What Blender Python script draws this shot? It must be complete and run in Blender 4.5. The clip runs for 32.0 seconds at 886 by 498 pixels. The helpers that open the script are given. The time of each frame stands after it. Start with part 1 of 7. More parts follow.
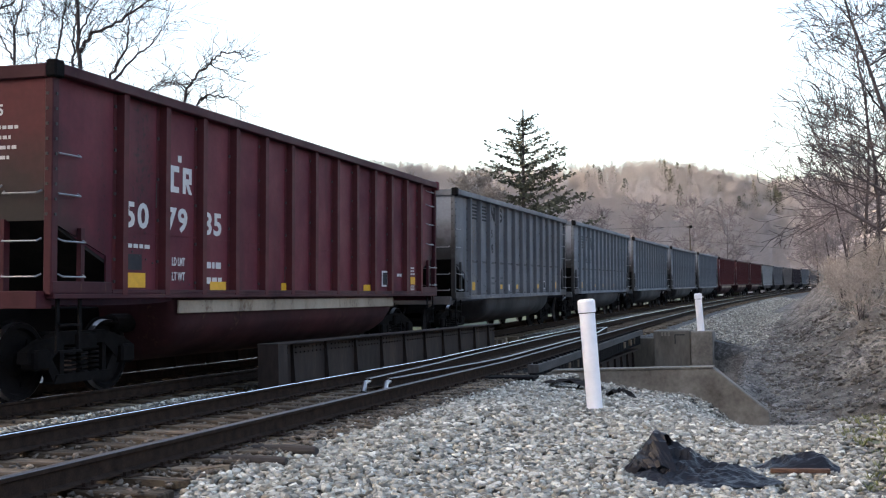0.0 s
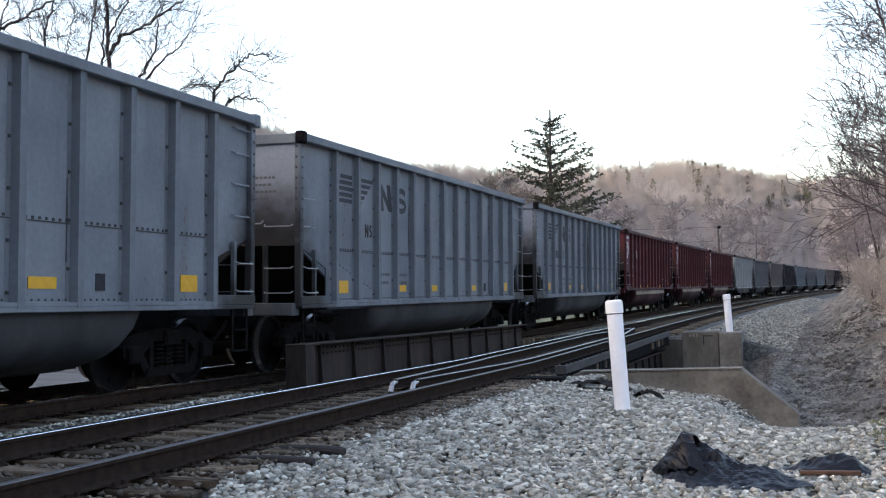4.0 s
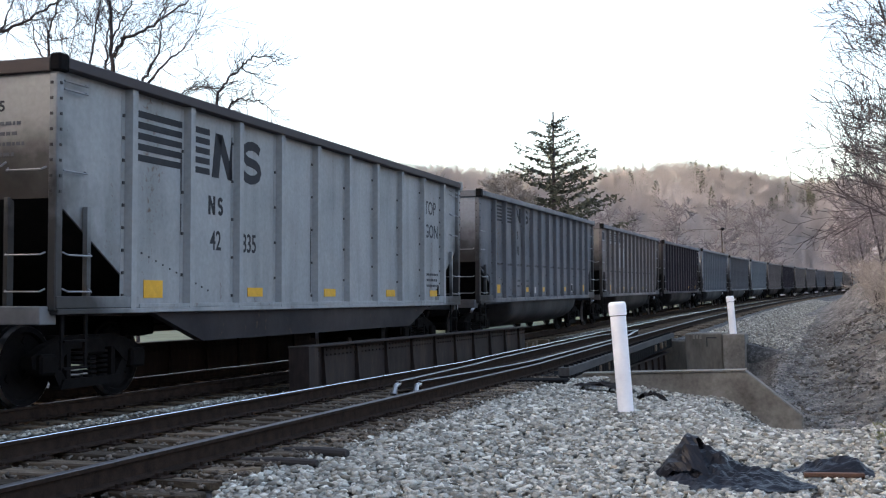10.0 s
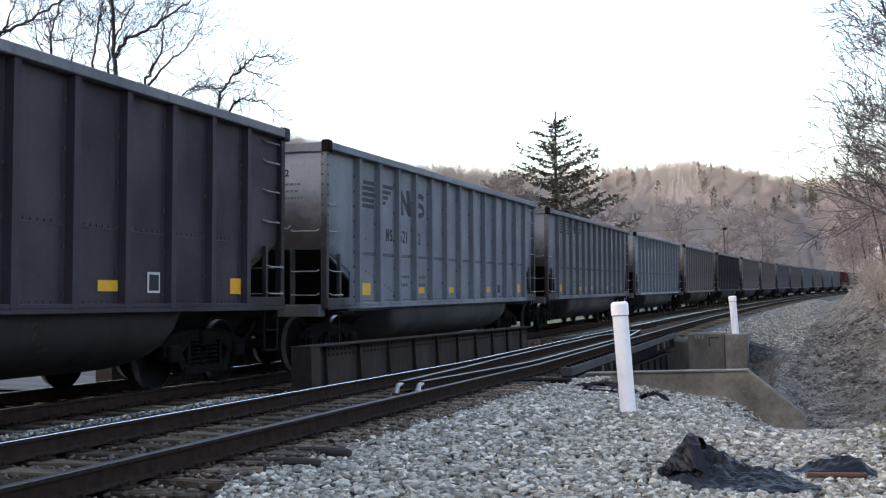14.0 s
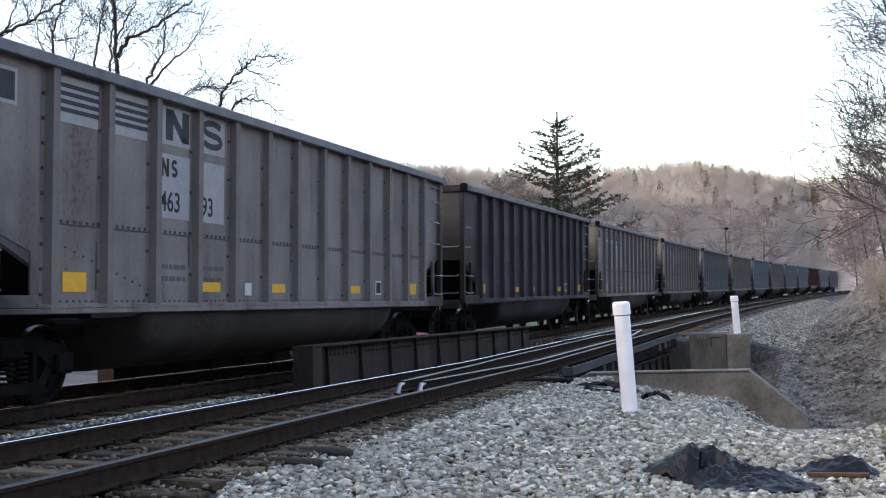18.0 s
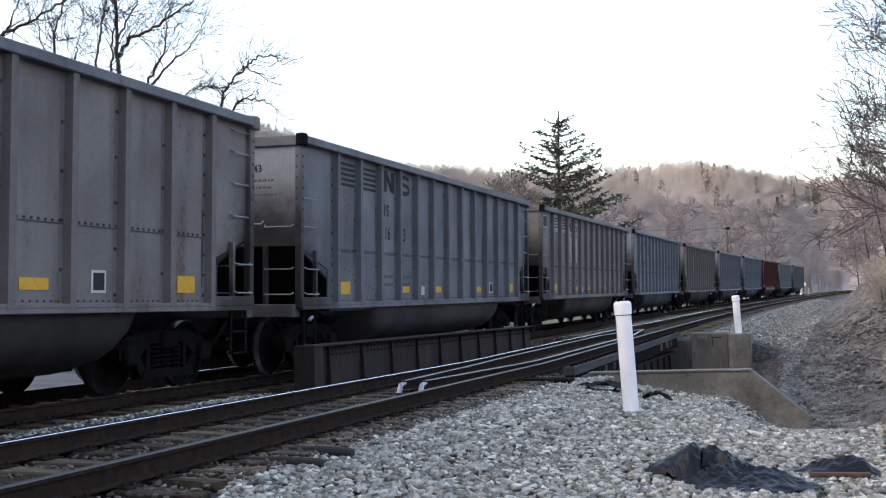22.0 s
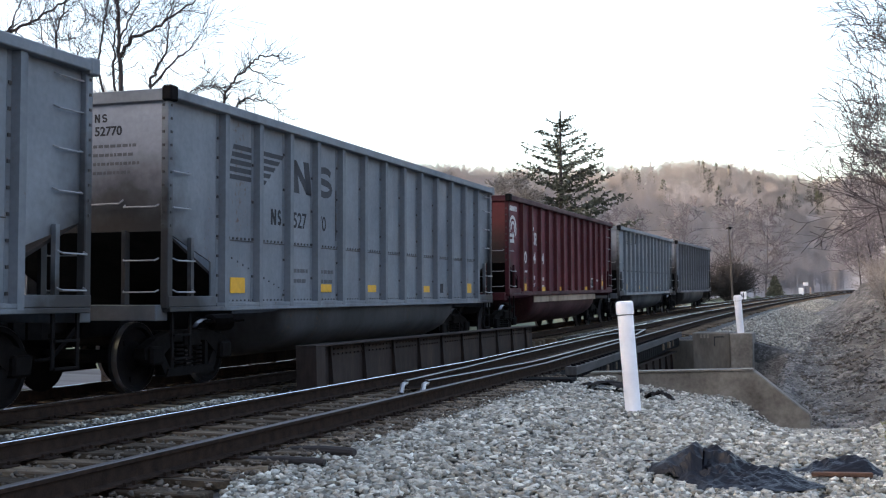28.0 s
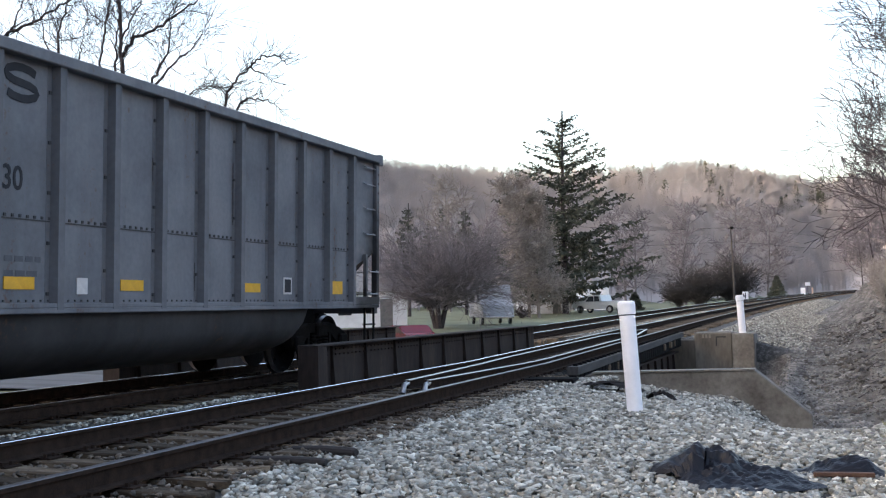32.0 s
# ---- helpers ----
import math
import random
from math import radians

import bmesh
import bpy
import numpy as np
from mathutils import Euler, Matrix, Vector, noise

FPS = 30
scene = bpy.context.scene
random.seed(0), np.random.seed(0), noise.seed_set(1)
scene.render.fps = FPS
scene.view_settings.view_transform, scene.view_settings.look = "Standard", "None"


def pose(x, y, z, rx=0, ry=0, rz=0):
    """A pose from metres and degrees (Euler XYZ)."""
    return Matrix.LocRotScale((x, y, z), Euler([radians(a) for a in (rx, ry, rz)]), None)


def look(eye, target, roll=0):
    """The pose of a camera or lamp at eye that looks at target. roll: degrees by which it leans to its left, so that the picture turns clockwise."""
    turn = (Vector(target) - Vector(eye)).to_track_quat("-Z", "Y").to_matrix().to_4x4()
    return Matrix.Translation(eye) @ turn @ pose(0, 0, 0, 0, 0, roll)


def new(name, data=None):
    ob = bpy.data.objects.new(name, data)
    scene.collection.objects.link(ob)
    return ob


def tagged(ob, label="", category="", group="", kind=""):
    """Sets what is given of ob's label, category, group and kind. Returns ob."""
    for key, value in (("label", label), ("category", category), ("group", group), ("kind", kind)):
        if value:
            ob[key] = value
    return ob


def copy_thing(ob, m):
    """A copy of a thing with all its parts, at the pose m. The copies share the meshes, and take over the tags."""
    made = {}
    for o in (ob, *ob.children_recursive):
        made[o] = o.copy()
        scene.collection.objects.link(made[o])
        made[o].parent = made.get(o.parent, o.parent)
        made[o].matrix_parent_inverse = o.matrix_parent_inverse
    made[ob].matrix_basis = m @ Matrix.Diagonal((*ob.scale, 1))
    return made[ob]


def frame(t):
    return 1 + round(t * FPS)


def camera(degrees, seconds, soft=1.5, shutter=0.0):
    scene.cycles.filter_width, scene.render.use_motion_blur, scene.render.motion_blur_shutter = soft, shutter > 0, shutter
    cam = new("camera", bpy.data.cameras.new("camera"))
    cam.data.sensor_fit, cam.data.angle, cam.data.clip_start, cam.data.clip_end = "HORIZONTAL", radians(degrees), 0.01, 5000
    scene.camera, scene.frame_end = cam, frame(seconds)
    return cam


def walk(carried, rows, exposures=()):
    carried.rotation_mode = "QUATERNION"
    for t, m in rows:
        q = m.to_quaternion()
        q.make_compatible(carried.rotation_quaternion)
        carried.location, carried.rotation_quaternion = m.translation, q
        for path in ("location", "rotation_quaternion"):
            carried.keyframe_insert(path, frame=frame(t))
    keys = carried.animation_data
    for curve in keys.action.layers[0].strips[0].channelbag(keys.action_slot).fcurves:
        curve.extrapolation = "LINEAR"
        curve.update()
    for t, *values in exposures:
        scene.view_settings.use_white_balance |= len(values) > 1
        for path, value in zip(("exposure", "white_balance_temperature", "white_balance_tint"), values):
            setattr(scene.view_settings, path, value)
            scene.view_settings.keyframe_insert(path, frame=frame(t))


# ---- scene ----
EYE = Vector((0.0, 0.0, 1.03))
cam = camera(43.03, 32.0, soft=1.2)


def aim(left, up, lean=-1.33):
    """Camera pose from degrees left of north, degrees up and lean."""
    a, b = radians(left), radians(up)
    way = Vector((-math.sin(a) * math.cos(b), math.cos(a) * math.cos(b), math.sin(b)))
    return look(EYE, EYE + way, lean)


# the camera stands on a tripod and is nudged to the left in the first half second, then creeps on
PAN = [(0.0, 16.64, 2.88), (0.1, 16.66, 2.88), (0.2, 16.95, 2.88), (0.3, 17.40, 2.88), (0.4, 17.80, 2.88), (0.5, 17.90, 2.86),
       (0.7, 17.95, 2.88), (1.0, 17.98, 2.88), (3.0, 18.00, 2.93), (6.0, 18.07, 2.99), (9.0, 18.15, 3.05), (14.0, 18.29, 3.05),
       (20.0, 18.41, 3.04), (25.0, 18.49, 3.02), (28.0, 18.54, 3.02), (32.0, 18.63, 3.02)]
walk(cam, [(t, aim(left, up)) for t, left, up in PAN], [(0.0, 2.52, 6880, 16), (32.0, 2.52, 6880, 16)])

# ---- light ----
world = bpy.data.worlds.new("world")
scene.world = world
world.use_nodes = True
wn, wl = world.node_tree.nodes, world.node_tree.links
sky = wn.new("ShaderNodeTexSky")
sky.sky_type = "NISHITA"
sky.sun_disc = False
SUN_EL, SUN_AZ = 13.0, 240.0     # degrees; azimuth clockwise from north (+y)
sky.sun_elevation, sky.sun_rotation = radians(SUN_EL), radians(SUN_AZ)
sky.air_density, sky.dust_density, sky.ozone_density = 1.0, 4.0, 1.0
bg = wn["Background"]
bg.inputs["Strength"].default_value = 0.15
wl.new(sky.outputs[0], bg.inputs[0])
sun = new("sun", bpy.data.lights.new("sun", "SUN"))
sun.data.energy, sun.data.angle, sun.data.color = 1.6, radians(0.6), (1.0, 0.86, 0.68)
sun_way = Vector((math.sin(radians(SUN_AZ)) * math.cos(radians(SUN_EL)), math.cos(radians(SUN_AZ)) * math.cos(radians(SUN_EL)), math.sin(radians(SUN_EL))))
sun.matrix_world = look(sun_way * 100, (0, 0, 0))


# ---- materials ----
class Mat:
    """A small node-material builder: noise-driven colour, roughness and bump."""

    def __init__(self, name, rough=0.7, metal=0.0, spec=0.5):
        self.m = bpy.data.materials.new(name)
        self.m.use_nodes = True
        self.t = self.m.node_tree
        self.p = self.t.nodes["Principled BSDF"]
        self.p.inputs["Roughness"].default_value = rough
        self.p.inputs["Metallic"].default_value = metal
        self.p.inputs["Specular IOR Level"].default_value = spec
        self.tc = self.t.nodes.new("ShaderNodeTexCoord")
        self.col = None

    def n(self, kind, **kw):
        node = self.t.nodes.new(kind)
        for k, v in kw.items():
            node.inputs[k].default_value = v
        return node

    def link(self, a, b):
        self.t.links.new(a, b)

    def noise(self, scale, detail=4.0, stretch=(1, 1, 1), coord="Object", rough=0.55):
        mp = self.t.nodes.new("ShaderNodeMapping")
        mp.inputs["Scale"].default_value = stretch
        self.link(self.tc.outputs[coord], mp.inputs[0])
        nz = self.n("ShaderNodeTexNoise", Scale=scale, Detail=detail, Roughness=rough)
        self.link(mp.outputs[0], nz.inputs["Vector"])
        return nz.outputs["Fac"]

    def ramp(self, src, stops):
        r = self.t.nodes.new("ShaderNodeValToRGB")
        e = r.color_ramp.elements
        while len(e) < len(stops):
            e.new(0.5)
        for el, (pos, c) in zip(e, stops):
            el.position = pos
            el.color = (*c, 1) if len(c) == 3 else (c[0], c[0], c[0], 1)
        self.link(src, r.inputs[0])
        return r.outputs[0]

    def mix(self, fac, a, b, blend="MIX"):
        x = self.t.nodes.new("ShaderNodeMix")
        x.data_type, x.blend_type = "RGBA", blend
        for sock, v in ((x.inputs[0], fac), (x.inputs[6], a), (x.inputs[7], b)):
            if isinstance(v, (int, float)):
                sock.default_value = v
            elif isinstance(v, tuple):
                sock.default_value = (*v, 1)
            else:
                self.link(v, sock)
        return x.outputs[2]

    def calc(self, op, a, b=None):
        x = self.t.nodes.new("ShaderNodeMath")
        x.operation = op
        for sock, v in zip(x.inputs, (a, b)):
            if v is None:
                continue
            if isinstance(v, (int, float)):
                sock.default_value = v
            else:
                self.link(v, sock)
        return x.outputs[0]

    def color(self, src):
        if isinstance(src, tuple):
            self.p.inputs["Base Color"].default_value = (*src, 1)
        else:
            self.link(src, self.p.inputs["Base Color"])
        return self

    def bump(self, src, strength=0.3, dist=0.02):
        b = self.n("ShaderNodeBump", Strength=strength, Distance=dist)
        self.link(src, b.inputs["Height"])
        self.link(b.outputs[0], self.p.inputs["Normal"])
        return self

    def rand(self, kind="object"):
        if kind == "object":
            return self.t.nodes.new("ShaderNodeObjectInfo").outputs["Random"]
        return self.t.nodes.new("ShaderNodeNewGeometry").outputs["Random Per Island"]


def paint(name, base, dark, rust=(0.10, 0.055, 0.035), rust_at=0.66, rough=0.62, streak=0.5, soot=0.0):
    """Weathered freight-car paint: faded patches, rain streaks, rust and dirt; brake soot thrown up round the car's ends."""
    m = Mat(name, rough, 0.0, 0.20)
    big = m.noise(0.9, 5)
    fine = m.noise(14.0, 6)
    run = m.noise(2.4, 3, (1.0, 1.0, 0.10))
    c = m.mix(m.ramp(big, [(0.32, (0,)), (0.70, (1,))]), base, dark)
    c = m.mix(m.ramp(run, [(0.48, (0,)), (0.72, (min(1.0, streak * 1.1),))]), c, tuple(v * 0.55 for v in dark))
    rs = m.mix(0.5, fine, run)
    c = m.mix(m.ramp(rs, [(rust_at - 0.06, (0,)), (rust_at + 0.04, (0.85,))]), c, rust)
    c = m.mix(0.22, c, m.ramp(fine, [(0.3, (0.25,)), (0.7, (1.0,))]), "MULTIPLY")
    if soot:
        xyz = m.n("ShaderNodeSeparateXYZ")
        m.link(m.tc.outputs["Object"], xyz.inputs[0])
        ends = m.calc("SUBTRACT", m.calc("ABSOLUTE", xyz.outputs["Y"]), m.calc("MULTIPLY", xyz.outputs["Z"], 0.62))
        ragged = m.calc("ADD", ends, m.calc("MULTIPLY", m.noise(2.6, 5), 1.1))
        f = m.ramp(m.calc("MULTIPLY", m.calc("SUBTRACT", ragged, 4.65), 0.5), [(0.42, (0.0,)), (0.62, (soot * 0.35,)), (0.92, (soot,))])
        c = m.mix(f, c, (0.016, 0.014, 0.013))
    m.color(c).bump(fine, 0.12, 0.01)
    m.link(m.ramp(big, [(0.3, (rough - 0.12,)), (0.7, (rough + 0.15,))]), m.p.inputs["Roughness"])
    return m.m


def simple(name, stops, scale=6.0, rough=0.8, metal=0.0, bump=0.3, dist=0.02, random=0.0, island=False, stretch=(1, 1, 1), coord="Object", spec=0.5):
    """Two-scale noise colour with optional per-piece variation."""
    m = Mat(name, rough, metal, spec)
    a = m.noise(scale, 6, stretch, coord)
    b = m.noise(scale * 7.3, 4, stretch, coord)
    c = m.ramp(m.mix(0.35, a, b), stops)
    if random:
        r = m.ramp(m.rand("island" if island else "object"), [(0.0, (1 - random,)), (1.0, (1 + random * 0.6,))])
        c = m.mix(1.0, c, r, "MULTIPLY")
    m.color(c)
    if bump:
        m.bump(m.mix(0.5, a, b), bump, dist)
    return m.m


def plain(name, col, rough=0.6, metal=0.0, scale=9.0):
    return simple(name, [(0.3, tuple(v * 0.82 for v in col)), (0.7, tuple(min(1, v * 1.1) for v in col))], scale, rough, metal, 0.1, 0.005)


def sooted(name, base, dark):
    """End sheets: the paint above, brake dust and soot rising raggedly from below."""
    m = Mat(name, 0.75, 0.0, 0.3)
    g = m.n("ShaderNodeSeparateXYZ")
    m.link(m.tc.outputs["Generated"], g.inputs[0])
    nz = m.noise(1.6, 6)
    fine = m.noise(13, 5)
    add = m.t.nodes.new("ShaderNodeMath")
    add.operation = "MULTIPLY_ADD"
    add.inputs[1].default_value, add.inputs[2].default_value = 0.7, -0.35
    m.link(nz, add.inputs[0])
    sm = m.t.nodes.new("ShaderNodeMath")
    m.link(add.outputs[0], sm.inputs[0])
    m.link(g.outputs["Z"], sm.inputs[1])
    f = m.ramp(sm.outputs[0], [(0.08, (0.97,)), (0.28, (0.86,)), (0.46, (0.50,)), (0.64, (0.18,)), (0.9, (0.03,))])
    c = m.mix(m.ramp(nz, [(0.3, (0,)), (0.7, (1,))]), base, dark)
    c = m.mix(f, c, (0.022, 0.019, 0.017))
    c = m.mix(0.25, c, m.ramp(fine, [(0.3, (0.3,)), (0.7, (1.0,))]), "MULTIPLY")
    m.color(c).bump(fine, 0.12, 0.01)
    return m.m


GRAY = paint("gray_car_paint", (0.1864, 0.2122, 0.238), (0.1462, 0.165, 0.1864), streak=0.28, soot=0.9)
BARS = paint("old_gray_car_paint", (0.1701, 0.1764, 0.1911), (0.1194, 0.1254, 0.1383), rust_at=0.64, streak=0.35, soot=0.9)
BROWN = paint("dirty_brown_gray_paint", (0.2053, 0.1841, 0.1794), (0.151, 0.1333, 0.1286), rust_at=0.62, streak=0.45, soot=0.9)
DARK = paint("dark_sooty_paint", (0.0401, 0.033, 0.0424), (0.0264, 0.022, 0.0292), rust_at=0.70, soot=0.9)
RED = paint("oxide_red_paint", (0.1263, 0.0179, 0.0301), (0.0785, 0.0138, 0.0238), rust=(0.0197, 0.0112, 0.0112), rust_at=0.64, soot=0.9)
PALE = paint("pale_aluminium_paint", (0.315, 0.330, 0.338), (0.255, 0.268, 0.272), rust_at=0.66, streak=0.4, soot=0.9)
CLEAN = paint("clean_blue_gray_paint", (0.2218, 0.2502, 0.269), (0.1794, 0.203, 0.2195), rust_at=0.68, streak=0.22, soot=0.9)
# gray ends: side paint lightened and cooled for the light on them, plus soot
ENDS = {"slant": sooted("lit_sooty_gray_end", (0.27, 0.305, 0.365), (0.21, 0.235, 0.28)), "bars": sooted("lit_sooty_old_gray_end", (0.27, 0.30, 0.345), (0.21, 0.228, 0.262)),
        "brown": sooted("sooty_brown_end", (0.26, 0.242, 0.222), (0.19, 0.172, 0.156)), "dark": sooted("sooty_dark_end", (0.085, 0.08, 0.078), (0.055, 0.05, 0.048)),
        "red": sooted("sooty_red_end", (0.115, 0.020, 0.023), (0.078, 0.016, 0.019)), "top": sooted("sooty_pale_end", (0.38, 0.38, 0.36), (0.30, 0.30, 0.29))}
ENDS["clean"] = ENDS["bars"]
RIBS = {"clean": paint("blue_gray_rib", (0.1863, 0.2102, 0.226), (0.1507, 0.1705, 0.1844), rust_at=0.63),
        "slant": paint("gray_rib", (0.1566, 0.1782, 0.1999), (0.1228, 0.1386, 0.1566), rust_at=0.63),
        "bars": paint("old_gray_rib", (0.1429, 0.1482, 0.1605), (0.1003, 0.1053, 0.1162), rust_at=0.63),
        "brown": paint("brown_gray_rib", (0.1725, 0.1546, 0.1507), (0.1268, 0.112, 0.108), rust_at=0.63),
        "dark": DARK, "red": paint("grimy_red_rib", (0.0891, 0.016, 0.0187), (0.0544, 0.0121, 0.015)), "top": PALE}
# tubs: the car paint, darkened by the shade below the body
TUBS = {"slant": paint("shaded_gray_tub", (0.068, 0.0734, 0.0816), (0.0408, 0.0435, 0.0476)), "bars": paint("shaded_old_gray_tub", (0.0626, 0.0632, 0.068), (0.0367, 0.0367, 0.0388)),
        "brown": paint("shaded_brown_tub", (0.0480, 0.0416, 0.0384), (0.0288, 0.0248, 0.0232)), "dark": paint("shaded_dark_tub", (0.0288, 0.0280, 0.0304), (0.0176, 0.0168, 0.0176)),
        "red": paint("shaded_red_tub", (0.060, 0.018, 0.022), (0.034, 0.013, 0.016))}
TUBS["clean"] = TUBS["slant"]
# darker rusty car paint; on the end sills it carries the shade underneath
DARKENED = {"slant": paint("darkened_gray", (0.0992, 0.1096, 0.1216), (0.0736, 0.0816, 0.0912)), "bars": paint("darkened_old_gray", (0.0928, 0.0944, 0.1032), (0.064, 0.0648, 0.0712)),
          "brown": paint("darkened_brown", (0.1005, 0.0885, 0.0848), (0.0705, 0.0607, 0.0577)), "dark": paint("darkened_dark", (0.026, 0.022, 0.027), (0.017, 0.015, 0.018)),
          "red": paint("darkened_red", (0.058, 0.0110, 0.0165), (0.037, 0.0088, 0.0135)), "top": paint("darkened_pale", (0.215, 0.222, 0.228), (0.160, 0.165, 0.168)),
          "clean": paint("darkened_blue_gray", (0.1022, 0.1141, 0.1239), (0.077, 0.0854, 0.0931))}
BLACK = simple("grimy_black_steel", [(0.3, (0.005, 0.005, 0.006)), (0.7, (0.012, 0.011, 0.011))], 5, 0.9, spec=0.04)
# soot, its tone lowered further for the shade under the car ends
SOOT = simple("shaded_sooty_slope", [(0.3, (0.0085, 0.0075, 0.0075)), (0.7, (0.026, 0.022, 0.021))], 3, 0.85, spec=0.12)
TRUCKM = simple("truck_casting", [(0.3, (0.0045, 0.0042, 0.0045)), (0.7, (0.013, 0.012, 0.012))], 8, 0.9, spec=0.04)
TREAD = plain("polished_tread", (0.30, 0.30, 0.31), 0.35, 1.0)
RUNG = plain("worn_bright_iron", (0.2310, 0.2365, 0.2475), 0.45, 0.4)
BOLT = plain("dark_rivet", (0.0281, 0.0281, 0.0300), 0.7)
YELLOW = plain("reflector_yellow", (0.66, 0.345, 0.012), 0.5)
WHITE_MARK = plain("white_marking", (0.52, 0.51, 0.50), 0.7)
BLACK_MARK = simple("black_marking", [(0.3, (0.018, 0.019, 0.023)), (0.7, (0.030, 0.032, 0.037))], 9, 0.75, 0, 0, 0, spec=0.2)
FADED = simple("faded_marking", [(0.3, (0.034, 0.037, 0.043)), (0.7, (0.052, 0.056, 0.064))], 9, 0.75, 0, 0, 0, spec=0.2)
GHOST = simple("worn_away_marking", [(0.3, (0.070, 0.076, 0.084)), (0.7, (0.100, 0.108, 0.118))], 9, 0.75, 0, 0, 0, spec=0.2)
SPILL = plain("black_spill", (0.018, 0.019, 0.024), 0.6)
CREAM = paint("cream_sill_band", (0.36, 0.30, 0.235), (0.25, 0.20, 0.155), rust_at=0.60)
REDTOP = plain("dull_dark_chord", (0.022, 0.014, 0.017), 0.7)
RAILSIDE = simple("rusty_rail", [(0.3, (0.015, 0.0115, 0.0100)), (0.7, (0.044, 0.030, 0.0235))], 9, 0.9, spec=0.02)
RAILTOP = plain("polished_railhead", (0.90, 0.92, 0.95), 0.20, 1.0)
DULLTOP = plain("dull_railhead", (0.13, 0.12, 0.12), 0.45, 0.7)
TIE = simple("weathered_tie", [(0.28, (0.030, 0.0215, 0.0155)), (0.5, (0.098, 0.072, 0.050)), (0.72, (0.30, 0.235, 0.165))], 5, 0.9, 0, 0.6, 0.02, 0.6, stretch=(0.25, 2.2, 1), spec=0.15)
def stone_mix(name, tones, dark):
    """Crushed stone: each piece has a tone of its own, with fine mottling."""
    m = Mat(name, 0.85, 0, 0.3)
    c = m.ramp(m.rand("island"), [(k / (len(tones) - 1), t) for k, t in enumerate(tones)])
    a, b = m.noise(22, 5), m.noise(90, 3)
    c = m.mix(0.7, c, m.ramp(m.mix(0.5, a, b), [(0.3, (dark,)), (0.65, (1.0,))]), "MULTIPLY")
    m.color(c).bump(m.mix(0.5, a, b), 0.3, 0.008)
    return m.m


STONE = stone_mix("ballast_stone", [(0.0793, 0.0758, 0.0656), (0.4908, 0.4682, 0.3984), (0.2365, 0.2324, 0.2081), (0.6056, 0.5855, 0.5065), (0.2912, 0.2593, 0.2034), (0.1429, 0.1379, 0.1205), (0.3927, 0.3863, 0.3425), (0.8519, 0.8297, 0.7282), (0.2465, 0.2333, 0.1959), (0.5102, 0.4846, 0.4147)], 0.27)
BALLAST = simple("ballast_bed", [(0.32, (0.016, 0.015, 0.014)), (0.52, (0.062, 0.059, 0.056)), (0.68, (0.19, 0.185, 0.175))], 11, 0.9, 0, 1.0, 0.06)
DIRT = simple("leaf_litter", [(0.34, (0.0238, 0.0198, 0.0172)), (0.48, (0.1122, 0.1030, 0.0924)), (0.60, (0.2244, 0.2086, 0.1914)), (0.74, (0.3564, 0.3392, 0.3168))], 2.6, 0.95, 0, 1.0, 0.12)
GRASS = simple("winter_grass", [(0.3, (0.0638, 0.0723, 0.0360)), (0.5, (0.1125, 0.1232, 0.0680)), (0.72, (0.1725, 0.1742, 0.1040))], 0.35, 0.95, 0, 0.4, 0.05)
# distance haze is mixed into this pale floor colour
WOODS = simple("hazed_forest_floor", [(0.3, (0.270, 0.250, 0.250)), (0.5, (0.340, 0.310, 0.302)), (0.7, (0.415, 0.370, 0.345))], 0.06, 0.95, 0, 0.5, 0.4)
CONCRETE = simple("old_concrete", [(0.28, (0.066, 0.058, 0.048)), (0.5, (0.146, 0.131, 0.111)), (0.72, (0.238, 0.220, 0.193))], 2.2, 0.9, 0, 0.5, 0.02)
COPING = simple("pale_coping", [(0.3, (0.105, 0.094, 0.078)), (0.7, (0.235, 0.215, 0.185))], 4, 0.9, 0, 0.5, 0.02)
GIRDER = simple("rusty_black_girder", [(0.3, (0.017, 0.013, 0.0125)), (0.55, (0.036, 0.027, 0.024)), (0.78, (0.080, 0.052, 0.040))], 3, 0.8, 0, 0.3, 0.01, stretch=(1, 1, 0.3), spec=0.15)
PVC = simple("white_pvc", [(0.25, (0.80, 0.79, 0.81)), (0.6, (0.93, 0.92, 0.94))], 3, 0.4, 0, 0.05, 0.003)
BARK = simple("gray_bark", [(0.3, (0.0279, 0.0223, 0.0238)), (0.7, (0.0713, 0.0570, 0.0574))], 7, 0.95, 0, 0.4, 0.02)
TWIG = simple("pale_twig", [(0.3, (0.185, 0.162, 0.146)), (0.7, (0.345, 0.306, 0.274))], 5, 0.95, 0, 0, 0, 0.3, island=True)
# pale lavender tone holds the distance haze, close to the floor's colour
HILLWOOD = simple("hazed_hill_trees", [(0.3, (0.285, 0.268, 0.276)), (0.7, (0.375, 0.344, 0.340))], 0.09, 0.95, 0, 0, 0, 0.06, island=True)
# one fixed normal makes all strands shade alike
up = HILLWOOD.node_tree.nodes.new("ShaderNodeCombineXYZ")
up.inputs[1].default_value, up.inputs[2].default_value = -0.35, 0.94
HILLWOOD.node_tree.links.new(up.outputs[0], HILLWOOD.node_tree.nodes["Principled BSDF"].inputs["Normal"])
EVERGREEN = simple("dark_evergreen", [(0.3, (0.046, 0.052, 0.040)), (0.7, (0.108, 0.114, 0.080))], 3, 0.9, 0, 0, 0, 0.4, island=True)
BAG = simple("black_polythene", [(0.3, (0.0036, 0.0034, 0.0054)), (0.7, (0.0105, 0.0105, 0.0150))], 9, 0.40, 0, 0.3, 0.01, spec=0.22)


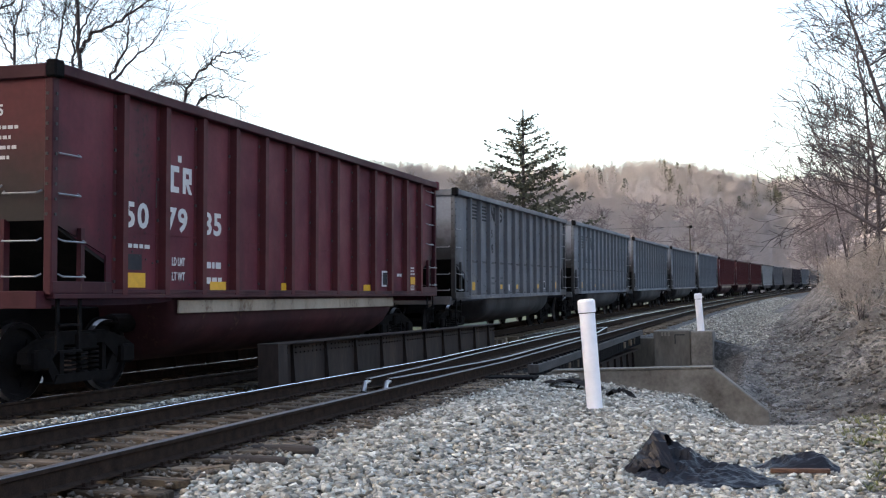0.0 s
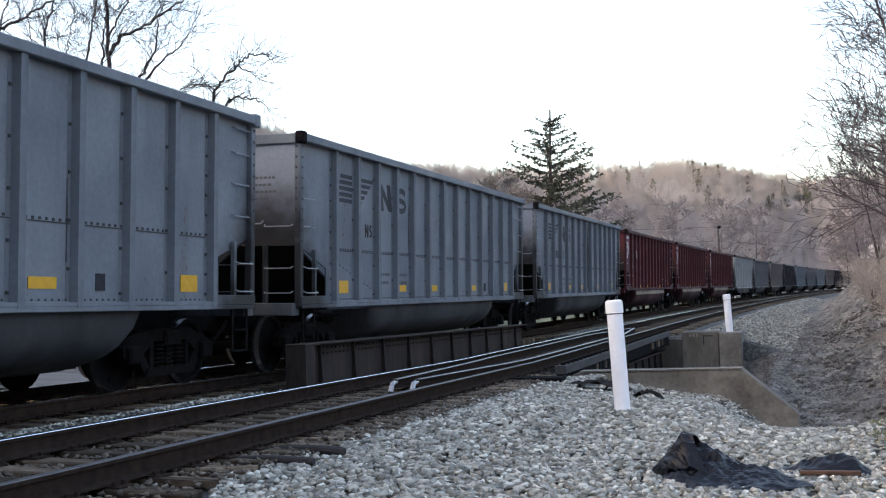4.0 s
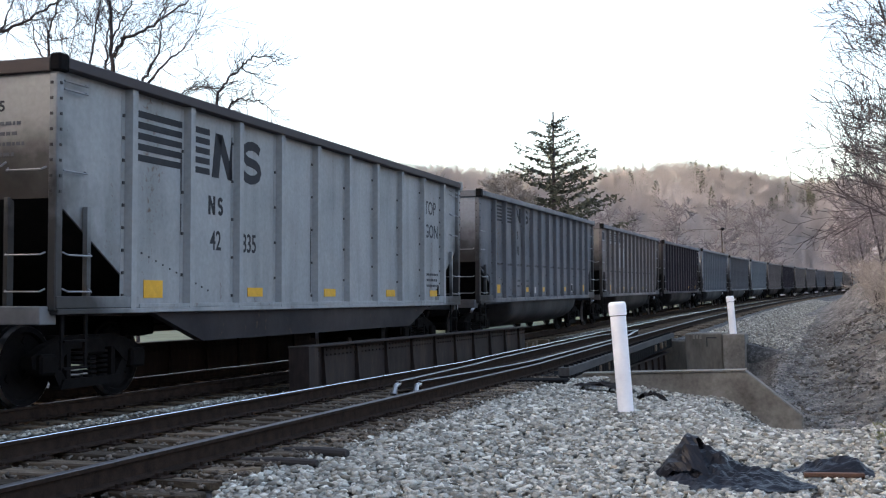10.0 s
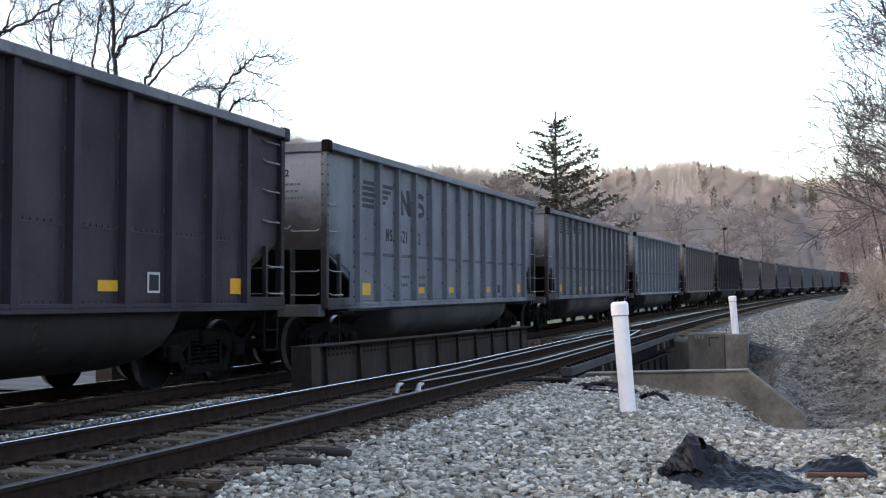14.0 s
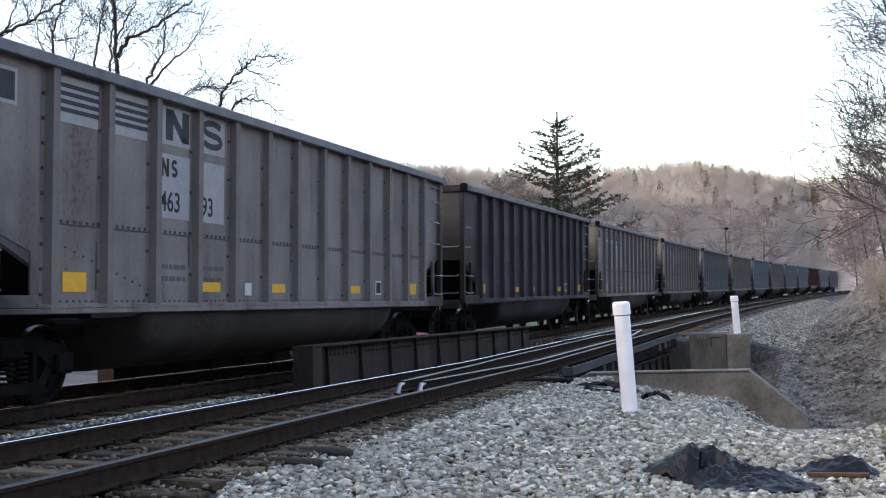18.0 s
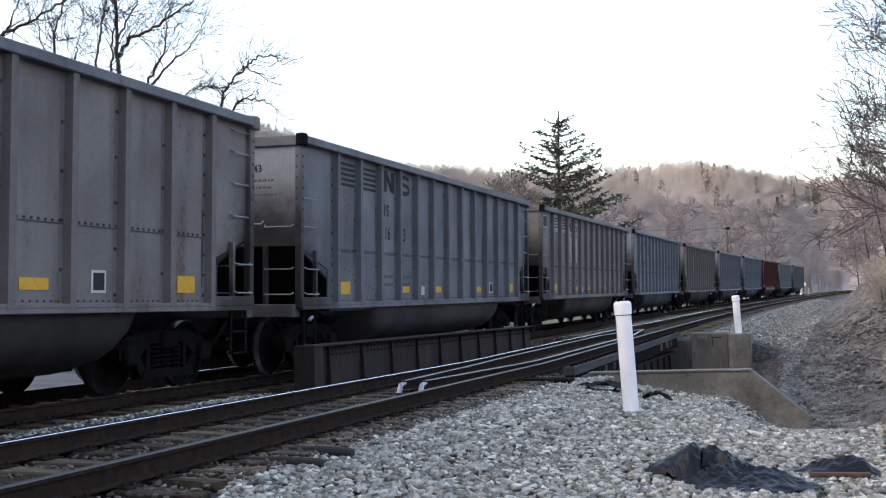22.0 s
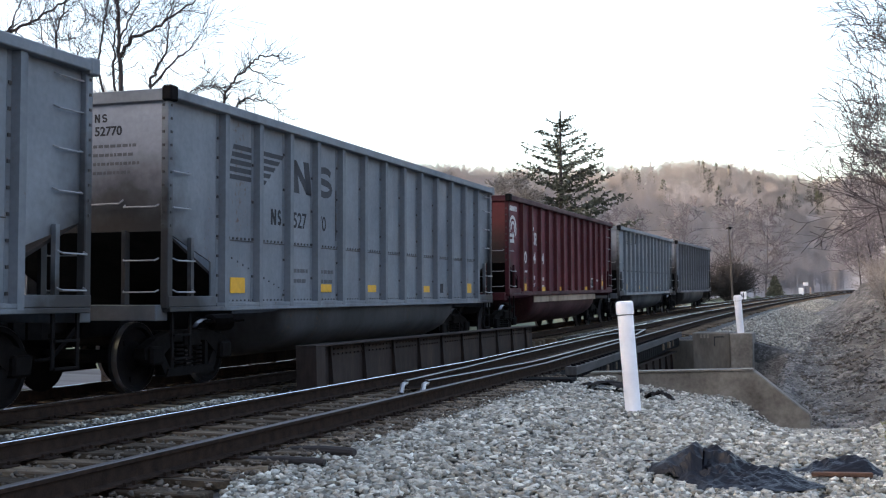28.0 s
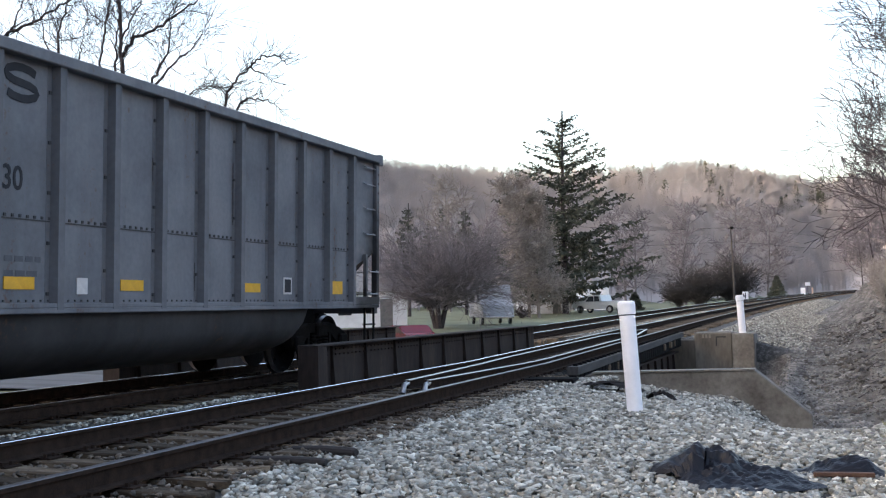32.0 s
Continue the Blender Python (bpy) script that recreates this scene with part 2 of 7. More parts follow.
# ---- mesh helpers ----
def box(bm, x0, x1, y0, y1, z0, z1, bevel=0.0):
    v = [bm.verts.new(p) for p in ((x0, y0, z0), (x1, y0, z0), (x1, y1, z0), (x0, y1, z0), (x0, y0, z1), (x1, y0, z1), (x1, y1, z1), (x0, y1, z1))]
    fs = [bm.faces.new([v[i] for i in q]) for q in ((3, 2, 1, 0), (4, 5, 6, 7), (0, 1, 5, 4), (1, 2, 6, 5), (2, 3, 7, 6), (3, 0, 4, 7))]
    if bevel:
        bmesh.ops.bevel(bm, geom=list({e for f in fs for e in f.edges}), offset=bevel, segments=1, affect="EDGES")
    return v


def prism(bm, outline, axis, a, b):
    """Extrudes a 2D outline along an axis from a to b. The outline is in the other two axes, in order."""
    def at(p, w):
        c = list(p)
        c.insert("xyz".index(axis), w)
        return bm.verts.new(c)
    lo, hi = [at(p, a) for p in outline], [at(p, b) for p in outline]
    n = len(outline)
    for i in range(n):
        bm.faces.new((lo[i], lo[(i + 1) % n], hi[(i + 1) % n], hi[i]))
    bm.faces.new(lo[::-1])
    bm.faces.new(hi)


def tube(bm, pts, radii, sides=6, cap=True):
    """A tube through points, with a radius at each."""
    rings = []
    pts = [Vector(p) for p in pts]
    for i, p in enumerate(pts):
        d = (pts[min(i + 1, len(pts) - 1)] - pts[max(i - 1, 0)]).normalized()
        side = d.orthogonal().normalized() if abs(d.z) > 0.9 else d.cross(Vector((0, 0, 1))).normalized()
        up = side.cross(d)
        r = radii[i] if isinstance(radii, (list, tuple)) else radii
        rings.append([bm.verts.new(p + r * (math.cos(k * math.tau / sides) * side + math.sin(k * math.tau / sides) * up)) for k in range(sides)])
    for a, b in zip(rings, rings[1:]):
        for k in range(sides):
            bm.faces.new((a[k], a[(k + 1) % sides], b[(k + 1) % sides], b[k]))
    if cap:
        bm.faces.new(rings[0][::-1])
        bm.faces.new(rings[-1])


def lathe(bm, profile, axis="x", sides=20, cap=True):
    """Turns a profile of (position along the axis, radius)."""
    rings = []
    for w, r in profile:
        ring = []
        for k in range(sides):
            c, s = r * math.cos(k * math.tau / sides), r * math.sin(k * math.tau / sides)
            ring.append(bm.verts.new({"x": (w, c, s), "y": (c, w, s), "z": (c, s, w)}[axis]))
        rings.append(ring)
    for a, b in zip(rings, rings[1:]):
        for k in range(sides):
            bm.faces.new((a[k], a[(k + 1) % sides], b[(k + 1) % sides], b[k]))
    if cap:
        bm.faces.new(rings[0][::-1])
        bm.faces.new(rings[-1])


def mesh_of(name, bm, *mats, smooth=False):
    bmesh.ops.recalc_face_normals(bm, faces=bm.faces)
    me = bpy.data.meshes.new(name)
    bm.to_mesh(me)
    bm.free()
    for m in mats:
        me.materials.append(m)
    if smooth:
        me.polygons.foreach_set("use_smooth", [True] * len(me.polygons))
    return me


def part(name, bm, material, parent, label="", smooth=False):
    """Links a bmesh (or a mesh that is shared) as one mesh object under its thing or part."""
    me = bm if isinstance(bm, bpy.types.Mesh) else mesh_of(name, bm, material, smooth=smooth)
    ob = new(name, me)
    ob.parent = parent
    if label:
        ob["label"] = label
    return ob


def thing(name, label, category, at=(0, 0, 0), turn=0.0, group="", kind="", data=None):
    ob = new(name, data)
    ob.location = at
    ob.rotation_euler = (0, 0, radians(turn))
    return tagged(ob, label, category, group, kind)


def raw_mesh(name, verts, faces, *mats, smooth=False, index=None):
    me = bpy.data.meshes.new(name)
    me.from_pydata(verts, [], faces)
    for m in mats:
        me.materials.append(m)
    if index is not None:
        me.polygons.foreach_set("material_index", index)
    if smooth:
        me.polygons.foreach_set("use_smooth", [True] * len(me.polygons))
    me.update()
    return me


# ---- the line of the railway ----
STEP = 1.0
LINE = []
_x = _y = _a = 0.0
for _i in range(640):
    LINE.append((_x, _y, _a))
    _x, _y = _x + math.sin(_a) * STEP, _y + math.cos(_a) * STEP
    _s = _i * STEP
    _a += STEP * (0.0 if _s < 10 else 0.00070 * min(1, (_s - 10) / 30) if _s < 75 else 0.00070 - 0.00020 * min(1, (_s - 75) / 30))


def rise(s):
    """The grade: level up to the bridge, then 1.2 in a hundred, easing off round the bend."""
    return 0.0122 * max(0.0, min(s, 260) - 20) + 0.003 * max(0.0, s - 260)


def line(s):
    if s <= 0:
        return 0.0, s, 0.0
    i = min(int(s / STEP), len(LINE) - 2)
    f = s / STEP - i
    a, b = LINE[i], LINE[i + 1]
    return tuple(a[k] + (b[k] - a[k]) * f for k in range(3))


def on_track(s, off, up=0.0):
    """A point at s metres along the line, off metres to the right of its base line."""
    x, y, a = line(s)
    return Vector((x + off * math.cos(a), y - off * math.sin(a), rise(s) + up))


NEAR, FAR, GAUGE, CANT = -5.56, -9.39, 1.505, 0.024   # centres of the two tracks


TRACKSTONE = simple("grimy_track_stone", [(0.25, (0.042, 0.033, 0.026)), (0.5, (0.120, 0.096, 0.074)), (0.78, (0.270, 0.228, 0.182))], 18, 0.9, 0, 0.3, 0.01, 0.6, island=True)
SIDING = simple("white_siding", [(0.3, (0.62, 0.63, 0.66)), (0.7, (0.80, 0.81, 0.84))], 2, 0.7, 0, 0.2, 0.01)
ROOFING = simple("gray_shingle", [(0.3, (0.10, 0.10, 0.105)), (0.7, (0.19, 0.185, 0.18))], 4, 0.9)
GLASSY = plain("dark_window_glass", (0.02, 0.023, 0.028), 0.12)
CAMPER = plain("dull_white_camper_paint", (0.36, 0.37, 0.39), 0.45)
CARRED = plain("red_car_paint", (0.12, 0.006, 0.012), 0.25)
SILVER = plain("silver_car_paint", (0.66, 0.69, 0.70), 0.3, 0.0)
RUBBER = plain("tyre_rubber", (0.02, 0.02, 0.02), 0.85)
CHROME = plain("bright_trim", (0.6, 0.6, 0.6), 0.25, 1.0)
ROADM = simple("pale_road", [(0.35, (0.0135, 0.0135, 0.0135)), (0.5, (0.0594, 0.0607, 0.0648)), (0.7, (0.1080, 0.1107, 0.1161))], 0.8, 0.9, 0, 0.3, 0.02, stretch=(0.06, 2.2, 1))
POLEWOOD = simple("pole_wood", [(0.3, (0.05, 0.042, 0.036)), (0.7, (0.11, 0.092, 0.078))], 5, 0.9, stretch=(2, 2, 0.2))
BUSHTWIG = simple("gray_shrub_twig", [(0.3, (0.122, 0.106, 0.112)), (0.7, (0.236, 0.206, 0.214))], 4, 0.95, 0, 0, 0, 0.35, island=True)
HEDGE = simple("dark_hedge_twig", [(0.3, (0.034, 0.029, 0.028)), (0.7, (0.080, 0.070, 0.066))], 4, 0.95, 0, 0, 0, 0.35, island=True)
BLADE = simple("grass_blade", [(0.3, (0.10, 0.12, 0.035)), (0.7, (0.26, 0.24, 0.11))], 4, 0.8, 0, 0, 0, 0.4, island=True)
LEAF = simple("dead_leaf", [(0.3, (0.070, 0.060, 0.048)), (0.7, (0.190, 0.166, 0.134))], 4, 0.9, 0, 0, 0, 0.5, island=True)
RUSTY = simple("rusty_bar", [(0.3, (0.045, 0.022, 0.014)), (0.7, (0.120, 0.060, 0.036))], 9, 0.9)
GUARDTOP = plain("worn_guard_rail", (0.36, 0.355, 0.36), 0.35, 0.9)
ROCK = simple("bank_rock", [(0.25, (0.0940, 0.0892, 0.0825)), (0.5, (0.1756, 0.1695, 0.1617)), (0.75, (0.2884, 0.2846, 0.2772))], 14, 0.9, 0, 0.3, 0.01, 0.6, island=True)
# a darker concrete for the far backwall and parapet
DARKCON = simple("darker_concrete", [(0.28, (0.050, 0.045, 0.038)), (0.5, (0.112, 0.100, 0.083)), (0.75, (0.190, 0.170, 0.142))], 1.6, 0.9, 0, 0.5, 0.02, stretch=(1, 1, 0.3))
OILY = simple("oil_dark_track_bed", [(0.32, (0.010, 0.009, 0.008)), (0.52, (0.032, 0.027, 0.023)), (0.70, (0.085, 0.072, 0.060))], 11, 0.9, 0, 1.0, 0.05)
# oily stones, darkened further for the shade below the train
OILSTONE = simple("shaded_oily_stone", [(0.25, (0.012, 0.010, 0.009)), (0.5, (0.034, 0.028, 0.024)), (0.78, (0.085, 0.072, 0.060))], 18, 0.85, 0, 0.3, 0.01, 0.6, island=True)
EARTH = simple("dark_earth_and_shade", [(0.3, (0.034, 0.031, 0.027)), (0.5, (0.092, 0.083, 0.072)), (0.72, (0.190, 0.175, 0.155))], 3.0, 0.95, 0, 1.0, 0.1)


# ---- the land ----
def smooth(a, b, v):
    t = max(0.0, min(1.0, (v - a) / (b - a)))
    return t * t * (3 - 2 * t)


def table(rows, v):
    for (a, p), (b, q) in zip(rows, rows[1:]):
        if v <= b:
            return p + (q - p) * max(0.0, (v - a) / (b - a))
    return rows[-1][1]


RIDGE = [(-180, 0.36), (-120, 0.40), (-75, 0.38), (-62, 0.31), (-52, 0.23), (-45, 0.195), (-41, 0.175), (-31, 0.163), (-21.7, 0.111), (-14.2, 0.099), (-9.4, 0.097), (-6, 0.101), (-3.8, 0.096),
         (-0.4, 0.086), (3, 0.084), (11, 0.09), (30, 0.12), (75, 0.2), (120, 0.36), (180, 0.36)]
FOOT = [(-180, 90), (-100, 110), (-60, 150), (-40, 175), (-12, 190), (-4, 250), (0, 330), (4, 300), (9, 150), (20, 60), (60, 60), (120, 90), (180, 90)]
TOP = [(-180, 330), (-100, 360), (-40, 430), (-12, 480), (-4, 560), (4, 560), (20, 420), (100, 360), (180, 330)]


def hill(x, y):
    d = math.hypot(x, y)
    az = math.degrees(math.atan2(x, y))
    foot, top = table(FOOT, az), table(TOP, az)
    if d < foot:
        return 0.0
    h = table(RIDGE, az) * top
    wob = 1 + 0.10 * noise.noise(Vector((x * 0.008, y * 0.008, 1.3))) * min(1, (d - foot) / 60)
    return h * wob * (0.55 * smooth(foot, top, d) + 0.45 * max(0, min(1, (d - foot) / (top - foot)))) * (1 if d < top else max(0.5, 1 - (d - top) / 1500))


def land(x, y):
    """Height of the ground and the kind of surface on it."""
    s = y
    u = x - line(max(0, y))[0]
    r = rise(max(0, y))
    n1 = noise.noise(Vector((x * 0.5, y * 0.5, 0.0)))
    n2 = noise.noise(Vector((x * 1.9, y * 1.9, 4.0)))
    kind = 0
    if u < -11.9:
        z = r - 0.32 + (-0.10 - (0.75 - 0.35 * smooth(85, 108, y)) * r) * smooth(-12, -22, u) + 0.08 * n1 - 0.3 * smooth(-12, -15, u) * smooth(-22, -16, u)
        z -= 0.95 * math.exp(-((x + 21.6) ** 2 + (y - 58.2) ** 2) / 45)
        kind = 1 if u < -13.2 + 0.5 * n1 else 0
    elif u < -3.5:
        # oily bed; under the far track its dark tone also stands for shade
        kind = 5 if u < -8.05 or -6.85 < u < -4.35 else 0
        z = r - 0.26 + 0.015 * n2 + 0.13 * max(0.0, 1 - ((u + 7.47) / 0.72) ** 2)
    else:
        # shoulder, plain of ballast by the camera, gully and the bank beyond it
        front = -0.22 - 0.10 * smooth(-3.5, -2.2, u) - 0.10 * smooth(-2.2, 0.5, u)
        fall = smooth(14.0, 19.6, y) * (0.16 * smooth(-4.2, -3.4, u) + 0.16 * smooth(-3.4, -1.2, u) + 0.10 * smooth(-1.2, -0.1, u)) + smooth(12.0, 18.5, y) * 0.60 * smooth(-1.6, -0.4, u)
        beyond = r - 0.22 - 0.55 * smooth(-3.4, -0.2, u)
        k = smooth(25, 34.5, y)
        z = (front - fall) * (1 - k) + beyond * k
        high = table([(-20, 0.2), (4, 0.15), (9, 0.25), (14, 0.9), (20, 1.7), (35, 2.1), (60, 2.6), (110, 3.6), (160, 5.0), (220, 6.5), (400, 8)], y)
        ub = table([(20, -0.3), (45, -0.6), (80, -1.6), (130, -2.2)], y)
        z += high * smooth(ub, ub + 6.6, u) + 0.27 * min(high, 2.5) * (n1 + 0.6 * n2) * smooth(ub, ub + 2.8, u)
        z += 0.03 * n1 + 0.02 * n2
        edge = table([(0, 1.2), (7, 0.85), (10, 0.50), (16, 0.05), (20, -0.6), (33, -0.9), (60, -1.0), (90, -2.0), (200, -2.4)], y)
        kind = 2 if u > edge + 0.35 * n1 + 0.25 * n2 else 0
        if kind == 2 and 4 < y < 16 and u < 2.4 + n1 and n2 > -0.15:
            kind = 1
    # bare earth patches, thickened into a dark band for the undercut's shade
    if kind == 2 and u > -0.4 and n1 + 0.5 * n2 + 0.5 * noise.noise(Vector((x * 0.22, y * 0.22, 9.0))) > 0.22 - 0.45 * smooth(0.2, 1.0, u) * smooth(3.2, 1.6, u) * smooth(36, 24, y):
        kind = 4
    # the gully that the bridge crosses, askew to the line
    mid = 21.8 + (u + 7.2) * 1.40
    lo, hi = mid - 6.9, 35.0
    g = smooth(lo - 0.1, lo + 0.25, y) * (1 - smooth(hi - 0.25, hi + 0.1, y))
    if -16 < u < -0.9:
        deep = 2.8 * (1 - smooth(-2.0, -0.9, u))
        z -= g * deep
        if g > 0.3:
            kind = 2
    hh = hill(x, y)
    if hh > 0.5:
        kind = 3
    return z + hh, kind


def spread(stops):
    """Grid lines: (from, to, step) stretches."""
    out = []
    for a, b, st in stops:
        n = max(1, round((b - a) / st))
        out += [a + (b - a) * i / n for i in range(n)]
    return out + [stops[-1][1]]


gx = spread([(-1600, -500, 60), (-500, -120, 14), (-120, -26, 4), (-26, -12, 0.8), (-12, 3, 0.22), (3, 12, 0.35), (12, 60, 3.5), (60, 300, 14), (300, 1500, 80)])
gy = spread([(-1500, -400, 80), (-400, -60, 17), (-60, -12, 3), (-12, -4, 0.8), (-4, 4, 0.35), (4, 38, 0.25), (38, 90, 1.0), (90, 260, 4), (260, 640, 10), (640, 1600, 60)])
cells = [[land(x, y) for x in gx] for y in gy]
gv = [(x, y, cells[j][i][0]) for j, y in enumerate(gy) for i, x in enumerate(gx)]
nx = len(gx)
gf = [(j * nx + i, j * nx + i + 1, (j + 1) * nx + i + 1, (j + 1) * nx + i) for j in range(len(gy) - 1) for i in range(nx - 1)]
gk = [cells[j][i][1] for j in range(len(gy) - 1) for i in range(nx - 1)]
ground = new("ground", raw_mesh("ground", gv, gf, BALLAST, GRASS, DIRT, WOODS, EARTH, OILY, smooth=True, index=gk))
tagged(ground, "gray ballast, winter grass, leaf litter and wooded hillsides", "ground", kind="structure")


def height(x, y):
    return land(x, y)[0]


# ---- the tracks ----
RAIL_OUT = [(-0.07, -0.172), (0.07, -0.172), (0.07, -0.160), (0.013, -0.142), (0.013, -0.042), (0.039, -0.034), (0.039, -0.005), (0.035, 0.0),
            (-0.035, 0.0), (-0.039, -0.005), (-0.039, -0.034), (-0.013, -0.042), (-0.013, -0.142), (-0.07, -0.160)]


def rail_mesh(name, off, lift, tops, s0=-14, s1=420, out=RAIL_OUT, closed_in=0.0):
    stations = spread([(s0, 60, 2.0), (60, s1, 6.0)]) if s1 > 60 else spread([(s0, s1, 1.0)])
    vs, fs, mi = [], [], []
    m = len(out)
    for s in stations:
        a = line(s)[2]
        p = on_track(s, off, lift)
        for du, dz in out:
            vs.append((p.x + du * math.cos(a), p.y - du * math.sin(a), p.z + dz))
    for j in range(len(stations) - 1):
        for k in range(m):
            fs.append((j * m + k, j * m + (k + 1) % m, (j + 1) * m + (k + 1) % m, (j + 1) * m + k))
            mi.append(1 if k in (6, 7, 8) else 0)
    fs += [tuple(range(m))[::-1], tuple((len(stations) - 1) * m + k for k in range(m))]
    mi += [0, 0]
    return raw_mesh(name, vs, fs, RAILSIDE, tops, index=mi)


def railway(name, centre, lift, label, tops):
    t = tagged(new(name), label, "railway track", kind="structure")
    for side, top in zip((-1, 1), tops):
        rl = new("rail", rail_mesh("rail", centre + side * GAUGE / 2, lift - side * 0.018, top))
        rl.parent = t
    return t


near_track = railway("track_near", NEAR, 0.018, "two steel rails on weathered timber ties in gray ballast", (RAILTOP, DULLTOP))
far_track = railway("track_far", FAR, 0.048, "second railway track that carries the coal train", (RAILTOP, RAILTOP))


def add_ties():
    bm = bmesh.new()
    box(bm, -1.32, 1.32, -0.115, 0.115, -0.17, 0.0, 0.012)
    tie_me = mesh_of("tie", bm, TIE)
    bm = bmesh.new()
    for sx in (-1, 1):
        box(bm, sx * 0.7525 - 0.18, sx * 0.7525 + 0.18, -0.09, 0.09, 0.0, 0.014)
        for dx in (-0.11, 0.11):
            for dy in (-0.055, 0.055):
                box(bm, sx * 0.7525 + dx - 0.014, sx * 0.7525 + dx + 0.014, dy - 0.014, dy + 0.014, 0.014, 0.045)
    plate_me = mesh_of("tie_plates", bm, RAILSIDE)
    rnd = random.Random(5)
    for owner, centre, lift in ((near_track, NEAR, 0.018), (far_track, FAR, 0.048)):
        s = -4.0
        while s < 75:
            a = line(s)[2]
            p = on_track(s, centre + rnd.uniform(-0.12, 0.16), lift - 0.186 + rnd.uniform(-0.004, 0.0))
            m = pose(p.x, p.y, p.z, rnd.uniform(-0.6, 0.6), 1.37 + rnd.uniform(-0.4, 0.4), -math.degrees(a) + rnd.uniform(-1.3, 1.3))
            o = new("tie", tie_me)
            o.parent, o.matrix_basis = owner, m
            if s < 45:
                q = new("tie_plate", plate_me)
                q.parent, q.matrix_basis = owner, pose(*on_track(s, centre, lift - 0.186), 0, 1.37, -math.degrees(a))
            s += 0.52 + rnd.uniform(-0.02, 0.02)
    # the rest of the ties, far off
    bm = bmesh.new()
    for owner, centre, lift in ((near_track, NEAR, 0.018), (far_track, FAR, 0.048)):
        bm = bmesh.new()
        s = 75.2
        while s < 300:
            p = on_track(s, centre, lift - 0.186)
            box(bm, p.x - 1.3, p.x + 1.3, p.y - 0.12, p.y + 0.12, p.z - 0.17, p.z)
            s += 0.55
        o = new("distant_ties", mesh_of("distant_ties", bm, TIE))
        o.parent = owner
        o["kind"] = "stuff"


# ---- the bridge ----
def bridge():
    # plate girder beside the far track
    g = thing("plate_girder", "rusty black riveted plate girder of the railway bridge", "bridge girder")
    bm = bmesh.new()
    y0, y1, x = 15.1, 28.6, -7.22
    prof = []
    box(bm, x - 0.02, x + 0.02, y0, y1, -1.1, 0.5)
    part("web", bm, GIRDER, g)
    bm = bmesh.new()
    box(bm, x - 0.17, x + 0.17, y0 - 0.03, y1 + 0.03, 0.50, 0.53, 0.006)
    part("top_flange", bm, GIRDER, g)
    bm = bmesh.new()
    box(bm, x - 0.17, x + 0.17, y0, y1, -1.14, -1.1)
    part("bottom_flange", bm, GIRDER, g)
    bm = bmesh.new()
    prism(bm, [(x + 0.021, 0.49), (x + 0.021, -1.1), (x + 0.16, -1.1), (x + 0.06, 0.49)], "y", -0.02, 0.02)
    stiff = mesh_of("stiffener", bm, GIRDER)
    n = 10
    for i in range(n):
        yy = y0 + 0.75 + (y1 - y0 - 1.5) * i / (n - 1)
        o = part("stiffener", stiff, None, g)
        o.location.y = yy
    bm = bmesh.new()
    box(bm, x - 0.16, x + 0.17, y0 - 0.03, y0 + 0.02, -1.1, 0.5, 0.004)
    box(bm, x + 0.10, x + 0.165, y0 - 0.02, y0 + 0.30, -1.1, 0.5, 0.004)
    part("end_plate", bm, GIRDER, g)
    bm = bmesh.new()
    yy = y0 + 0.12
    while yy < y1:
        for zz in (0.44, 0.36):
            box(bm, x + 0.02, x + 0.04, yy - 0.014, yy + 0.014, zz - 0.014, zz + 0.014)
        yy += 0.16
    part("rivets", bm, GIRDER, g)["kind"] = "stuff"
    far = copy_thing(g, Matrix.Translation((-4.42, 1.45, 0.02)))
    far["label"] = "far-side plate girder of the bridge, dark in the shade"
    # deck girder under the near track
    d = thing("deck_girder", "dark steel deck girder beneath the near track", "bridge girder")
    for x2 in (-4.35, -6.8):
        bm = bmesh.new()
        box(bm, x2 - 0.02, x2 + 0.02, 19.6, 34.4, -1.6, -0.46)
        box(bm, x2 - 0.16, x2 + 0.16, 19.6, 34.4, -0.46, -0.42)
        part("beam", bm, GIRDER, d)
    bm = bmesh.new()
    prism(bm, [(-4.33, -0.47), (-4.33, -1.6), (-4.20, -1.6), (-4.28, -0.47)], "y", -0.015, 0.015)
    st = mesh_of("stiffener", bm, GIRDER)
    for i in range(12):
        o = part("stiffener", st, None, d)
        o.location.y = 20.2 + i * 1.25
    # long timber kerb with bolt heads along the deck's edge
    k = thing("deck_kerb", "dark timber guard beam with bolt heads along the bridge deck", "guard timber")
    bm = bmesh.new()
    seg = spread([(19.4, 35.0, 1.1)])
    for a, b in zip(seg, seg[1:]):
        za, zb = rise(a) - 0.045, rise(b) - 0.045
        vs = [bm.verts.new(p) for p in ((-4.30, a, za - 0.14), (-4.10, a, za - 0.14), (-4.10, a, za), (-4.30, a, za), (-4.30, b, zb - 0.14), (-4.10, b, zb - 0.14), (-4.10, b, zb), (-4.30, b, zb))]
        for q in ((0, 1, 2, 3), (7, 6, 5, 4), (0, 4, 5, 1), (1, 5, 6, 2), (2, 6, 7, 3), (3, 7, 4, 0)):
            bm.faces.new([vs[i] for i in q])
    part("beam", bm, simple("gray_timber", [(0.3, (0.022, 0.021, 0.021)), (0.7, (0.062, 0.060, 0.060))], 6, 0.9, stretch=(3, 0.2, 1)), k)
    bm = bmesh.new()
    box(bm, -6.98, -4.12, -0.155, 0.155, -0.26, 0.0, 0.01)
    bt = mesh_of("bridge_tie", bm, BLACK)
    for i in range(44):
        yy = 19.5 + i * 0.345
        o = part("bridge_tie", bt, None, k)
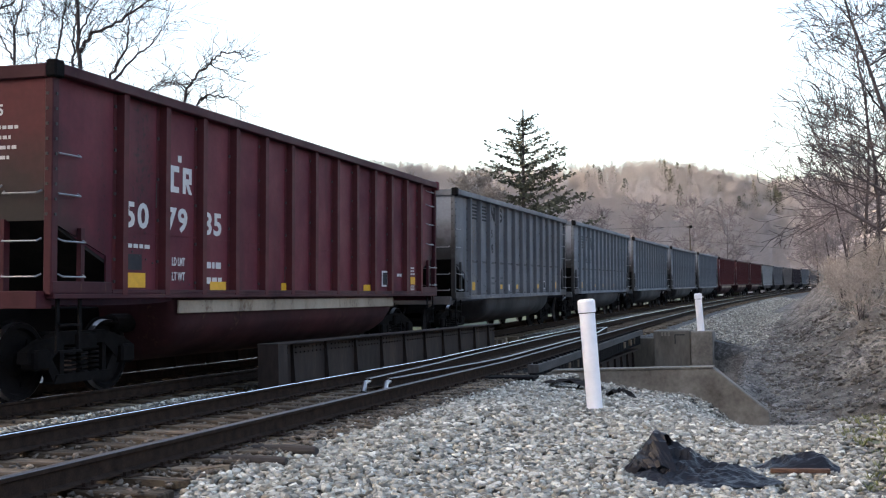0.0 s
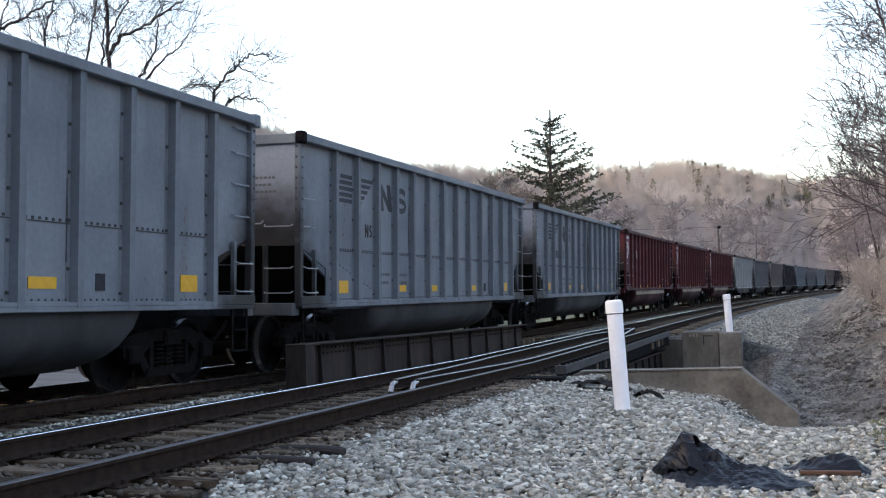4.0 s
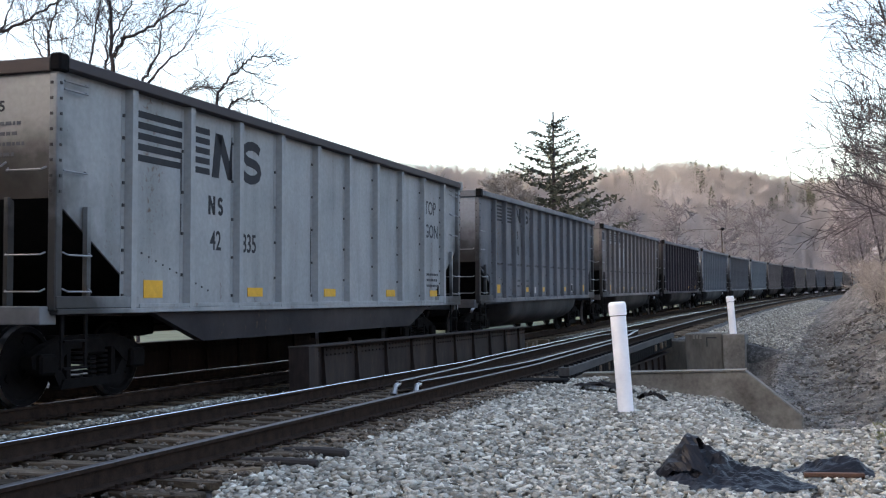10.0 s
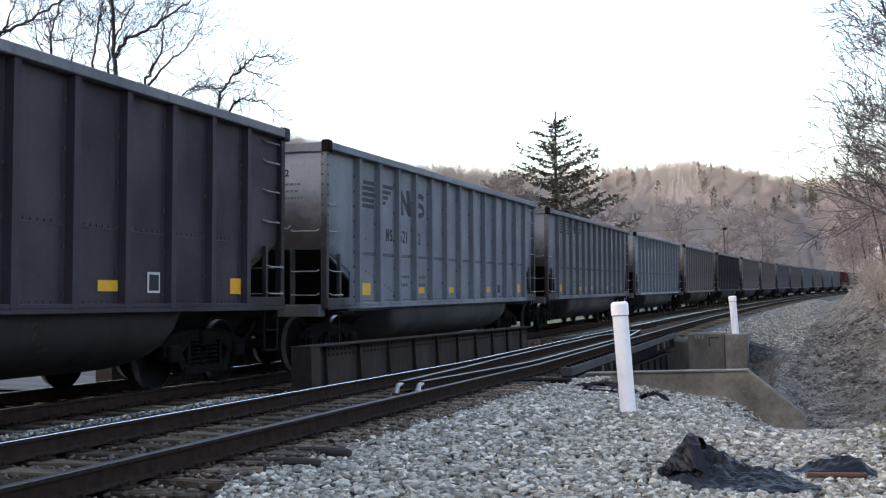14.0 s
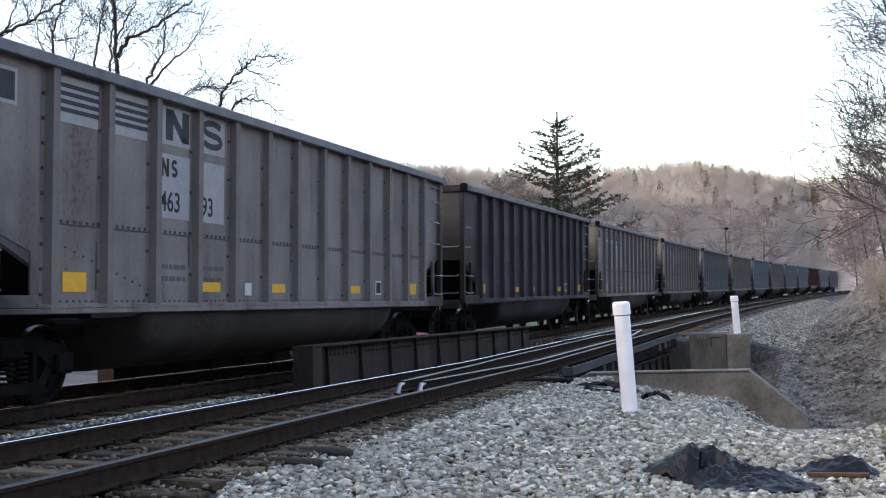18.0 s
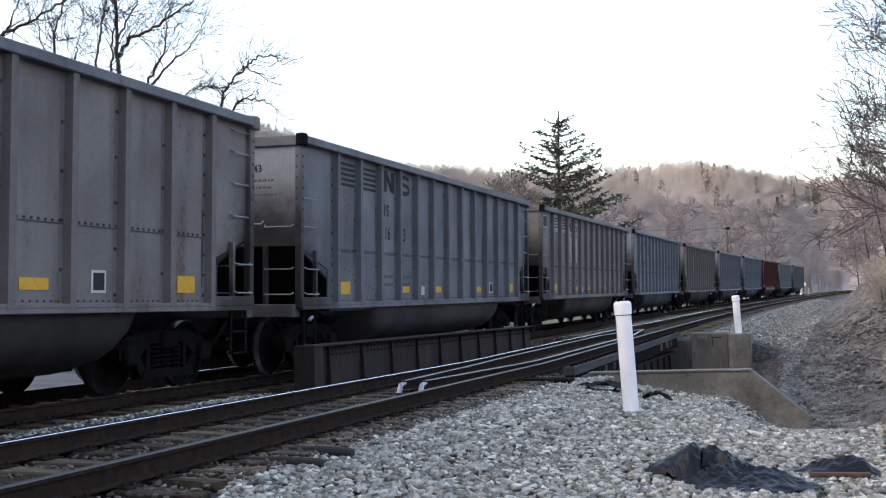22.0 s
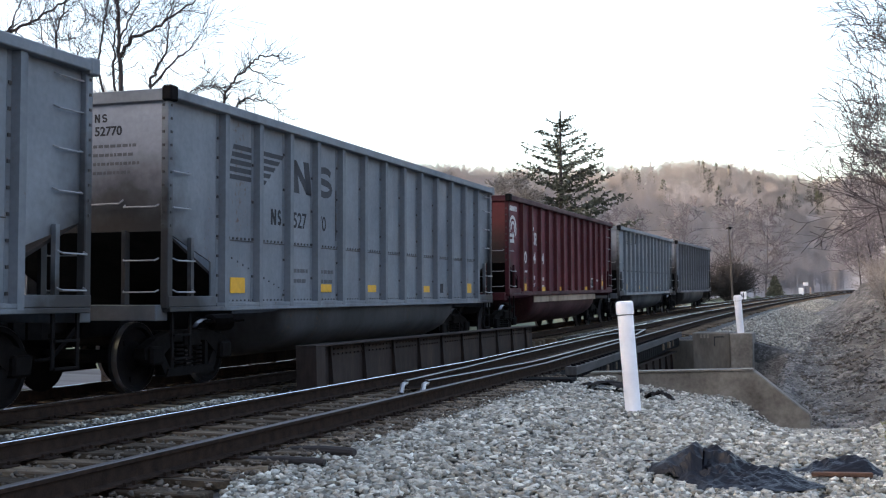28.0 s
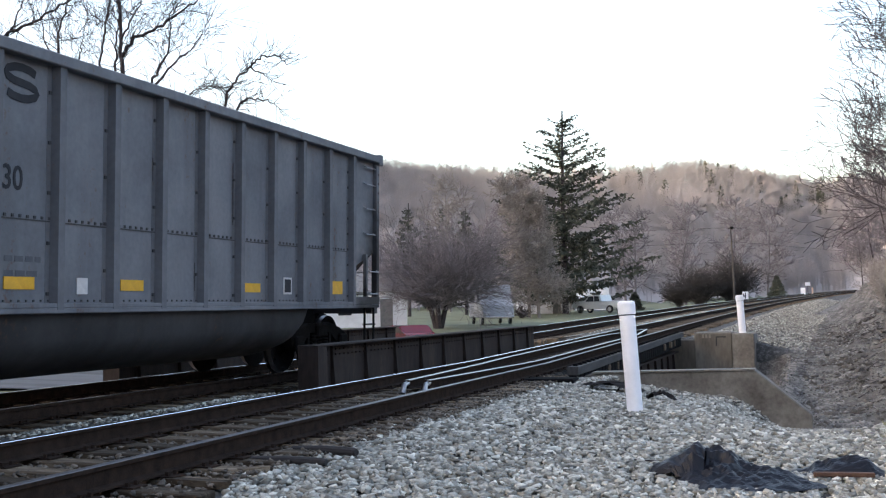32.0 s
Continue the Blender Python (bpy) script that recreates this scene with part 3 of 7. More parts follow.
        o.location = (0, yy, rise(yy) - 0.188)
    bm = bmesh.new()
    for i in range(38):
        yy = 19.6 + i * 0.40
        box(bm, -4.23, -4.15, yy - 0.04, yy + 0.04, rise(yy) - 0.045, rise(yy) - 0.005)
    part("bolt_heads", bm, BLACK, k)
    # guard rails between the running rails: two lines that draw together at the near end
    gr = thing("guard_rails", "pair of worn guard rails bent together ahead of the bridge", "guard rail")
    stations = spread([(15.2, 36.5, 0.9)])
    m = len(RAIL_OUT)
    for sx in (-1, 1):
        vs, fs, mi = [], [], []
        for st in stations:
            w = table([(15.2, 0.16), (21.0, 0.47), (32.0, 0.47), (36.5, 0.05)], st)
            dip = 0.10 * smooth(16.0, 15.2, st) if st < 16 else 0.0
            q = on_track(st, NEAR + sx * w, 0.010)
            vs += [(q.x + du, q.y, q.z + dz * (1 - dip * 3)) for du, dz in RAIL_OUT]
        for j in range(len(stations) - 1):
            for k in range(m):
                fs.append((j * m + k, j * m + (k + 1) % m, (j + 1) * m + (k + 1) % m, (j + 1) * m + k))
                mi.append(1 if k in (6, 7, 8) else 0)
        fs += [tuple(range(m))[::-1], tuple((len(stations) - 1) * m + k for k in range(m))]
        mi += [0, 0]
        o = new("rail", raw_mesh("rail", vs, fs, RAILSIDE, GUARDTOP, index=mi))
        o.parent = gr
        q = on_track(15.2, NEAR + sx * 0.16, 0.0)
        bm = bmesh.new()
        tube(bm, [(q.x, q.y + 0.05, q.z - 0.03), (q.x, q.y - 0.10, q.z - 0.05), (q.x, q.y - 0.17, q.z - 0.17)], [0.035, 0.035, 0.045], 8)
        part("bent_end", bm, GUARDTOP, gr)
    # abutments
    a = thing("far_abutment", "concrete bridge abutment, darker at backwall and parapet, with pale worn edges", "abutment")
    bm = bmesh.new()
    box(bm, -12.2, -3.74, 34.9, 35.7, -3.2, -0.10, 0.03)
    part("backwall", bm, DARKCON, a)
    bm = bmesh.new()
    box(bm, -2.62, -1.98, 34.4, 36.0, -3.2, 0.09, 0.03)
    part("pilaster", bm, CONCRETE, a)
    bm = bmesh.new()
    box(bm, -3.73, -2.63, 34.5, 35.6, -3.2, 0.12, 0.03)
    part("parapet", bm, DARKCON, a)
    bm = bmesh.new()
    for i in range(3):
        box(bm, -3.50 + i * 0.10, -3.44 + i * 0.10, 34.485, 34.5, -0.04, 0.07)
    part("stencil_mark", bm, COPING, a, "small worn pale stencil marks")
    bm = bmesh.new()
    for q in ((-3.10, -3.07, -0.28, 0.0), (-3.07, -2.80, -0.03, 0.0)):
        box(bm, q[0], q[1], 34.482, 34.5, q[2], q[3])
    part("form_mark", bm, BLACK_MARK, a)
    w = thing("wing_wall", "long low weathered concrete wing wall stepping down the slope", "retaining wall")
    bm = bmesh.new()
    prism(bm, [(-4.35, -2.6), (-0.25, -2.6), (-0.25, -0.90), (-1.15, -0.150), (-4.0, -0.20), (-4.12, -0.24)], "y", 19.95, 20.35)
    bmesh.ops.bevel(bm, geom=[e for e in bm.edges], offset=0.02, segments=1, affect="EDGES")
    part("wall", bm, CONCRETE, w)
    bm = bmesh.new()
    prism(bm, [(-3.98, -0.198), (-1.16, -0.150), (-1.15, -0.127), (-3.97, -0.172)], "y", 19.93, 20.37)
    part("coping", bm, CONCRETE, w, "weathered top edge")
    n = thing("near_abutment", "shaded concrete abutment seat under the near track", "abutment")
    bm = bmesh.new()
    box(bm, -12.0, -4.2, 19.2, 19.9, -3.2, -0.62, 0.03)
    part("seat", bm, CONCRETE, n)
    b = thing("bearing_block", "dark tarred timber block at the end of the bridge deck", "timber block")
    bm = bmesh.new()
    box(bm, -4.9, -3.9, 18.0, 18.5, -0.36, -0.16, 0.02)
    part("block", bm, BLACK, b)


def white_post(x, y, z, h, r, lean):
    p = thing("marker_post", "white plastic pipe marker post with a round cap, leaning slightly", "marker post", (x, y, z), group="white marker posts")
    p.rotation_euler = (0, radians(lean), 0)
    bm = bmesh.new()
    lathe(bm, [(-0.15, r), (h - 0.17, r)], "z", 28)
    part("pipe", bm, PVC, p, smooth=False)
    bm = bmesh.new()
    lathe(bm, [(h - 0.17, r * 1.0), (h - 0.165, r * 1.12), (h - 0.04, r * 1.12), (h - 0.012, r * 1.04), (h, r * 0.8)], "z", 28)
    part("cap", bm, PVC, p)
    bm = bmesh.new()
    lathe(bm, [(h - 0.178, r * 1.02), (h - 0.168, r * 1.02)], "z", 28)
    part("seam", bm, BLACK, p)
    return p


# ---- trees ----
def branches(rnd, p, d, length, radius, depth, spreadk, out, droop=0.0, kink=0.25, kids=3, taper=0.62, rmin=0.004):
    """Grows a bare limb and its twigs as straight pieces (from, to, radius, radius)."""
    steps = 3 if depth > 1 else 2
    for i in range(steps):
        q = p + d * (length / steps)
        r2 = radius * (1 - 0.33 / steps * 1.0 * (i + 1) / steps * steps * 0.33 - 0.12)
        out.append((p, q, radius, max(r2, rmin)))
        p, radius = q, max(r2, rmin)
        d = (d + Vector((rnd.uniform(-kink, kink), rnd.uniform(-kink, kink), rnd.uniform(-kink, kink) * 0.8 - droop))).normalized()
        if depth > 0 and i >= (0 if depth < 3 else 1):
            for _ in range(kids - 1 if i < steps - 1 else kids):
                side = Vector((rnd.gauss(0, 1), rnd.gauss(0, 1), rnd.gauss(0.15, 0.6))).normalized()
                e = (d * (1 - spreadk) + side * spreadk).normalized()
                branches(rnd, p, e, length * rnd.uniform(0.5, taper + 0.15), radius * rnd.uniform(0.45, 0.68), depth - 1, spreadk, out, droop, kink, kids, taper, rmin)


def limbs_mesh(name, pieces, mat, sides=3):
    vs, fs = [], []
    for p, q, r0, r1 in pieces:
        d = (q - p)
        if d.length < 1e-6:
            continue
        a = d.orthogonal().normalized()
        b = d.normalized().cross(a)
        o = len(vs)
        for c, r in ((p, r0), (q, r1)):
            for k in range(sides):
                w = k * math.tau / sides
                vs.append(tuple(c + a * (r * math.cos(w)) + b * (r * math.sin(w))))
        for k in range(sides):
            fs.append((o + k, o + (k + 1) % sides, o + sides + (k + 1) % sides, o + sides + k))
    return raw_mesh(name, vs, fs, mat)


def bare_tree(label, at, trunk, crown_depth, seed, h=10.0, r=0.2, spreadk=0.55, kids=3, mat=None, lean=(0, 0), droop=0.0, group="bare trees", twigmat=None, start=0.35, limbs=6, reach=0.45, rmin=0.006):
    """A tapered trunk with rising limbs and a fine crown of twigs."""
    rnd = random.Random(seed)
    x, y = at
    t = thing("bare_tree", label, "tree", (x, y, height(x, y) - 0.1), group=group)
    tr, cr = [], []
    p, d, n = Vector((0, 0, 0)), Vector((lean[0], lean[1], 1)).normalized(), 9
    for i in range(n):
        q = p + d * (h / n)
        ra, rb = r * (1 - 0.88 * i / n), r * (1 - 0.88 * (i + 1) / n)
        tr.append((p, q, ra, rb))
        p = q
        d = (d + Vector((rnd.uniform(-0.09, 0.09), rnd.uniform(-0.09, 0.09), 0.05))).normalized()
        if (i + 1) / n >= start:
            k = max(1, round(limbs * (1.0 if i < n - 1 else 1.5) / (n * (1 - start))))
            for _ in range(k):
                w = rnd.uniform(0, math.tau)
                e = Vector((math.cos(w), math.sin(w), rnd.uniform(0.35, 1.1))).normalized()
                branches(rnd, p, e, h * reach * rnd.uniform(0.55, 1.0) * (1 - 0.45 * i / n), rb * 0.62, crown_depth, spreadk, cr, droop, 0.28, kids, 0.62, rmin)
    o = new("trunk", limbs_mesh("trunk", tr, mat or BARK, 9))
    o.parent = t
    o = new("crown", limbs_mesh("crown", cr, twigmat or mat or BARK, 3))
    o.parent = t
    return t


# ---- the coal train ----
BODY, PITCH, HALF, OUT = 14.56, 16.18, 1.50, 1.56   # HALF: side sheets, OUT: posts, sills and chords
FIRST_RIB, RIB_SHIFT = 1.29, 0.13


def shared_car_meshes():
    """Meshes that all cars have in common."""
    S = {}
    # wheelset: two coned wheels with flanges on an axle, along x
    bm = bmesh.new()
    for sx in (-1, 1):
        prof = [(sx * 0.66, 0.16), (sx * 0.675, 0.40), (sx * 0.685, 0.495), (sx * 0.705, 0.495), (sx * 0.718, 0.462), (sx * 0.80, 0.4555), (sx * 0.802, 0.395), (sx * 0.755, 0.375), (sx * 0.75, 0.20), (sx * 0.80, 0.14)]
        lathe(bm, prof, "x", 32)
        for k in range(3):
            w = k * math.tau / 3
            c = Vector((sx * 0.76, 0.29 * math.cos(w), 0.29 * math.sin(w)))
            box(bm, c.x - 0.012, c.x + 0.012, c.y - 0.035, c.y + 0.035, c.z - 0.035, c.z + 0.035)
    lathe(bm, [(-1.02, 0.075), (-0.9, 0.08), (-0.6, 0.09), (0.6, 0.09), (0.9, 0.08), (1.02, 0.075)], "x", 12)
    S["wheelset_web"] = mesh_of("wheelset", bm, BLACK)
    bm = bmesh.new()
    for sx in (-1, 1):
        lathe(bm, [(sx * 0.7185, 0.464), (sx * 0.80, 0.458)], "x", 32, False)
    S["tread"] = mesh_of("tread", bm, TREAD)
    # side frame: arch bar casting with window for springs and pedestals
    bm = bmesh.new()
    out = [(-1.12, 0.58), (-1.10, 0.40), (-0.80, 0.34), (-0.52, 0.20), (0.52, 0.20), (0.80, 0.34), (1.10, 0.40), (1.12, 0.58), (0.85, 0.68), (0.45, 0.80), (-0.45, 0.80), (-0.85, 0.68)]
    prism(bm, [(-1.12, 0.58), (-1.10, 0.44), (-0.70, 0.44), (-0.42, 0.64), (0.42, 0.64), (0.70, 0.44), (1.10, 0.44), (1.12, 0.58), (0.85, 0.70), (0.45, 0.80), (-0.45, 0.80), (-0.85, 0.70)], "x", -0.07, 0.07)
    prism(bm, [(-0.62, 0.18), (0.62, 0.18), (0.56, 0.29), (-0.56, 0.29)], "x", -0.09, 0.09)
    for sy in (-1, 1):
        prism(bm, [(sy * 0.60, 0.20), (sy * 0.86, 0.58), (sy * 0.74, 0.62), (sy * 0.46, 0.26)], "x", -0.06, 0.06)
        prism(bm, [(sy * 0.40, 0.28), (sy * 0.48, 0.28), (sy * 0.48, 0.66), (sy * 0.40, 0.66)], "x", -0.06, 0.06)
        box(bm, -0.09, 0.14, sy * 0.89 - 0.15, sy * 0.89 + 0.15, 0.36, 0.60, 0.03)
    S["side_frame"] = mesh_of("side_frame", bm, TRUCKM)
    bm = bmesh.new()
    for dy in (-0.24, 0.0, 0.24):
        z = 0.30
        while z < 0.62:
            bmesh.ops.create_cone(bm, cap_ends=True, segments=10, radius1=0.10, radius2=0.10, depth=0.028, matrix=Matrix.Translation((0, dy, z)))
            z += 0.058
    S["springs"] = mesh_of("spring_nest", bm, TRUCKM)
    bm = bmesh.new()
    box(bm, -1.12, 1.12, -0.20, 0.20, 0.56, 0.78, 0.03)
    S["bolster"] = mesh_of("bolster", bm, TRUCKM)
    bm = bmesh.new()
    lathe(bm, [(0.0, 0.085), (0.02, 0.10), (0.05, 0.10), (0.07, 0.05)], "x", 12)
    S["bearing_cap"] = mesh_of("bearing_cap", bm, RUNG)
    # coupler: shank, knuckle and the hose under it, along -y
    bm = bmesh.new()
    box(bm, -0.08, 0.08, -0.52, 0.5, 0.78, 0.94, 0.02)
    prism(bm, [(-0.16, -0.50), (0.16, -0.48), (0.17, -0.62), (0.06, -0.74), (-0.02, -0.64), (-0.17, -0.70)], "z", 0.72, 1.0)
    tube(bm, [(0.3, -0.1, 0.86), (0.32, -0.3, 0.72), (0.25, -0.55, 0.48), (0.12, -0.68, 0.46)], 0.03, 6)
    S["coupler"] = mesh_of("coupler", bm, TRUCKM)
    # a rung with its two feet, along y, standing 6 cm off
    bm = bmesh.new()
    tube(bm, [(0, -0.23, 0), (0.06, -0.21, -0.03), (0.06, 0.21, -0.03), (0, 0.23, 0)], 0.011, 6)
    S["rung"] = mesh_of("rung", bm, RUNG)
    bm = bmesh.new()
    tube(bm, [(-0.25, 0, 0), (-0.23, 0.06, -0.03), (0.23, 0.06, -0.03), (0.25, 0, 0)], 0.011, 6)
    S["end_rung"] = mesh_of("rung", bm, RUNG)
    # sill step hanging below the corner
    bm = bmesh.new()
    for dy in (-0.21, 0.21):
        box(bm, -0.012, 0.012, dy - 0.025, dy + 0.025, -0.62, 0.0)
    for z in (-0.62, -0.32):
        box(bm, -0.04, 0.04, -0.21, 0.21, z, z + 0.025)
    S["sill_step"] = mesh_of("sill_step", bm, TRUCKM)
    # brake cylinder and levers seen between truck and tub
    bm = bmesh.new()
    lathe(bm, [(-0.3, 0.10), (-0.28, 0.13), (0.25, 0.13), (0.3, 0.06)], "y", 12)
    tube(bm, [(0.1, -0.6, 0.02), (0.1, 0.7, 0.02)], 0.02, 6)
    S["brake_gear"] = mesh_of("brake_gear", bm, TRUCKM)
    bm = bmesh.new()
    box(bm, -0.004, 0.004, -0.235, 0.235, -0.065, 0.065)
    S["plate"] = mesh_of("reflector", bm, YELLOW)
    bm = bmesh.new()
    box(bm, -0.004, 0.004, -0.21, 0.21, -0.11, 0.11)
    S["big_plate"] = mesh_of("reflector", bm, YELLOW)
    bm = bmesh.new()
    box(bm, -0.004, 0.004, -0.12, 0.12, -0.13, 0.13)
    S["white_plate"] = mesh_of("data_plate", bm, WHITE_MARK)
    bm = bmesh.new()
    box(bm, -0.004, 0.004, -0.09, 0.09, -0.10, 0.10)
    S["black_plate"] = mesh_of("data_plate", bm, BLACK_MARK)
    return S


SHARED = shared_car_meshes()


def car_shell(kind, mat, hc, ribs, tubmat, chord, label):
    """One gondola, its parts built round the middle of its track at rail height; -y is its leading end."""
    car = tagged(new("coal_gondola_car"), label, "railway car", "coal train cars")
    flat = kind == "top"
    frame_mat = DARKENED["red"] if kind == "red" else mat
    H0, sill = BODY / 2, 1.26 if kind == "red" else 1.12
    slope_hi, slope_lo, run = (2.35, 1.35, 1.55) if flat else (2.10, 1.72, 1.15)
    # side sheets: full height, cut away above the trucks at both ends
    for sx in (-1, 1):
        bm = bmesh.new()
        out = [(-H0, hc - 0.12), (-H0, slope_hi), (-H0 + run, slope_lo), (-H0 + run, sill), (H0 - run, sill), (H0 - run, slope_lo), (H0, slope_hi), (H0, hc - 0.12)]
        prism(bm, out, "x", sx * HALF - 0.012, sx * HALF + 0.012)
        part("side_sheet", bm, mat, car)
    for sy in (-1, 1):
        bm = bmesh.new()
        box(bm, -HALF + 0.014, HALF - 0.014, sy * H0 - 0.012, sy * H0 + 0.012, slope_hi - 0.02, hc - 0.12)
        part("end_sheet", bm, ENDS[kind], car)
        # sloping floor above the truck, soot deepened with the shade of the opening
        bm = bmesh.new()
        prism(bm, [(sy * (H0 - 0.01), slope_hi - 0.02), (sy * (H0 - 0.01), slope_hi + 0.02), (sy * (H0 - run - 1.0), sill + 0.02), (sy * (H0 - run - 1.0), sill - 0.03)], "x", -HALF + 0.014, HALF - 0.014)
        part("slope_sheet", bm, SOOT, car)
        # end deck and end sill
        bm = bmesh.new()
        box(bm, -1.5, 1.5, sy * (H0 + 0.02) - 0.14, sy * (H0 + 0.02) + 0.14, sill - 0.17, sill + 0.03, 0.01)
        part("end_sill", bm, DARKENED[kind], car)
        bm = bmesh.new()
        box(bm, -0.32, 0.32, min(sy * 3.4, sy * H0), max(sy * 3.4, sy * H0), 0.72, 1.08, 0.02)
        part("centre_sill", bm, BLACK, car)
        # two inner end posts
        for px in (-0.95, 0.95):
            bm = bmesh.new()
            box(bm, px - 0.028, px + 0.028, sy * H0 - 0.05, sy * H0 + 0.05, sill, slope_hi)
            part("end_post", bm, frame_mat, car)
    # top chord: one square tube a side and one at each end
    for sx in (-1, 1):
        bm = bmesh.new()
        a, b = sorted((sx * (OUT - 0.09), sx * (OUT + 0.085)))
        box(bm, a, b, -H0 - 0.05, H0 + 0.05, hc - 0.13, hc, 0.012)
        part("top_chord", bm, chord, car)
    for sy in (-1, 1):
        bm = bmesh.new()
        a, b = sorted((sy * (H0 - 0.06), sy * (H0 + 0.06)))
        box(bm, -OUT + 0.045, OUT - 0.045, a, b, hc - 0.17, hc - 0.01, 0.012)
        part("top_chord", bm, chord if flat or kind == "red" else mat, car)
        for sx in (-1, 1):
            bm = bmesh.new()
            a, b = sorted((sx * (OUT - 0.05), sx * (OUT + 0.095)))
            c, d = sorted((sy * (H0 - 0.10), sy * (H0 + 0.075)))
            box(bm, a, b, c, d, hc - 0.17, hc + 0.03, 0.02)
            part("corner_cap", bm, BLACK if sy < 0 else mat, car, "black corner casting" if sy < 0 else "")
    # side sill
    for sx in (-1, 1):
        bm = bmesh.new()
        a, b = sorted((sx * (OUT - 0.10), sx * (OUT + 0.05)))
        box(bm, a, b, -H0, H0, sill - 0.06, sill + 0.0, 0.008)
        box(bm, min(sx * (HALF + 0.013), sx * (OUT + 0.05)), max(sx * (HALF + 0.013), sx * (OUT + 0.05)), -H0 + run, H0 - run, sill + 0.001, sill + 0.05, 0.005)
        for sy in (-1, 1):
            c, d = sorted((sy * (H0 - run), sy * (H0 + 0.02)))
            box(bm, min(sx * (OUT - 0.08), sx * (OUT + 0.045)), max(sx * (OUT - 0.08), sx * (OUT + 0.045)), c, d, sill + 0.003, sill + 0.14, 0.008)
        part("side_sill", bm, frame_mat, car)
    # ribs
    bm = bmesh.new()
    prism(bm, [(-0.145, 0.0), (-0.145, 0.007), (-0.080, 0.010), (-0.055, 0.105), (0.055, 0.105), (0.080, 0.010), (0.145, 0.007), (0.145, 0.0)], "z", sill - 0.02, hc - 0.13)
    rib = mesh_of("rib", bm, RIBS[kind])
    bolts = bmesh.new()
    for sx in (-1, 1):
        for i in range(ribs):
            y = -H0 + FIRST_RIB + RIB_SHIFT + (BODY - 2 * FIRST_RIB) * i / (ribs - 1)
            o = part("rib", rib, None, car)
            o.matrix_basis = Matrix.Translation((sx * (HALF + 0.008), y, 0)) @ pose(0, 0, 0, 0, 0, -90 if sx > 0 else 90)
            z = sill + 0.15
            k = 0
            while z < hc - 0.2:
                if (k + i) % 2 == 0 or i in (0, ribs - 1):
                    for dy in (-0.113, 0.113):
                        box(bolts, min(sx * (HALF + 0.015), sx * (HALF + 0.032)), max(sx * (HALF + 0.015), sx * (HALF + 0.032)), y + dy - 0.019, y + dy + 0.019, z - 0.019, z + 0.019)
                z += 0.27
                k += 1
        # row of rivets where the upper and lower sheets lap
        if kind not in ("top", "red"):
            y = -H0 + FIRST_RIB + 0.12
            while y < H0 - FIRST_RIB - 0.1:
                box(bolts, min(sx * (HALF + 0.012), sx * (HALF + 0.022)), max(sx * (HALF + 0.012), sx * (HALF + 0.022)), y - 0.017, y + 0.017, 2.058, 2.090)
                box(bolts, min(sx * (HALF + 0.012), sx * (HALF + 0.022)), max(sx * (HALF + 0.012), sx * (HALF + 0.022)), y - 0.011, y + 0.011, 1.185, 1.207)
                y += 0.115
        # slanting seam of rivets by the leading end
        for i in range(13):
            y, z = -H0 + 1.4 + i * 0.16, 1.88 - i * 0.045
            box(bolts, min(sx * (HALF + 0.012), sx * (HALF + 0.022)), max(sx * (HALF + 0.012), sx * (HALF + 0.022)), y - 0.011, y + 0.011, z - 0.011, z + 0.011)
    # corner posts with rivets
    for sx in (-1, 1):
        for sy in (-1, 1):
            bm = bmesh.new()
            a, b = sorted((sx * (OUT - 0.08), sx * (OUT + 0.03)))
            c, d = sorted((sy * (H0 - 0.09), sy * (H0 + 0.03)))
            box(bm, a, b, c, d, sill - 0.02, hc - 0.13, 0.012)
            part("corner_post", bm, frame_mat, car)
            z = slope_hi + 0.05
            while z < hc - 0.2:
                box(bolts, min(sx * (OUT + 0.03), sx * (OUT + 0.042)), max(sx * (OUT + 0.03), sx * (OUT + 0.042)), sy * (H0 - 0.03) - 0.016, sy * (H0 - 0.03) + 0.016, z - 0.016, z + 0.016)
                c, d = sorted((sy * (H0 + 0.03), sy * (H0 + 0.042)))
                box(bolts, sx * (OUT - 0.04) - 0.016, sx * (OUT - 0.04) + 0.016, c, d, z - 0.016, z + 0.016)
                z += 0.17
    part("rivets", bolts, BOLT, car, "dark rivet heads")["kind"] = "stuff"
    # lap joint between upper and lower side sheets
    if kind not in ("top",):
        for sx in (-1, 1):
            bm = bmesh.new()
            box(bm, min(sx * (HALF + 0.0125), sx * (HALF + 0.02)), max(sx * (HALF + 0.0125), sx * (HALF + 0.02)), -H0 + FIRST_RIB, H0 - FIRST_RIB, 2.035, 2.05)
            part("lap_joint", bm, BOLT if kind != "red" else mat, car)
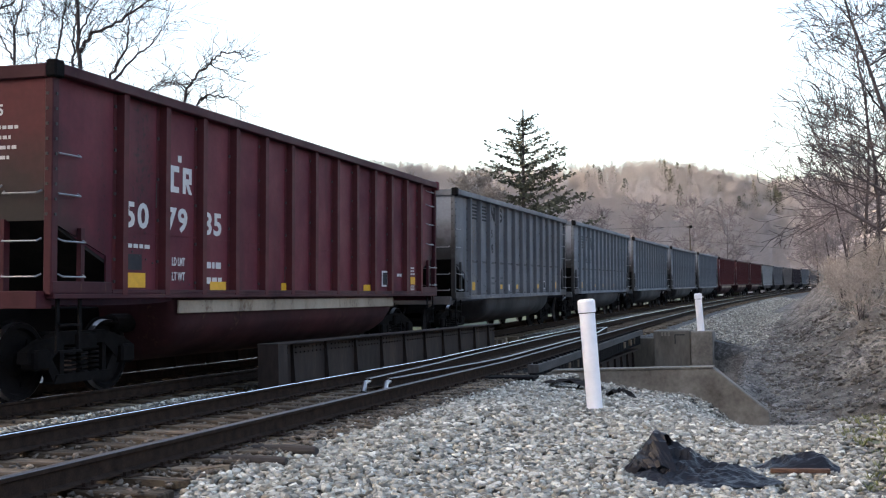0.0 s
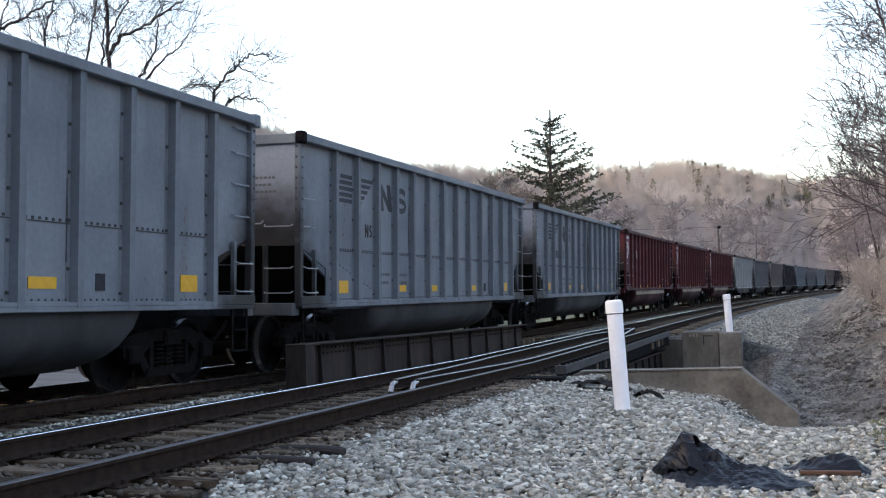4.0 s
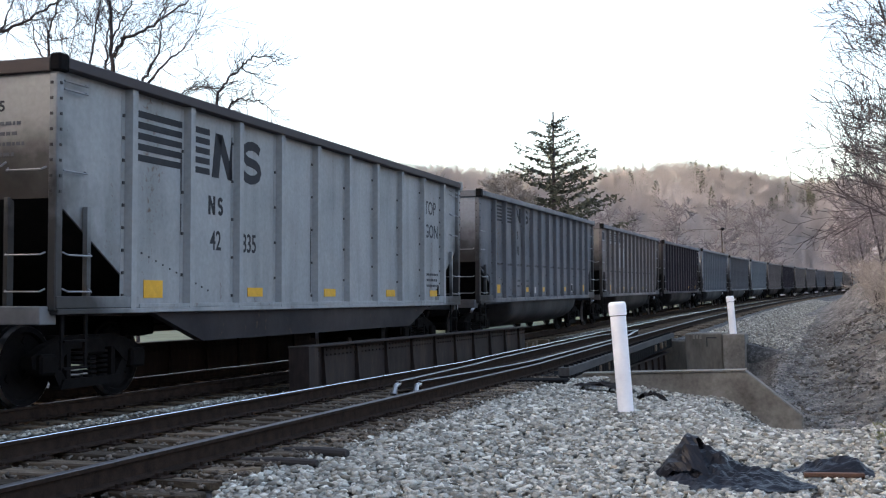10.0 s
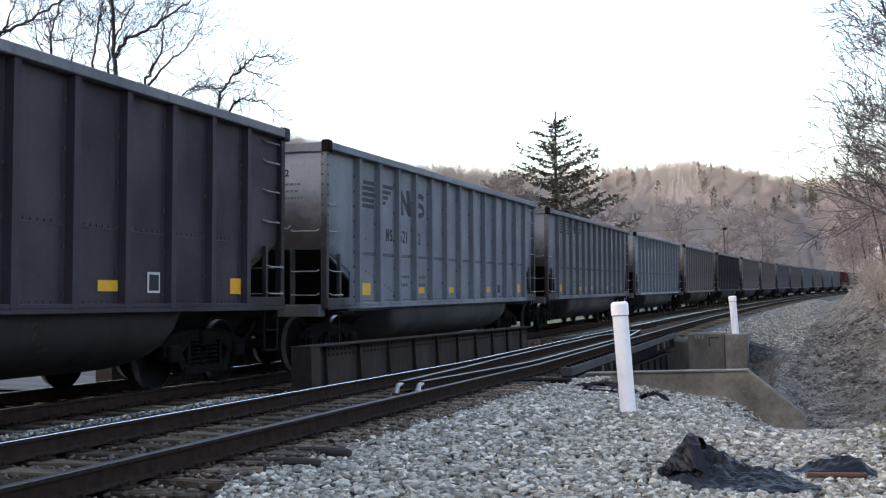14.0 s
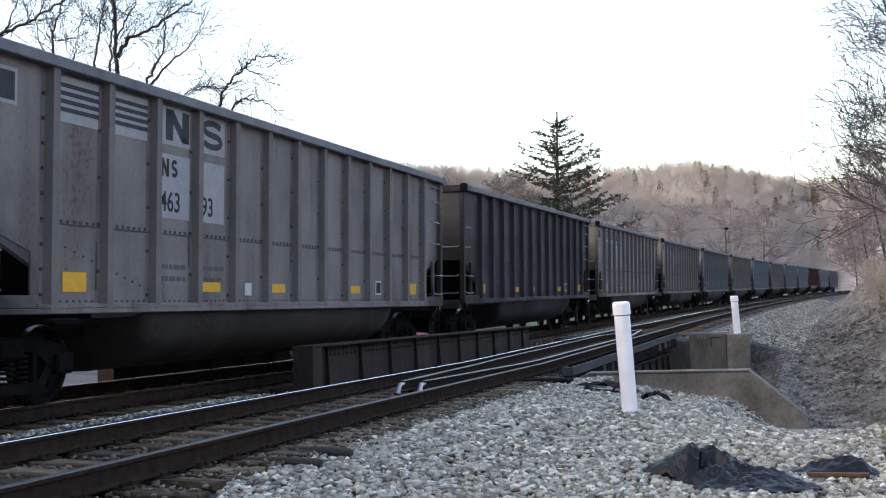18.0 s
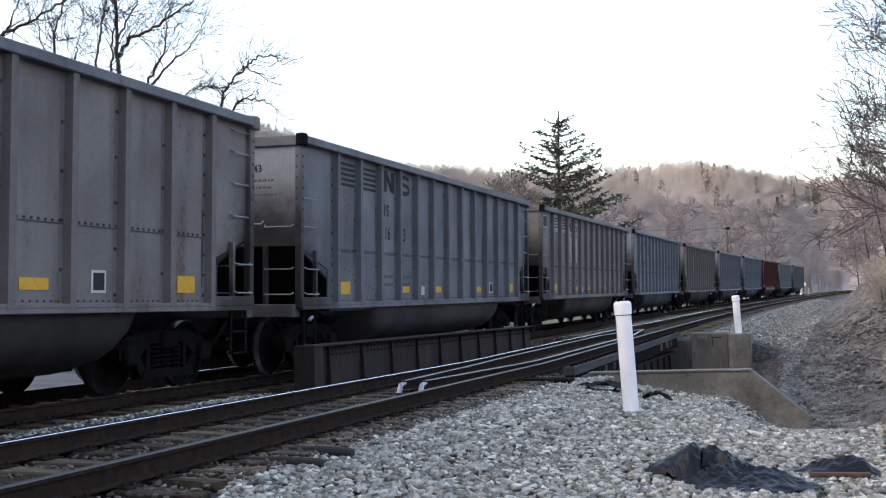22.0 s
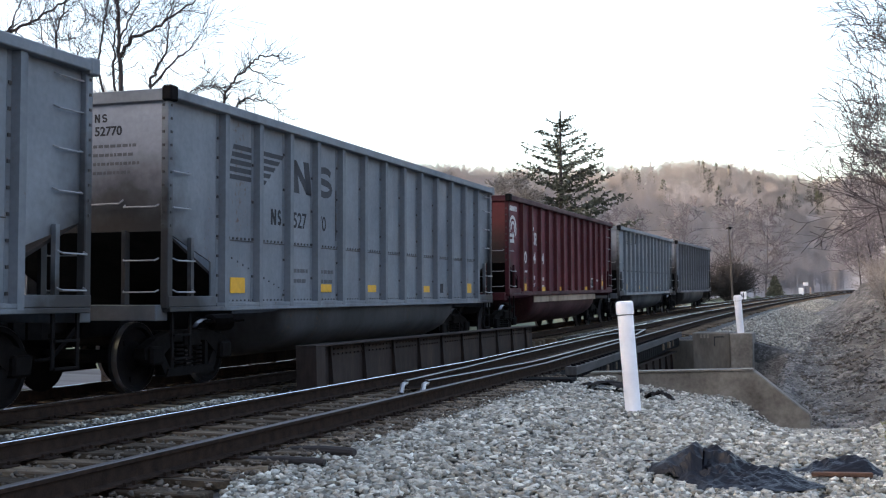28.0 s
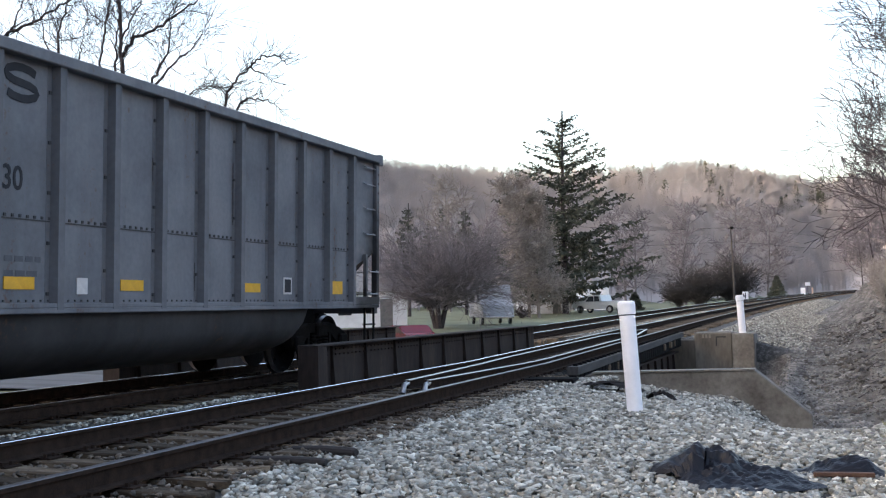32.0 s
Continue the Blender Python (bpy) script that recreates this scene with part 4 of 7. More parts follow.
    # ladders: an inner stile and rungs at each corner; grab irons above
    for sx in (-1, 1):
        for sy in (-1, 1):
            lad = new("ladder")
            lad.parent = car
            bm = bmesh.new()
            yy = sy * (H0 - 0.56)
            box(bm, sx * OUT - 0.03, sx * OUT + 0.03, yy - 0.035, yy + 0.035, sill + 0.13, slope_hi - 0.08)
            part("stile", bm, frame_mat, lad)
            for z in (sill + 0.22, sill + 0.62, slope_hi + 0.32, slope_hi + 0.78):
                if sy > 0 or z < slope_hi or z < slope_hi + 0.5 or not flat:
                    o = part("rung", SHARED["rung"], None, lad)
                    o.matrix_basis = Matrix.Translation((sx * (OUT + 0.02 if z < slope_hi else HALF + 0.01), sy * (H0 - 0.33), z)) @ pose(0, 0, 0, 0, 0, 0 if sx > 0 else 180)
            if sy > 0 or flat:
                for z in (slope_hi + 1.22, hc - 0.22):
                    o = part("rung", SHARED["rung"], None, lad)
                    o.matrix_basis = Matrix.Translation((sx * (OUT + 0.02 if z < slope_hi else HALF + 0.01), sy * (H0 - 0.33), z)) @ pose(0, 0, 0, 0, 0, 0 if sx > 0 else 180)
            for z in (sill + 0.22, sill + 0.62, slope_hi + 0.32):
                o = part("rung", SHARED["end_rung"], None, lad)
                o.matrix_basis = Matrix.Translation((sx * (OUT - 0.36), sy * (H0 + 0.02), z)) @ pose(0, 0, 0, 0, 0, 0 if sy > 0 else 180)
            st = part("sill_step", SHARED["sill_step"], None, car)
            st.location = (sx * (OUT - 0.01), sy * (H0 - 0.36), sill - 0.05)
    # hand rail across each end, drawn into a long grab iron
    for sy in (-1, 1):
        bm = bmesh.new()
        z = slope_hi + 0.34
        tube(bm, [(-0.9, sy * (H0 + 0.02), z + 0.02), (-0.88, sy * (H0 + 0.08), z - 0.03), (0.9, sy * (H0 + 0.08), z + 0.0), (0.92, sy * (H0 + 0.02), z + 0.05)], 0.012, 6)
        part("end_grab_iron", bm, RUNG, car)
    # tub between the trucks, or a deep side sill on the flat-bottomed car
    if flat:
        for sx in (-1, 1):
            bm = bmesh.new()
            a, b = sorted((sx * (OUT - 0.16), sx * (OUT - 0.04)))
            prism(bm, [(-H0 + 2.0, sill - 0.07), (-H0 + 3.2, sill - 0.46), (H0 - 3.2, sill - 0.46), (H0 - 2.0, sill - 0.07)], "x", a, b)
            part("fishbelly_sill", bm, tubmat, car, "rust-stained deep side sill")
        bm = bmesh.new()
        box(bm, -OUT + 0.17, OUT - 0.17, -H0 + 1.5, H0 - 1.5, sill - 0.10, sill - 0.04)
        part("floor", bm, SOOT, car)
    else:
        bm = bmesh.new()
        ta, t0, n = 4.02 if kind == "red" else 3.55, 4.02, 14
        rings = []
        for yy, k, lift in ((-ta - 0.48, 0.12, 0.55), (-ta - 0.38, 0.72, 0.16), (-ta - 0.22, 0.94, 0.02), (-ta, 1.0, 0.0), (t0, 1.0, 0.0), (t0 + 0.22, 0.94, 0.02), (t0 + 0.38, 0.72, 0.16), (t0 + 0.48, 0.12, 0.55)):
            ring = []
            for i in range(n + 1):
                w = math.pi * i / n
                ring.append(bm.verts.new((-(OUT - 0.07) * math.cos(w) , yy, sill - 0.05 - (sill - 0.32) * k * math.sin(w) ** 0.62)))
            rings.append(ring)
        for a, b in zip(rings, rings[1:]):
            for i in range(n):
                bm.faces.new((a[i], a[i + 1], b[i + 1], b[i]))
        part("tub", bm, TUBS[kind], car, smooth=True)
        if kind == "red":
            for sx in (-1, 1):
                bm = bmesh.new()
                a, b = sorted((sx * (OUT - 0.06), sx * (OUT - 0.035)))
                box(bm, a, b, -4.42, 4.42, sill - 0.27, sill - 0.09, 0.005)
                part("sill_band", bm, CREAM, car, "streaked cream-coloured band along the tub")
    # trucks
    for sy in (-1, 1):
        tr = new("truck")
        tr.parent = car
        tr.location = (0, sy * 5.89, 0)
        for sx in (-1, 1):
            o = part("side_frame", SHARED["side_frame"], None, tr)
            o.location.x = sx * 0.99
            o = part("spring_nest", SHARED["springs"], None, tr)
            o["kind"] = "stuff"
            o.location.x = sx * 0.99
        part("bolster", SHARED["bolster"], None, tr)
        for dy in (-0.89, 0.89):
            o = part("wheelset", SHARED["wheelset"], None, tr)
            o.location = (0, dy, 0.46)
    for sy in (-1, 1):
        o = part("coupler", SHARED["coupler"], None, car)
        o.matrix_basis = Matrix.Translation((0, sy * H0, 0)) @ pose(0, 0, 0, 0, 0, 0 if sy < 0 else 180)
        o = part("brake_gear", SHARED["brake_gear"], None, car)
        o.location = (0.75, sy * 4.58, 0.86)
    return car


def join_wheelset():
    """One mesh with two materials for the whole turning wheelset."""
    a, b = SHARED["wheelset_web"], SHARED["tread"]
    vs = [tuple(v.co) for v in a.vertices] + [tuple(v.co) for v in b.vertices]
    o = len(a.vertices)
    fs = [tuple(p.vertices) for p in a.polygons] + [tuple(i + o for i in p.vertices) for p in b.polygons]
    idx = [0] * len(a.polygons) + [1] * len(b.polygons)
    SHARED["wheelset"] = raw_mesh("wheelset", vs, fs, BLACK, TREAD, index=idx)


join_wheelset()


# markings: all on the car's right-hand side, facing +x
def flat_marks(name, quads, mat, car, label="", x=HALF + 0.0135):
    """Painted shapes, a few millimetres proud: each a polygon in (y, z)."""
    bm = bmesh.new()
    for q in quads:
        prism(bm, q, "x", x, x + 0.003)
    return part(name, bm, mat, car, label)


def digits(text, size, mat, car, y, z, x=HALF + 0.0135, squeeze=1.0, end=False, name="number", heavy=0.004, gap=1.0):
    """Painted characters, each a part of its own."""
    cu = bpy.data.curves.new(name, "FONT")
    cu.body, cu.size, cu.extrude, cu.resolution_u, cu.offset, cu.space_character = text, size, 0.0015, 3, heavy, gap
    tmp = bpy.data.objects.new("tmp", cu)
    scene.collection.objects.link(tmp)
    me = bpy.data.meshes.new_from_object(tmp)
    bpy.data.objects.remove(tmp)
    bpy.data.curves.remove(cu)
    near = [[] for _ in me.vertices]
    for e in me.edges:
        near[e.vertices[0]].append(e.vertices[1])
        near[e.vertices[1]].append(e.vertices[0])
    owner = [-1] * len(near)
    count = 0
    for k in range(len(near)):
        if owner[k] < 0:
            owner[k], todo = count, [k]
            while todo:
                for q in near[todo.pop()]:
                    if owner[q] < 0:
                        owner[q] = count
                        todo.append(q)
            count += 1
    turn = pose(0, 0, 0, 90, 0, 90) if not end else pose(0, 0, 0, 90, 0, 0)
    at = Matrix.Translation((x, y, z) if not end else (y, x, z)) @ turn @ Matrix.Diagonal((squeeze, 1, 1, 1))
    for c in range(count):
        ids = [k for k in range(len(near)) if owner[k] == c]
        place = {k: n for n, k in enumerate(ids)}
        glyph = raw_mesh(name, [tuple(me.vertices[k].co) for k in ids], [[place[k] for k in f.vertices] for f in me.polygons if owner[f.vertices[0]] == c], mat)
        part(name, glyph, None, car).matrix_basis = at
    bpy.data.meshes.remove(me)


def rust_streaks(car, kind, hc, seed):
    """Dark rust runs beside a few of the ribs."""
    rnd = random.Random(seed)
    ribs = STYLES[kind][2]
    for _ in range(7 if kind not in ("red", "dark") else 3):
        a, b = bay(rnd.randrange(ribs - 1), ribs)
        y = a + 0.03 if rnd.random() < 0.7 else b - 0.02
        top = rnd.uniform(1.6, hc - 0.3)
        low = max(1.32, top - rnd.uniform(0.25, 1.1))
        w = rnd.uniform(0.008, 0.020)
        n = 6
        edge = [(w * rnd.uniform(0.3, 1.3), low + (top - low) * k / n) for k in range(n + 1)]
        flat_marks("rust_streak", [[(y - d, z) for d, z in edge] + [(y + d, z) for d, z in reversed(edge)]], BOLT, car, x=HALF + 0.0155)


def rect(y0, y1, z0, z1):
    return [(y0, z0), (y1, z0), (y1, z1), (y0, z1)]


def bay(i, ribs=13):
    """Edges of the panel before rib i: the panel runs between two ribs."""
    a = -BODY / 2 + FIRST_RIB + RIB_SHIFT + (BODY - 2 * FIRST_RIB) * i / (ribs - 1)
    b = -BODY / 2 + FIRST_RIB + RIB_SHIFT + (BODY - 2 * FIRST_RIB) * (i + 1) / (ribs - 1)
    return a + 0.12, b - 0.12


def reflectors(car, places, low=1.38):
    for y, big in places:
        o = part("reflector", SHARED["big_plate" if big else "plate"], None, car, "yellow reflector plate")
        o.location = (HALF + 0.018, y, low + (0.03 if big else 0.0))


def framed_plate(car, y, z, big=1.0):
    """A white-framed data panel with a dark field."""
    o = part("data_plate", SHARED["white_plate"], None, car, "white frame of a data panel")
    o.location, o.scale = (HALF + 0.018, y, z), (1, 1.15 * big, big)
    o = part("data_plate", SHARED["black_plate"], None, car, "dark field inside a white frame")
    o.location, o.scale = (HALF + 0.0225, y, z), (1, 1.15 * big, big)


def n_letter(a, b, z0, z1, slant=0.0):
    w = (b - a) * 0.30
    s = slant
    return [[(a, z0), (a + w, z0), (a + w + s, z1), (a + s, z1)], [(b - w, z0), (b, z0), (b + s, z1), (b - w + s, z1)],
            [(a + s, z1), (a + w + s, z1), (b, z0), (b - w, z0)]]


def s_letter(a, b, z0, z1, slant=0.0):
    """A round S: a ribbon along two arcs."""
    w = (z1 - z0) * 0.21
    cy, ry, rz = (a + b) / 2, (b - a - w * 0.9) / 2, (z1 - z0 - w) / 4
    path = []
    for k in range(9):
        g = radians(28 + (270 - 28) * k / 8)
        path.append((cy + ry * math.cos(g), z0 + w / 2 + 3 * rz + rz * math.sin(g)))
    for k in range(1, 9):
        g = radians(90 - (90 + 152) * k / 8)
        path.append((cy + ry * math.cos(g), z0 + w / 2 + rz + rz * math.sin(g)))
    edge = []
    for k, (y, z) in enumerate(path):
        (y0, za), (y1, zb) = path[max(0, k - 1)], path[min(len(path) - 1, k + 1)]
        l = math.hypot(y1 - y0, zb - za)
        ny, nz = -(zb - za) / l * w / 2, (y1 - y0) / l * w / 2
        lean = slant * (z - z0) / (z1 - z0)
        edge.append(((y + ny * 0.9 + lean, z + nz), (y - ny * 0.9 + lean, z - nz)))
    return [[p[0], p[1], q[1], q[0]] for p, q in zip(edge, edge[1:])]


def small_print(car, y0, y1, z, rows, mat, name="small_lettering", h=0.045, gap=0.085):
    q = []
    for i in range(rows):
        a = y0
        rnd = random.Random(int(y0 * 100) + i)
        while a < y1 - 0.05:
            w = rnd.uniform(0.06, 0.16)
            q.append(rect(a, min(a + w, y1), z - i * gap, z - i * gap + h))
            a += w + 0.035
    flat_marks(name, q, mat, car)["kind"] = "stuff"


def end_marks(car, mat, text, hc, patch=None, big=False):
    """Number and rows of small print high on the leading end, facing -y."""
    y = -BODY / 2 - 0.0155
    if patch:
        bm = bmesh.new()
        prism(bm, [(0.42, hc - 0.66), (1.10, hc - 0.66), (1.10, hc - 0.24), (0.42, hc - 0.24)], "y", y - 0.001, y)
        part("number_patch", bm, patch, car, "pale paint patch behind the number")
    if text:
        digits(text, 0.175 if big else 0.165, mat, car, 0.40 if big else 0.48, hc - 0.57, x=y - 0.002, squeeze=1.0, end=True)
    for quads in (n_letter(0.48, 0.56, hc - 0.40, hc - 0.29), s_letter(0.59, 0.67, hc - 0.40, hc - 0.29)):
        bm = bmesh.new()
        for q in quads:
            prism(bm, q, "y", y - 0.003, y)
        part("letter_shape", bm, mat, car)
    bm = bmesh.new()
    for i in range(4):
        a = 0.46
        rnd = random.Random(i + len(text))
        while a < 1.12 - 0.10 * (i % 2):
            w = rnd.uniform(0.03, 0.08)
            box(bm, a, a + w, y - 0.003, y, hc - 0.73 - i * 0.115, hc - 0.69 - i * 0.115)
            a += w + 0.02
    part("small_lettering", bm, GHOST if mat is BLACK_MARK else mat, car)["kind"] = "stuff"


def marks_slant(car, text, hc):
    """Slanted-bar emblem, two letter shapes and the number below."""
    q = []
    for b0 in (0, 1):
        a, b = bay(b0)
        for i in range(5):
            z = hc - 0.56 - i * 0.108
            if b0 == 0:
                q.append([(a + 0.20 - 0.04 * i, z), (b - 0.02, z), (b - 0.02, z + 0.07), (a + 0.225 - 0.04 * i, z + 0.07)])
            else:
                q.append([(a + 0.02, z), (b - 0.04 - 0.14 * i, z), (b + 0.03 - 0.14 * i, z + 0.07), (a + 0.02, z + 0.07)])
    for bar in q:
        flat_marks("stripe", [bar], FADED, car, "faded dark stripe")
    a, b = bay(2)
    flat_marks("letter_shape", n_letter(a + 0.14, b + 0.03, hc - 1.02, hc - 0.50, -0.12), FADED, car, "faded dark letter shape")
    a, b = bay(3)
    flat_marks("letter_shape", s_letter(a - 0.02, b - 0.16, hc - 1.02, hc - 0.50, 0.0), FADED, car, "faded dark letter shape")
    a, b = bay(1)
    flat_marks("letter_shape", n_letter(a + 0.36, a + 0.53, hc - 1.57, hc - 1.33), BLACK_MARK, car)
    flat_marks("letter_shape", s_letter(a + 0.58, a + 0.70, hc - 1.57, hc - 1.33), BLACK_MARK, car)
    if text:
        a, b = bay(2)
        digits(text[:3], 0.345, BLACK_MARK, car, a + 0.10, hc - 1.57, squeeze=0.95)
        a, b = bay(3)
        digits(text[3:], 0.345, BLACK_MARK, car, a + 0.02, hc - 1.57, squeeze=0.95)
    if text == "51266":
        rnd = random.Random(6)
        st = []
        for k in range(22):
            y = 0.40 + rnd.gauss(0.0, 0.20) + (0.45 if k % 3 == 0 else 0.0)
            w = rnd.uniform(0.04, 0.15)
            top, low = hc - rnd.uniform(0.14, 0.9), rnd.uniform(1.15, 2.3)
            st.append([(y - w * 0.4, low), (y + w * 0.4, low), (y + w, low + 0.5), (y + w * 0.8, top), (y - w * 0.7, top), (y - w, low + 0.5)])
        flat_marks("spill_stain", st, SPILL, car, "black spill stain run down the side", x=HALF + 0.0128)
    end_marks(car, BLACK_MARK, text, hc)
    for i in (2, 3):
        a, b = bay(i)
        small_print(car, a + 0.10, b - 0.12, 1.62, 2, GHOST, h=0.06, gap=0.16)
    reflectors(car, [(-5.40, True), (-2.42, False), (-0.42, False), (2.58, False), (5.58, True)])
    o = part("data_plate", SHARED["black_plate"], None, car)
    o.location = (HALF + 0.018, 3.62, 1.40)


def marks_bars(car, text, hc, colour, patch=None):
    """Two banks of level bars, two letter shapes and the number under them."""
    if patch:
        a, b = bay(2)
        c, d = bay(3)
        for q in (rect(a, b, hc - 0.66, hc - 0.17), rect(c - 0.03, d - 0.1, hc - 0.66, hc - 0.15), rect(a, b, hc - 1.60, hc - 0.78), rect(c - 0.03, d - 0.1, hc - 1.60, hc - 0.78)):
            flat_marks("number_patch", [q], patch, car, "pale paint patch behind the lettering", x=HALF + 0.0125)
        for k in (0, 1):
            flat_marks("bar_patch", [rect(bay(k)[0], bay(k)[1], hc - 0.68, hc - 0.17)], patch, car, x=HALF + 0.0125)
        flat_marks("corner_panel", [rect(-6.88, -6.38, hc - 0.62, hc - 0.24)], patch, car, x=HALF + 0.0125)
        flat_marks("corner_panel", [rect(-6.84, -6.42, hc - 0.58, hc - 0.28)], FADED, car, x=HALF + 0.0145)
    q = []
    for b0 in (0, 1):
        a, b = bay(b0)
        q += [rect(a, b, hc - 0.295 - i * 0.09, hc - 0.245 - i * 0.09) for i in range(5 if not patch else 4)]
    x = HALF + 0.0165
    for bar in q:
        flat_marks("stripe", [bar], colour, car, "dark level stripe", x=x)
    a, b = bay(2)
    flat_marks("letter_shape", n_letter(a + 0.16, b - 0.04, hc - 0.60, hc - 0.20), colour, car, "dark letter shape", x=x)
    a, b = bay(3)
    flat_marks("letter_shape", s_letter(a + 0.04, b - 0.16, hc - 0.60, hc - 0.19), colour, car, "dark letter shape", x=x)
    a, b = bay(2)
    flat_marks("letter_shape", n_letter(a + 0.06, a + 0.24, hc - 1.07, hc - 0.84), BLACK_MARK, car, x=x)
    flat_marks("letter_shape", s_letter(a + 0.30, a + 0.44, hc - 1.07, hc - 0.84), BLACK_MARK, car, x=x)
    if text:
        digits(text[:3], 0.36, BLACK_MARK, car, a + 0.04, hc - 1.51, x=x, squeeze=0.9)
        c, d = bay(3)
        digits(text[3:], 0.36, BLACK_MARK, car, c + 0.04, hc - 1.51, x=x, squeeze=0.9)
    end_marks(car, BLACK_MARK, text, hc, patch if text in ("46866", "47222") else None)
    for i in (2, 3):
        a, b = bay(i)
        small_print(car, a + 0.1, b - 0.1, 1.60, 2, GHOST, h=0.06, gap=0.15)
    reflectors(car, [(-5.40, True), (-2.42, False), (-0.42, False), (2.58, False), (5.58, True)])
    framed_plate(car, 3.70, 1.42)
    o = part("data_plate", SHARED["white_plate"], None, car, "small pale label")
    o.location, o.scale = (HALF + 0.018, -1.38, 1.36), (1, 0.8, 0.7)


def ring_marks(cy, cz, r):
    """A wheel-like emblem: two arcs of strokes above two slanted blocks."""
    q = []
    for rr, w, a0, a1 in ((r, 0.085, -35, 200), (r * 0.58, 0.075, -30, 190)):
        n = 12
        for i in range(n):
            p, s = radians(a0 + (a1 - a0) * i / n), radians(a0 + (a1 - a0) * (i + 1) / n)
            q.append([(cy + (rr - w) * math.cos(p), cz + (rr - w) * math.sin(p)), (cy + rr * math.cos(p), cz + rr * math.sin(p)), (cy + rr * math.cos(s), cz + rr * math.sin(s)), (cy + (rr - w) * math.cos(s), cz + (rr - w) * math.sin(s))])
    q += [rect(cy - r, cy + r * 0.35, cz - r * 0.62, cz - r * 0.38), rect(cy - r, cy + r * 0.35, cz - r * 1.05, cz - r * 0.8), rect(cy - r * 0.1, cy + r * 0.2, cz - r * 0.8, cz - r * 0.3)]
    return q


def marks_red(car, text, hc, emblem):
    if emblem:
        flat_marks("emblem", ring_marks(-6.63, hc - 0.86, 0.36), WHITE_MARK, car, "white wheel-shaped emblem")
        for k in range(7):
            flat_marks("name_bar", [rect(-7.08 + k * 0.125, -6.98 + k * 0.125, hc - 0.38, hc - 0.25)], WHITE_MARK, car)
    a, b = bay(1)
    flat_marks("letter_shape", [rect(a + 0.10, a + 0.18, hc - 1.15, hc - 0.95), rect(a + 0.10, a + 0.32, hc - 0.95, hc - 0.87), rect(a + 0.10, a + 0.32, hc - 1.23, hc - 1.15)], WHITE_MARK, car)
    flat_marks("letter_shape", [rect(a + 0.42, a + 0.50, hc - 1.23, hc - 0.87), rect(a + 0.50, a + 0.66, hc - 0.95, hc - 0.87), rect(a + 0.50, a + 0.66, hc - 1.09, hc - 1.02), rect(a + 0.59, a + 0.66, hc - 1.02, hc - 0.95),
                                [(a + 0.50, hc - 1.09), (a + 0.58, hc - 1.09), (a + 0.68, hc - 1.23), (a + 0.59, hc - 1.23)]], WHITE_MARK, car)
    flat_marks("round_mark", [rect(a + 0.29, a + 0.38, hc - 0.81, hc - 0.72)], WHITE_MARK, car)
    for k, i in enumerate((0, 1, 2)):
        a, b = bay(i)
        digits(text[2 * k:2 * k + 2], 0.44, WHITE_MARK, car, a - 0.01, hc - 1.75, squeeze=1.2, heavy=0.012, gap=1.16)
    a, b = bay(1)
    digits("LD LMT", 0.155, WHITE_MARK, car, a + 0.15, 1.64, squeeze=0.66, name="lettering")
    digits("LT WT", 0.155, WHITE_MARK, car, a + 0.15, 1.44, squeeze=0.74, name="lettering")
    a, b = bay(2)
    small_print(car, a + 0.10, b - 0.2, 1.62, 2, WHITE_MARK, h=0.09, gap=0.22)
    a, b = bay(0)
    small_print(car, a + 0.02, b - 0.1, 1.84, 1, WHITE_MARK, h=0.05)
    flat_marks("dark_plate", [rect(a + 0.02, a + 0.40, 1.56, 1.76)], BLACK_MARK, car)
    o = part("reflector", SHARED["big_plate"], None, car, "yellow reflector plate")
    o.location, o.scale = (HALF + 0.018, a + 0.24, 1.43), (1, 1.15, 0.85)
    for y in (-3.30, -0.90, 2.9):
        o = part("reflector", SHARED["plate"], None, car, "yellow reflector plate")
        o.location = (HALF + 0.018, y, 1.365)
    framed_plate(car, 3.89, 1.56, 1.25)
    small_print(car, 4.68, 5.0, 1.62, 1, WHITE_MARK, h=0.06)
    o = part("reflector", SHARED["big_plate"], None, car, "yellow reflector plate")
    o.location, o.scale = (HALF + 0.018, 5.74, 1.54), (1, 0.75, 0.75)
    digits("G52X", 0.15, WHITE_MARK, car, 5.60, 1.33, squeeze=0.75, name="lettering")
    if emblem:
        flat_marks("routing_sheet", [rect(0.20, 0.66, 3.12, 3.60)], TAN, car, "tan paper sheet pasted on the side")
        flat_marks("routing_sheet", [rect(0.22, 0.64, 1.17, 1.66)], TAN, car, "tan paper sheet pasted on the side")
    small_print(car, 5.60, 5.90, 1.80, 3, WHITE_MARK, h=0.035, gap=0.065)
    for k in range(4):
        flat_marks("figure_bar", [rect(6.20, 6.26, 1.44 + k * 0.13, 1.53 + k * 0.13)], WHITE_MARK, car)
    end_marks(car, WHITE_MARK, text, hc, None, True)


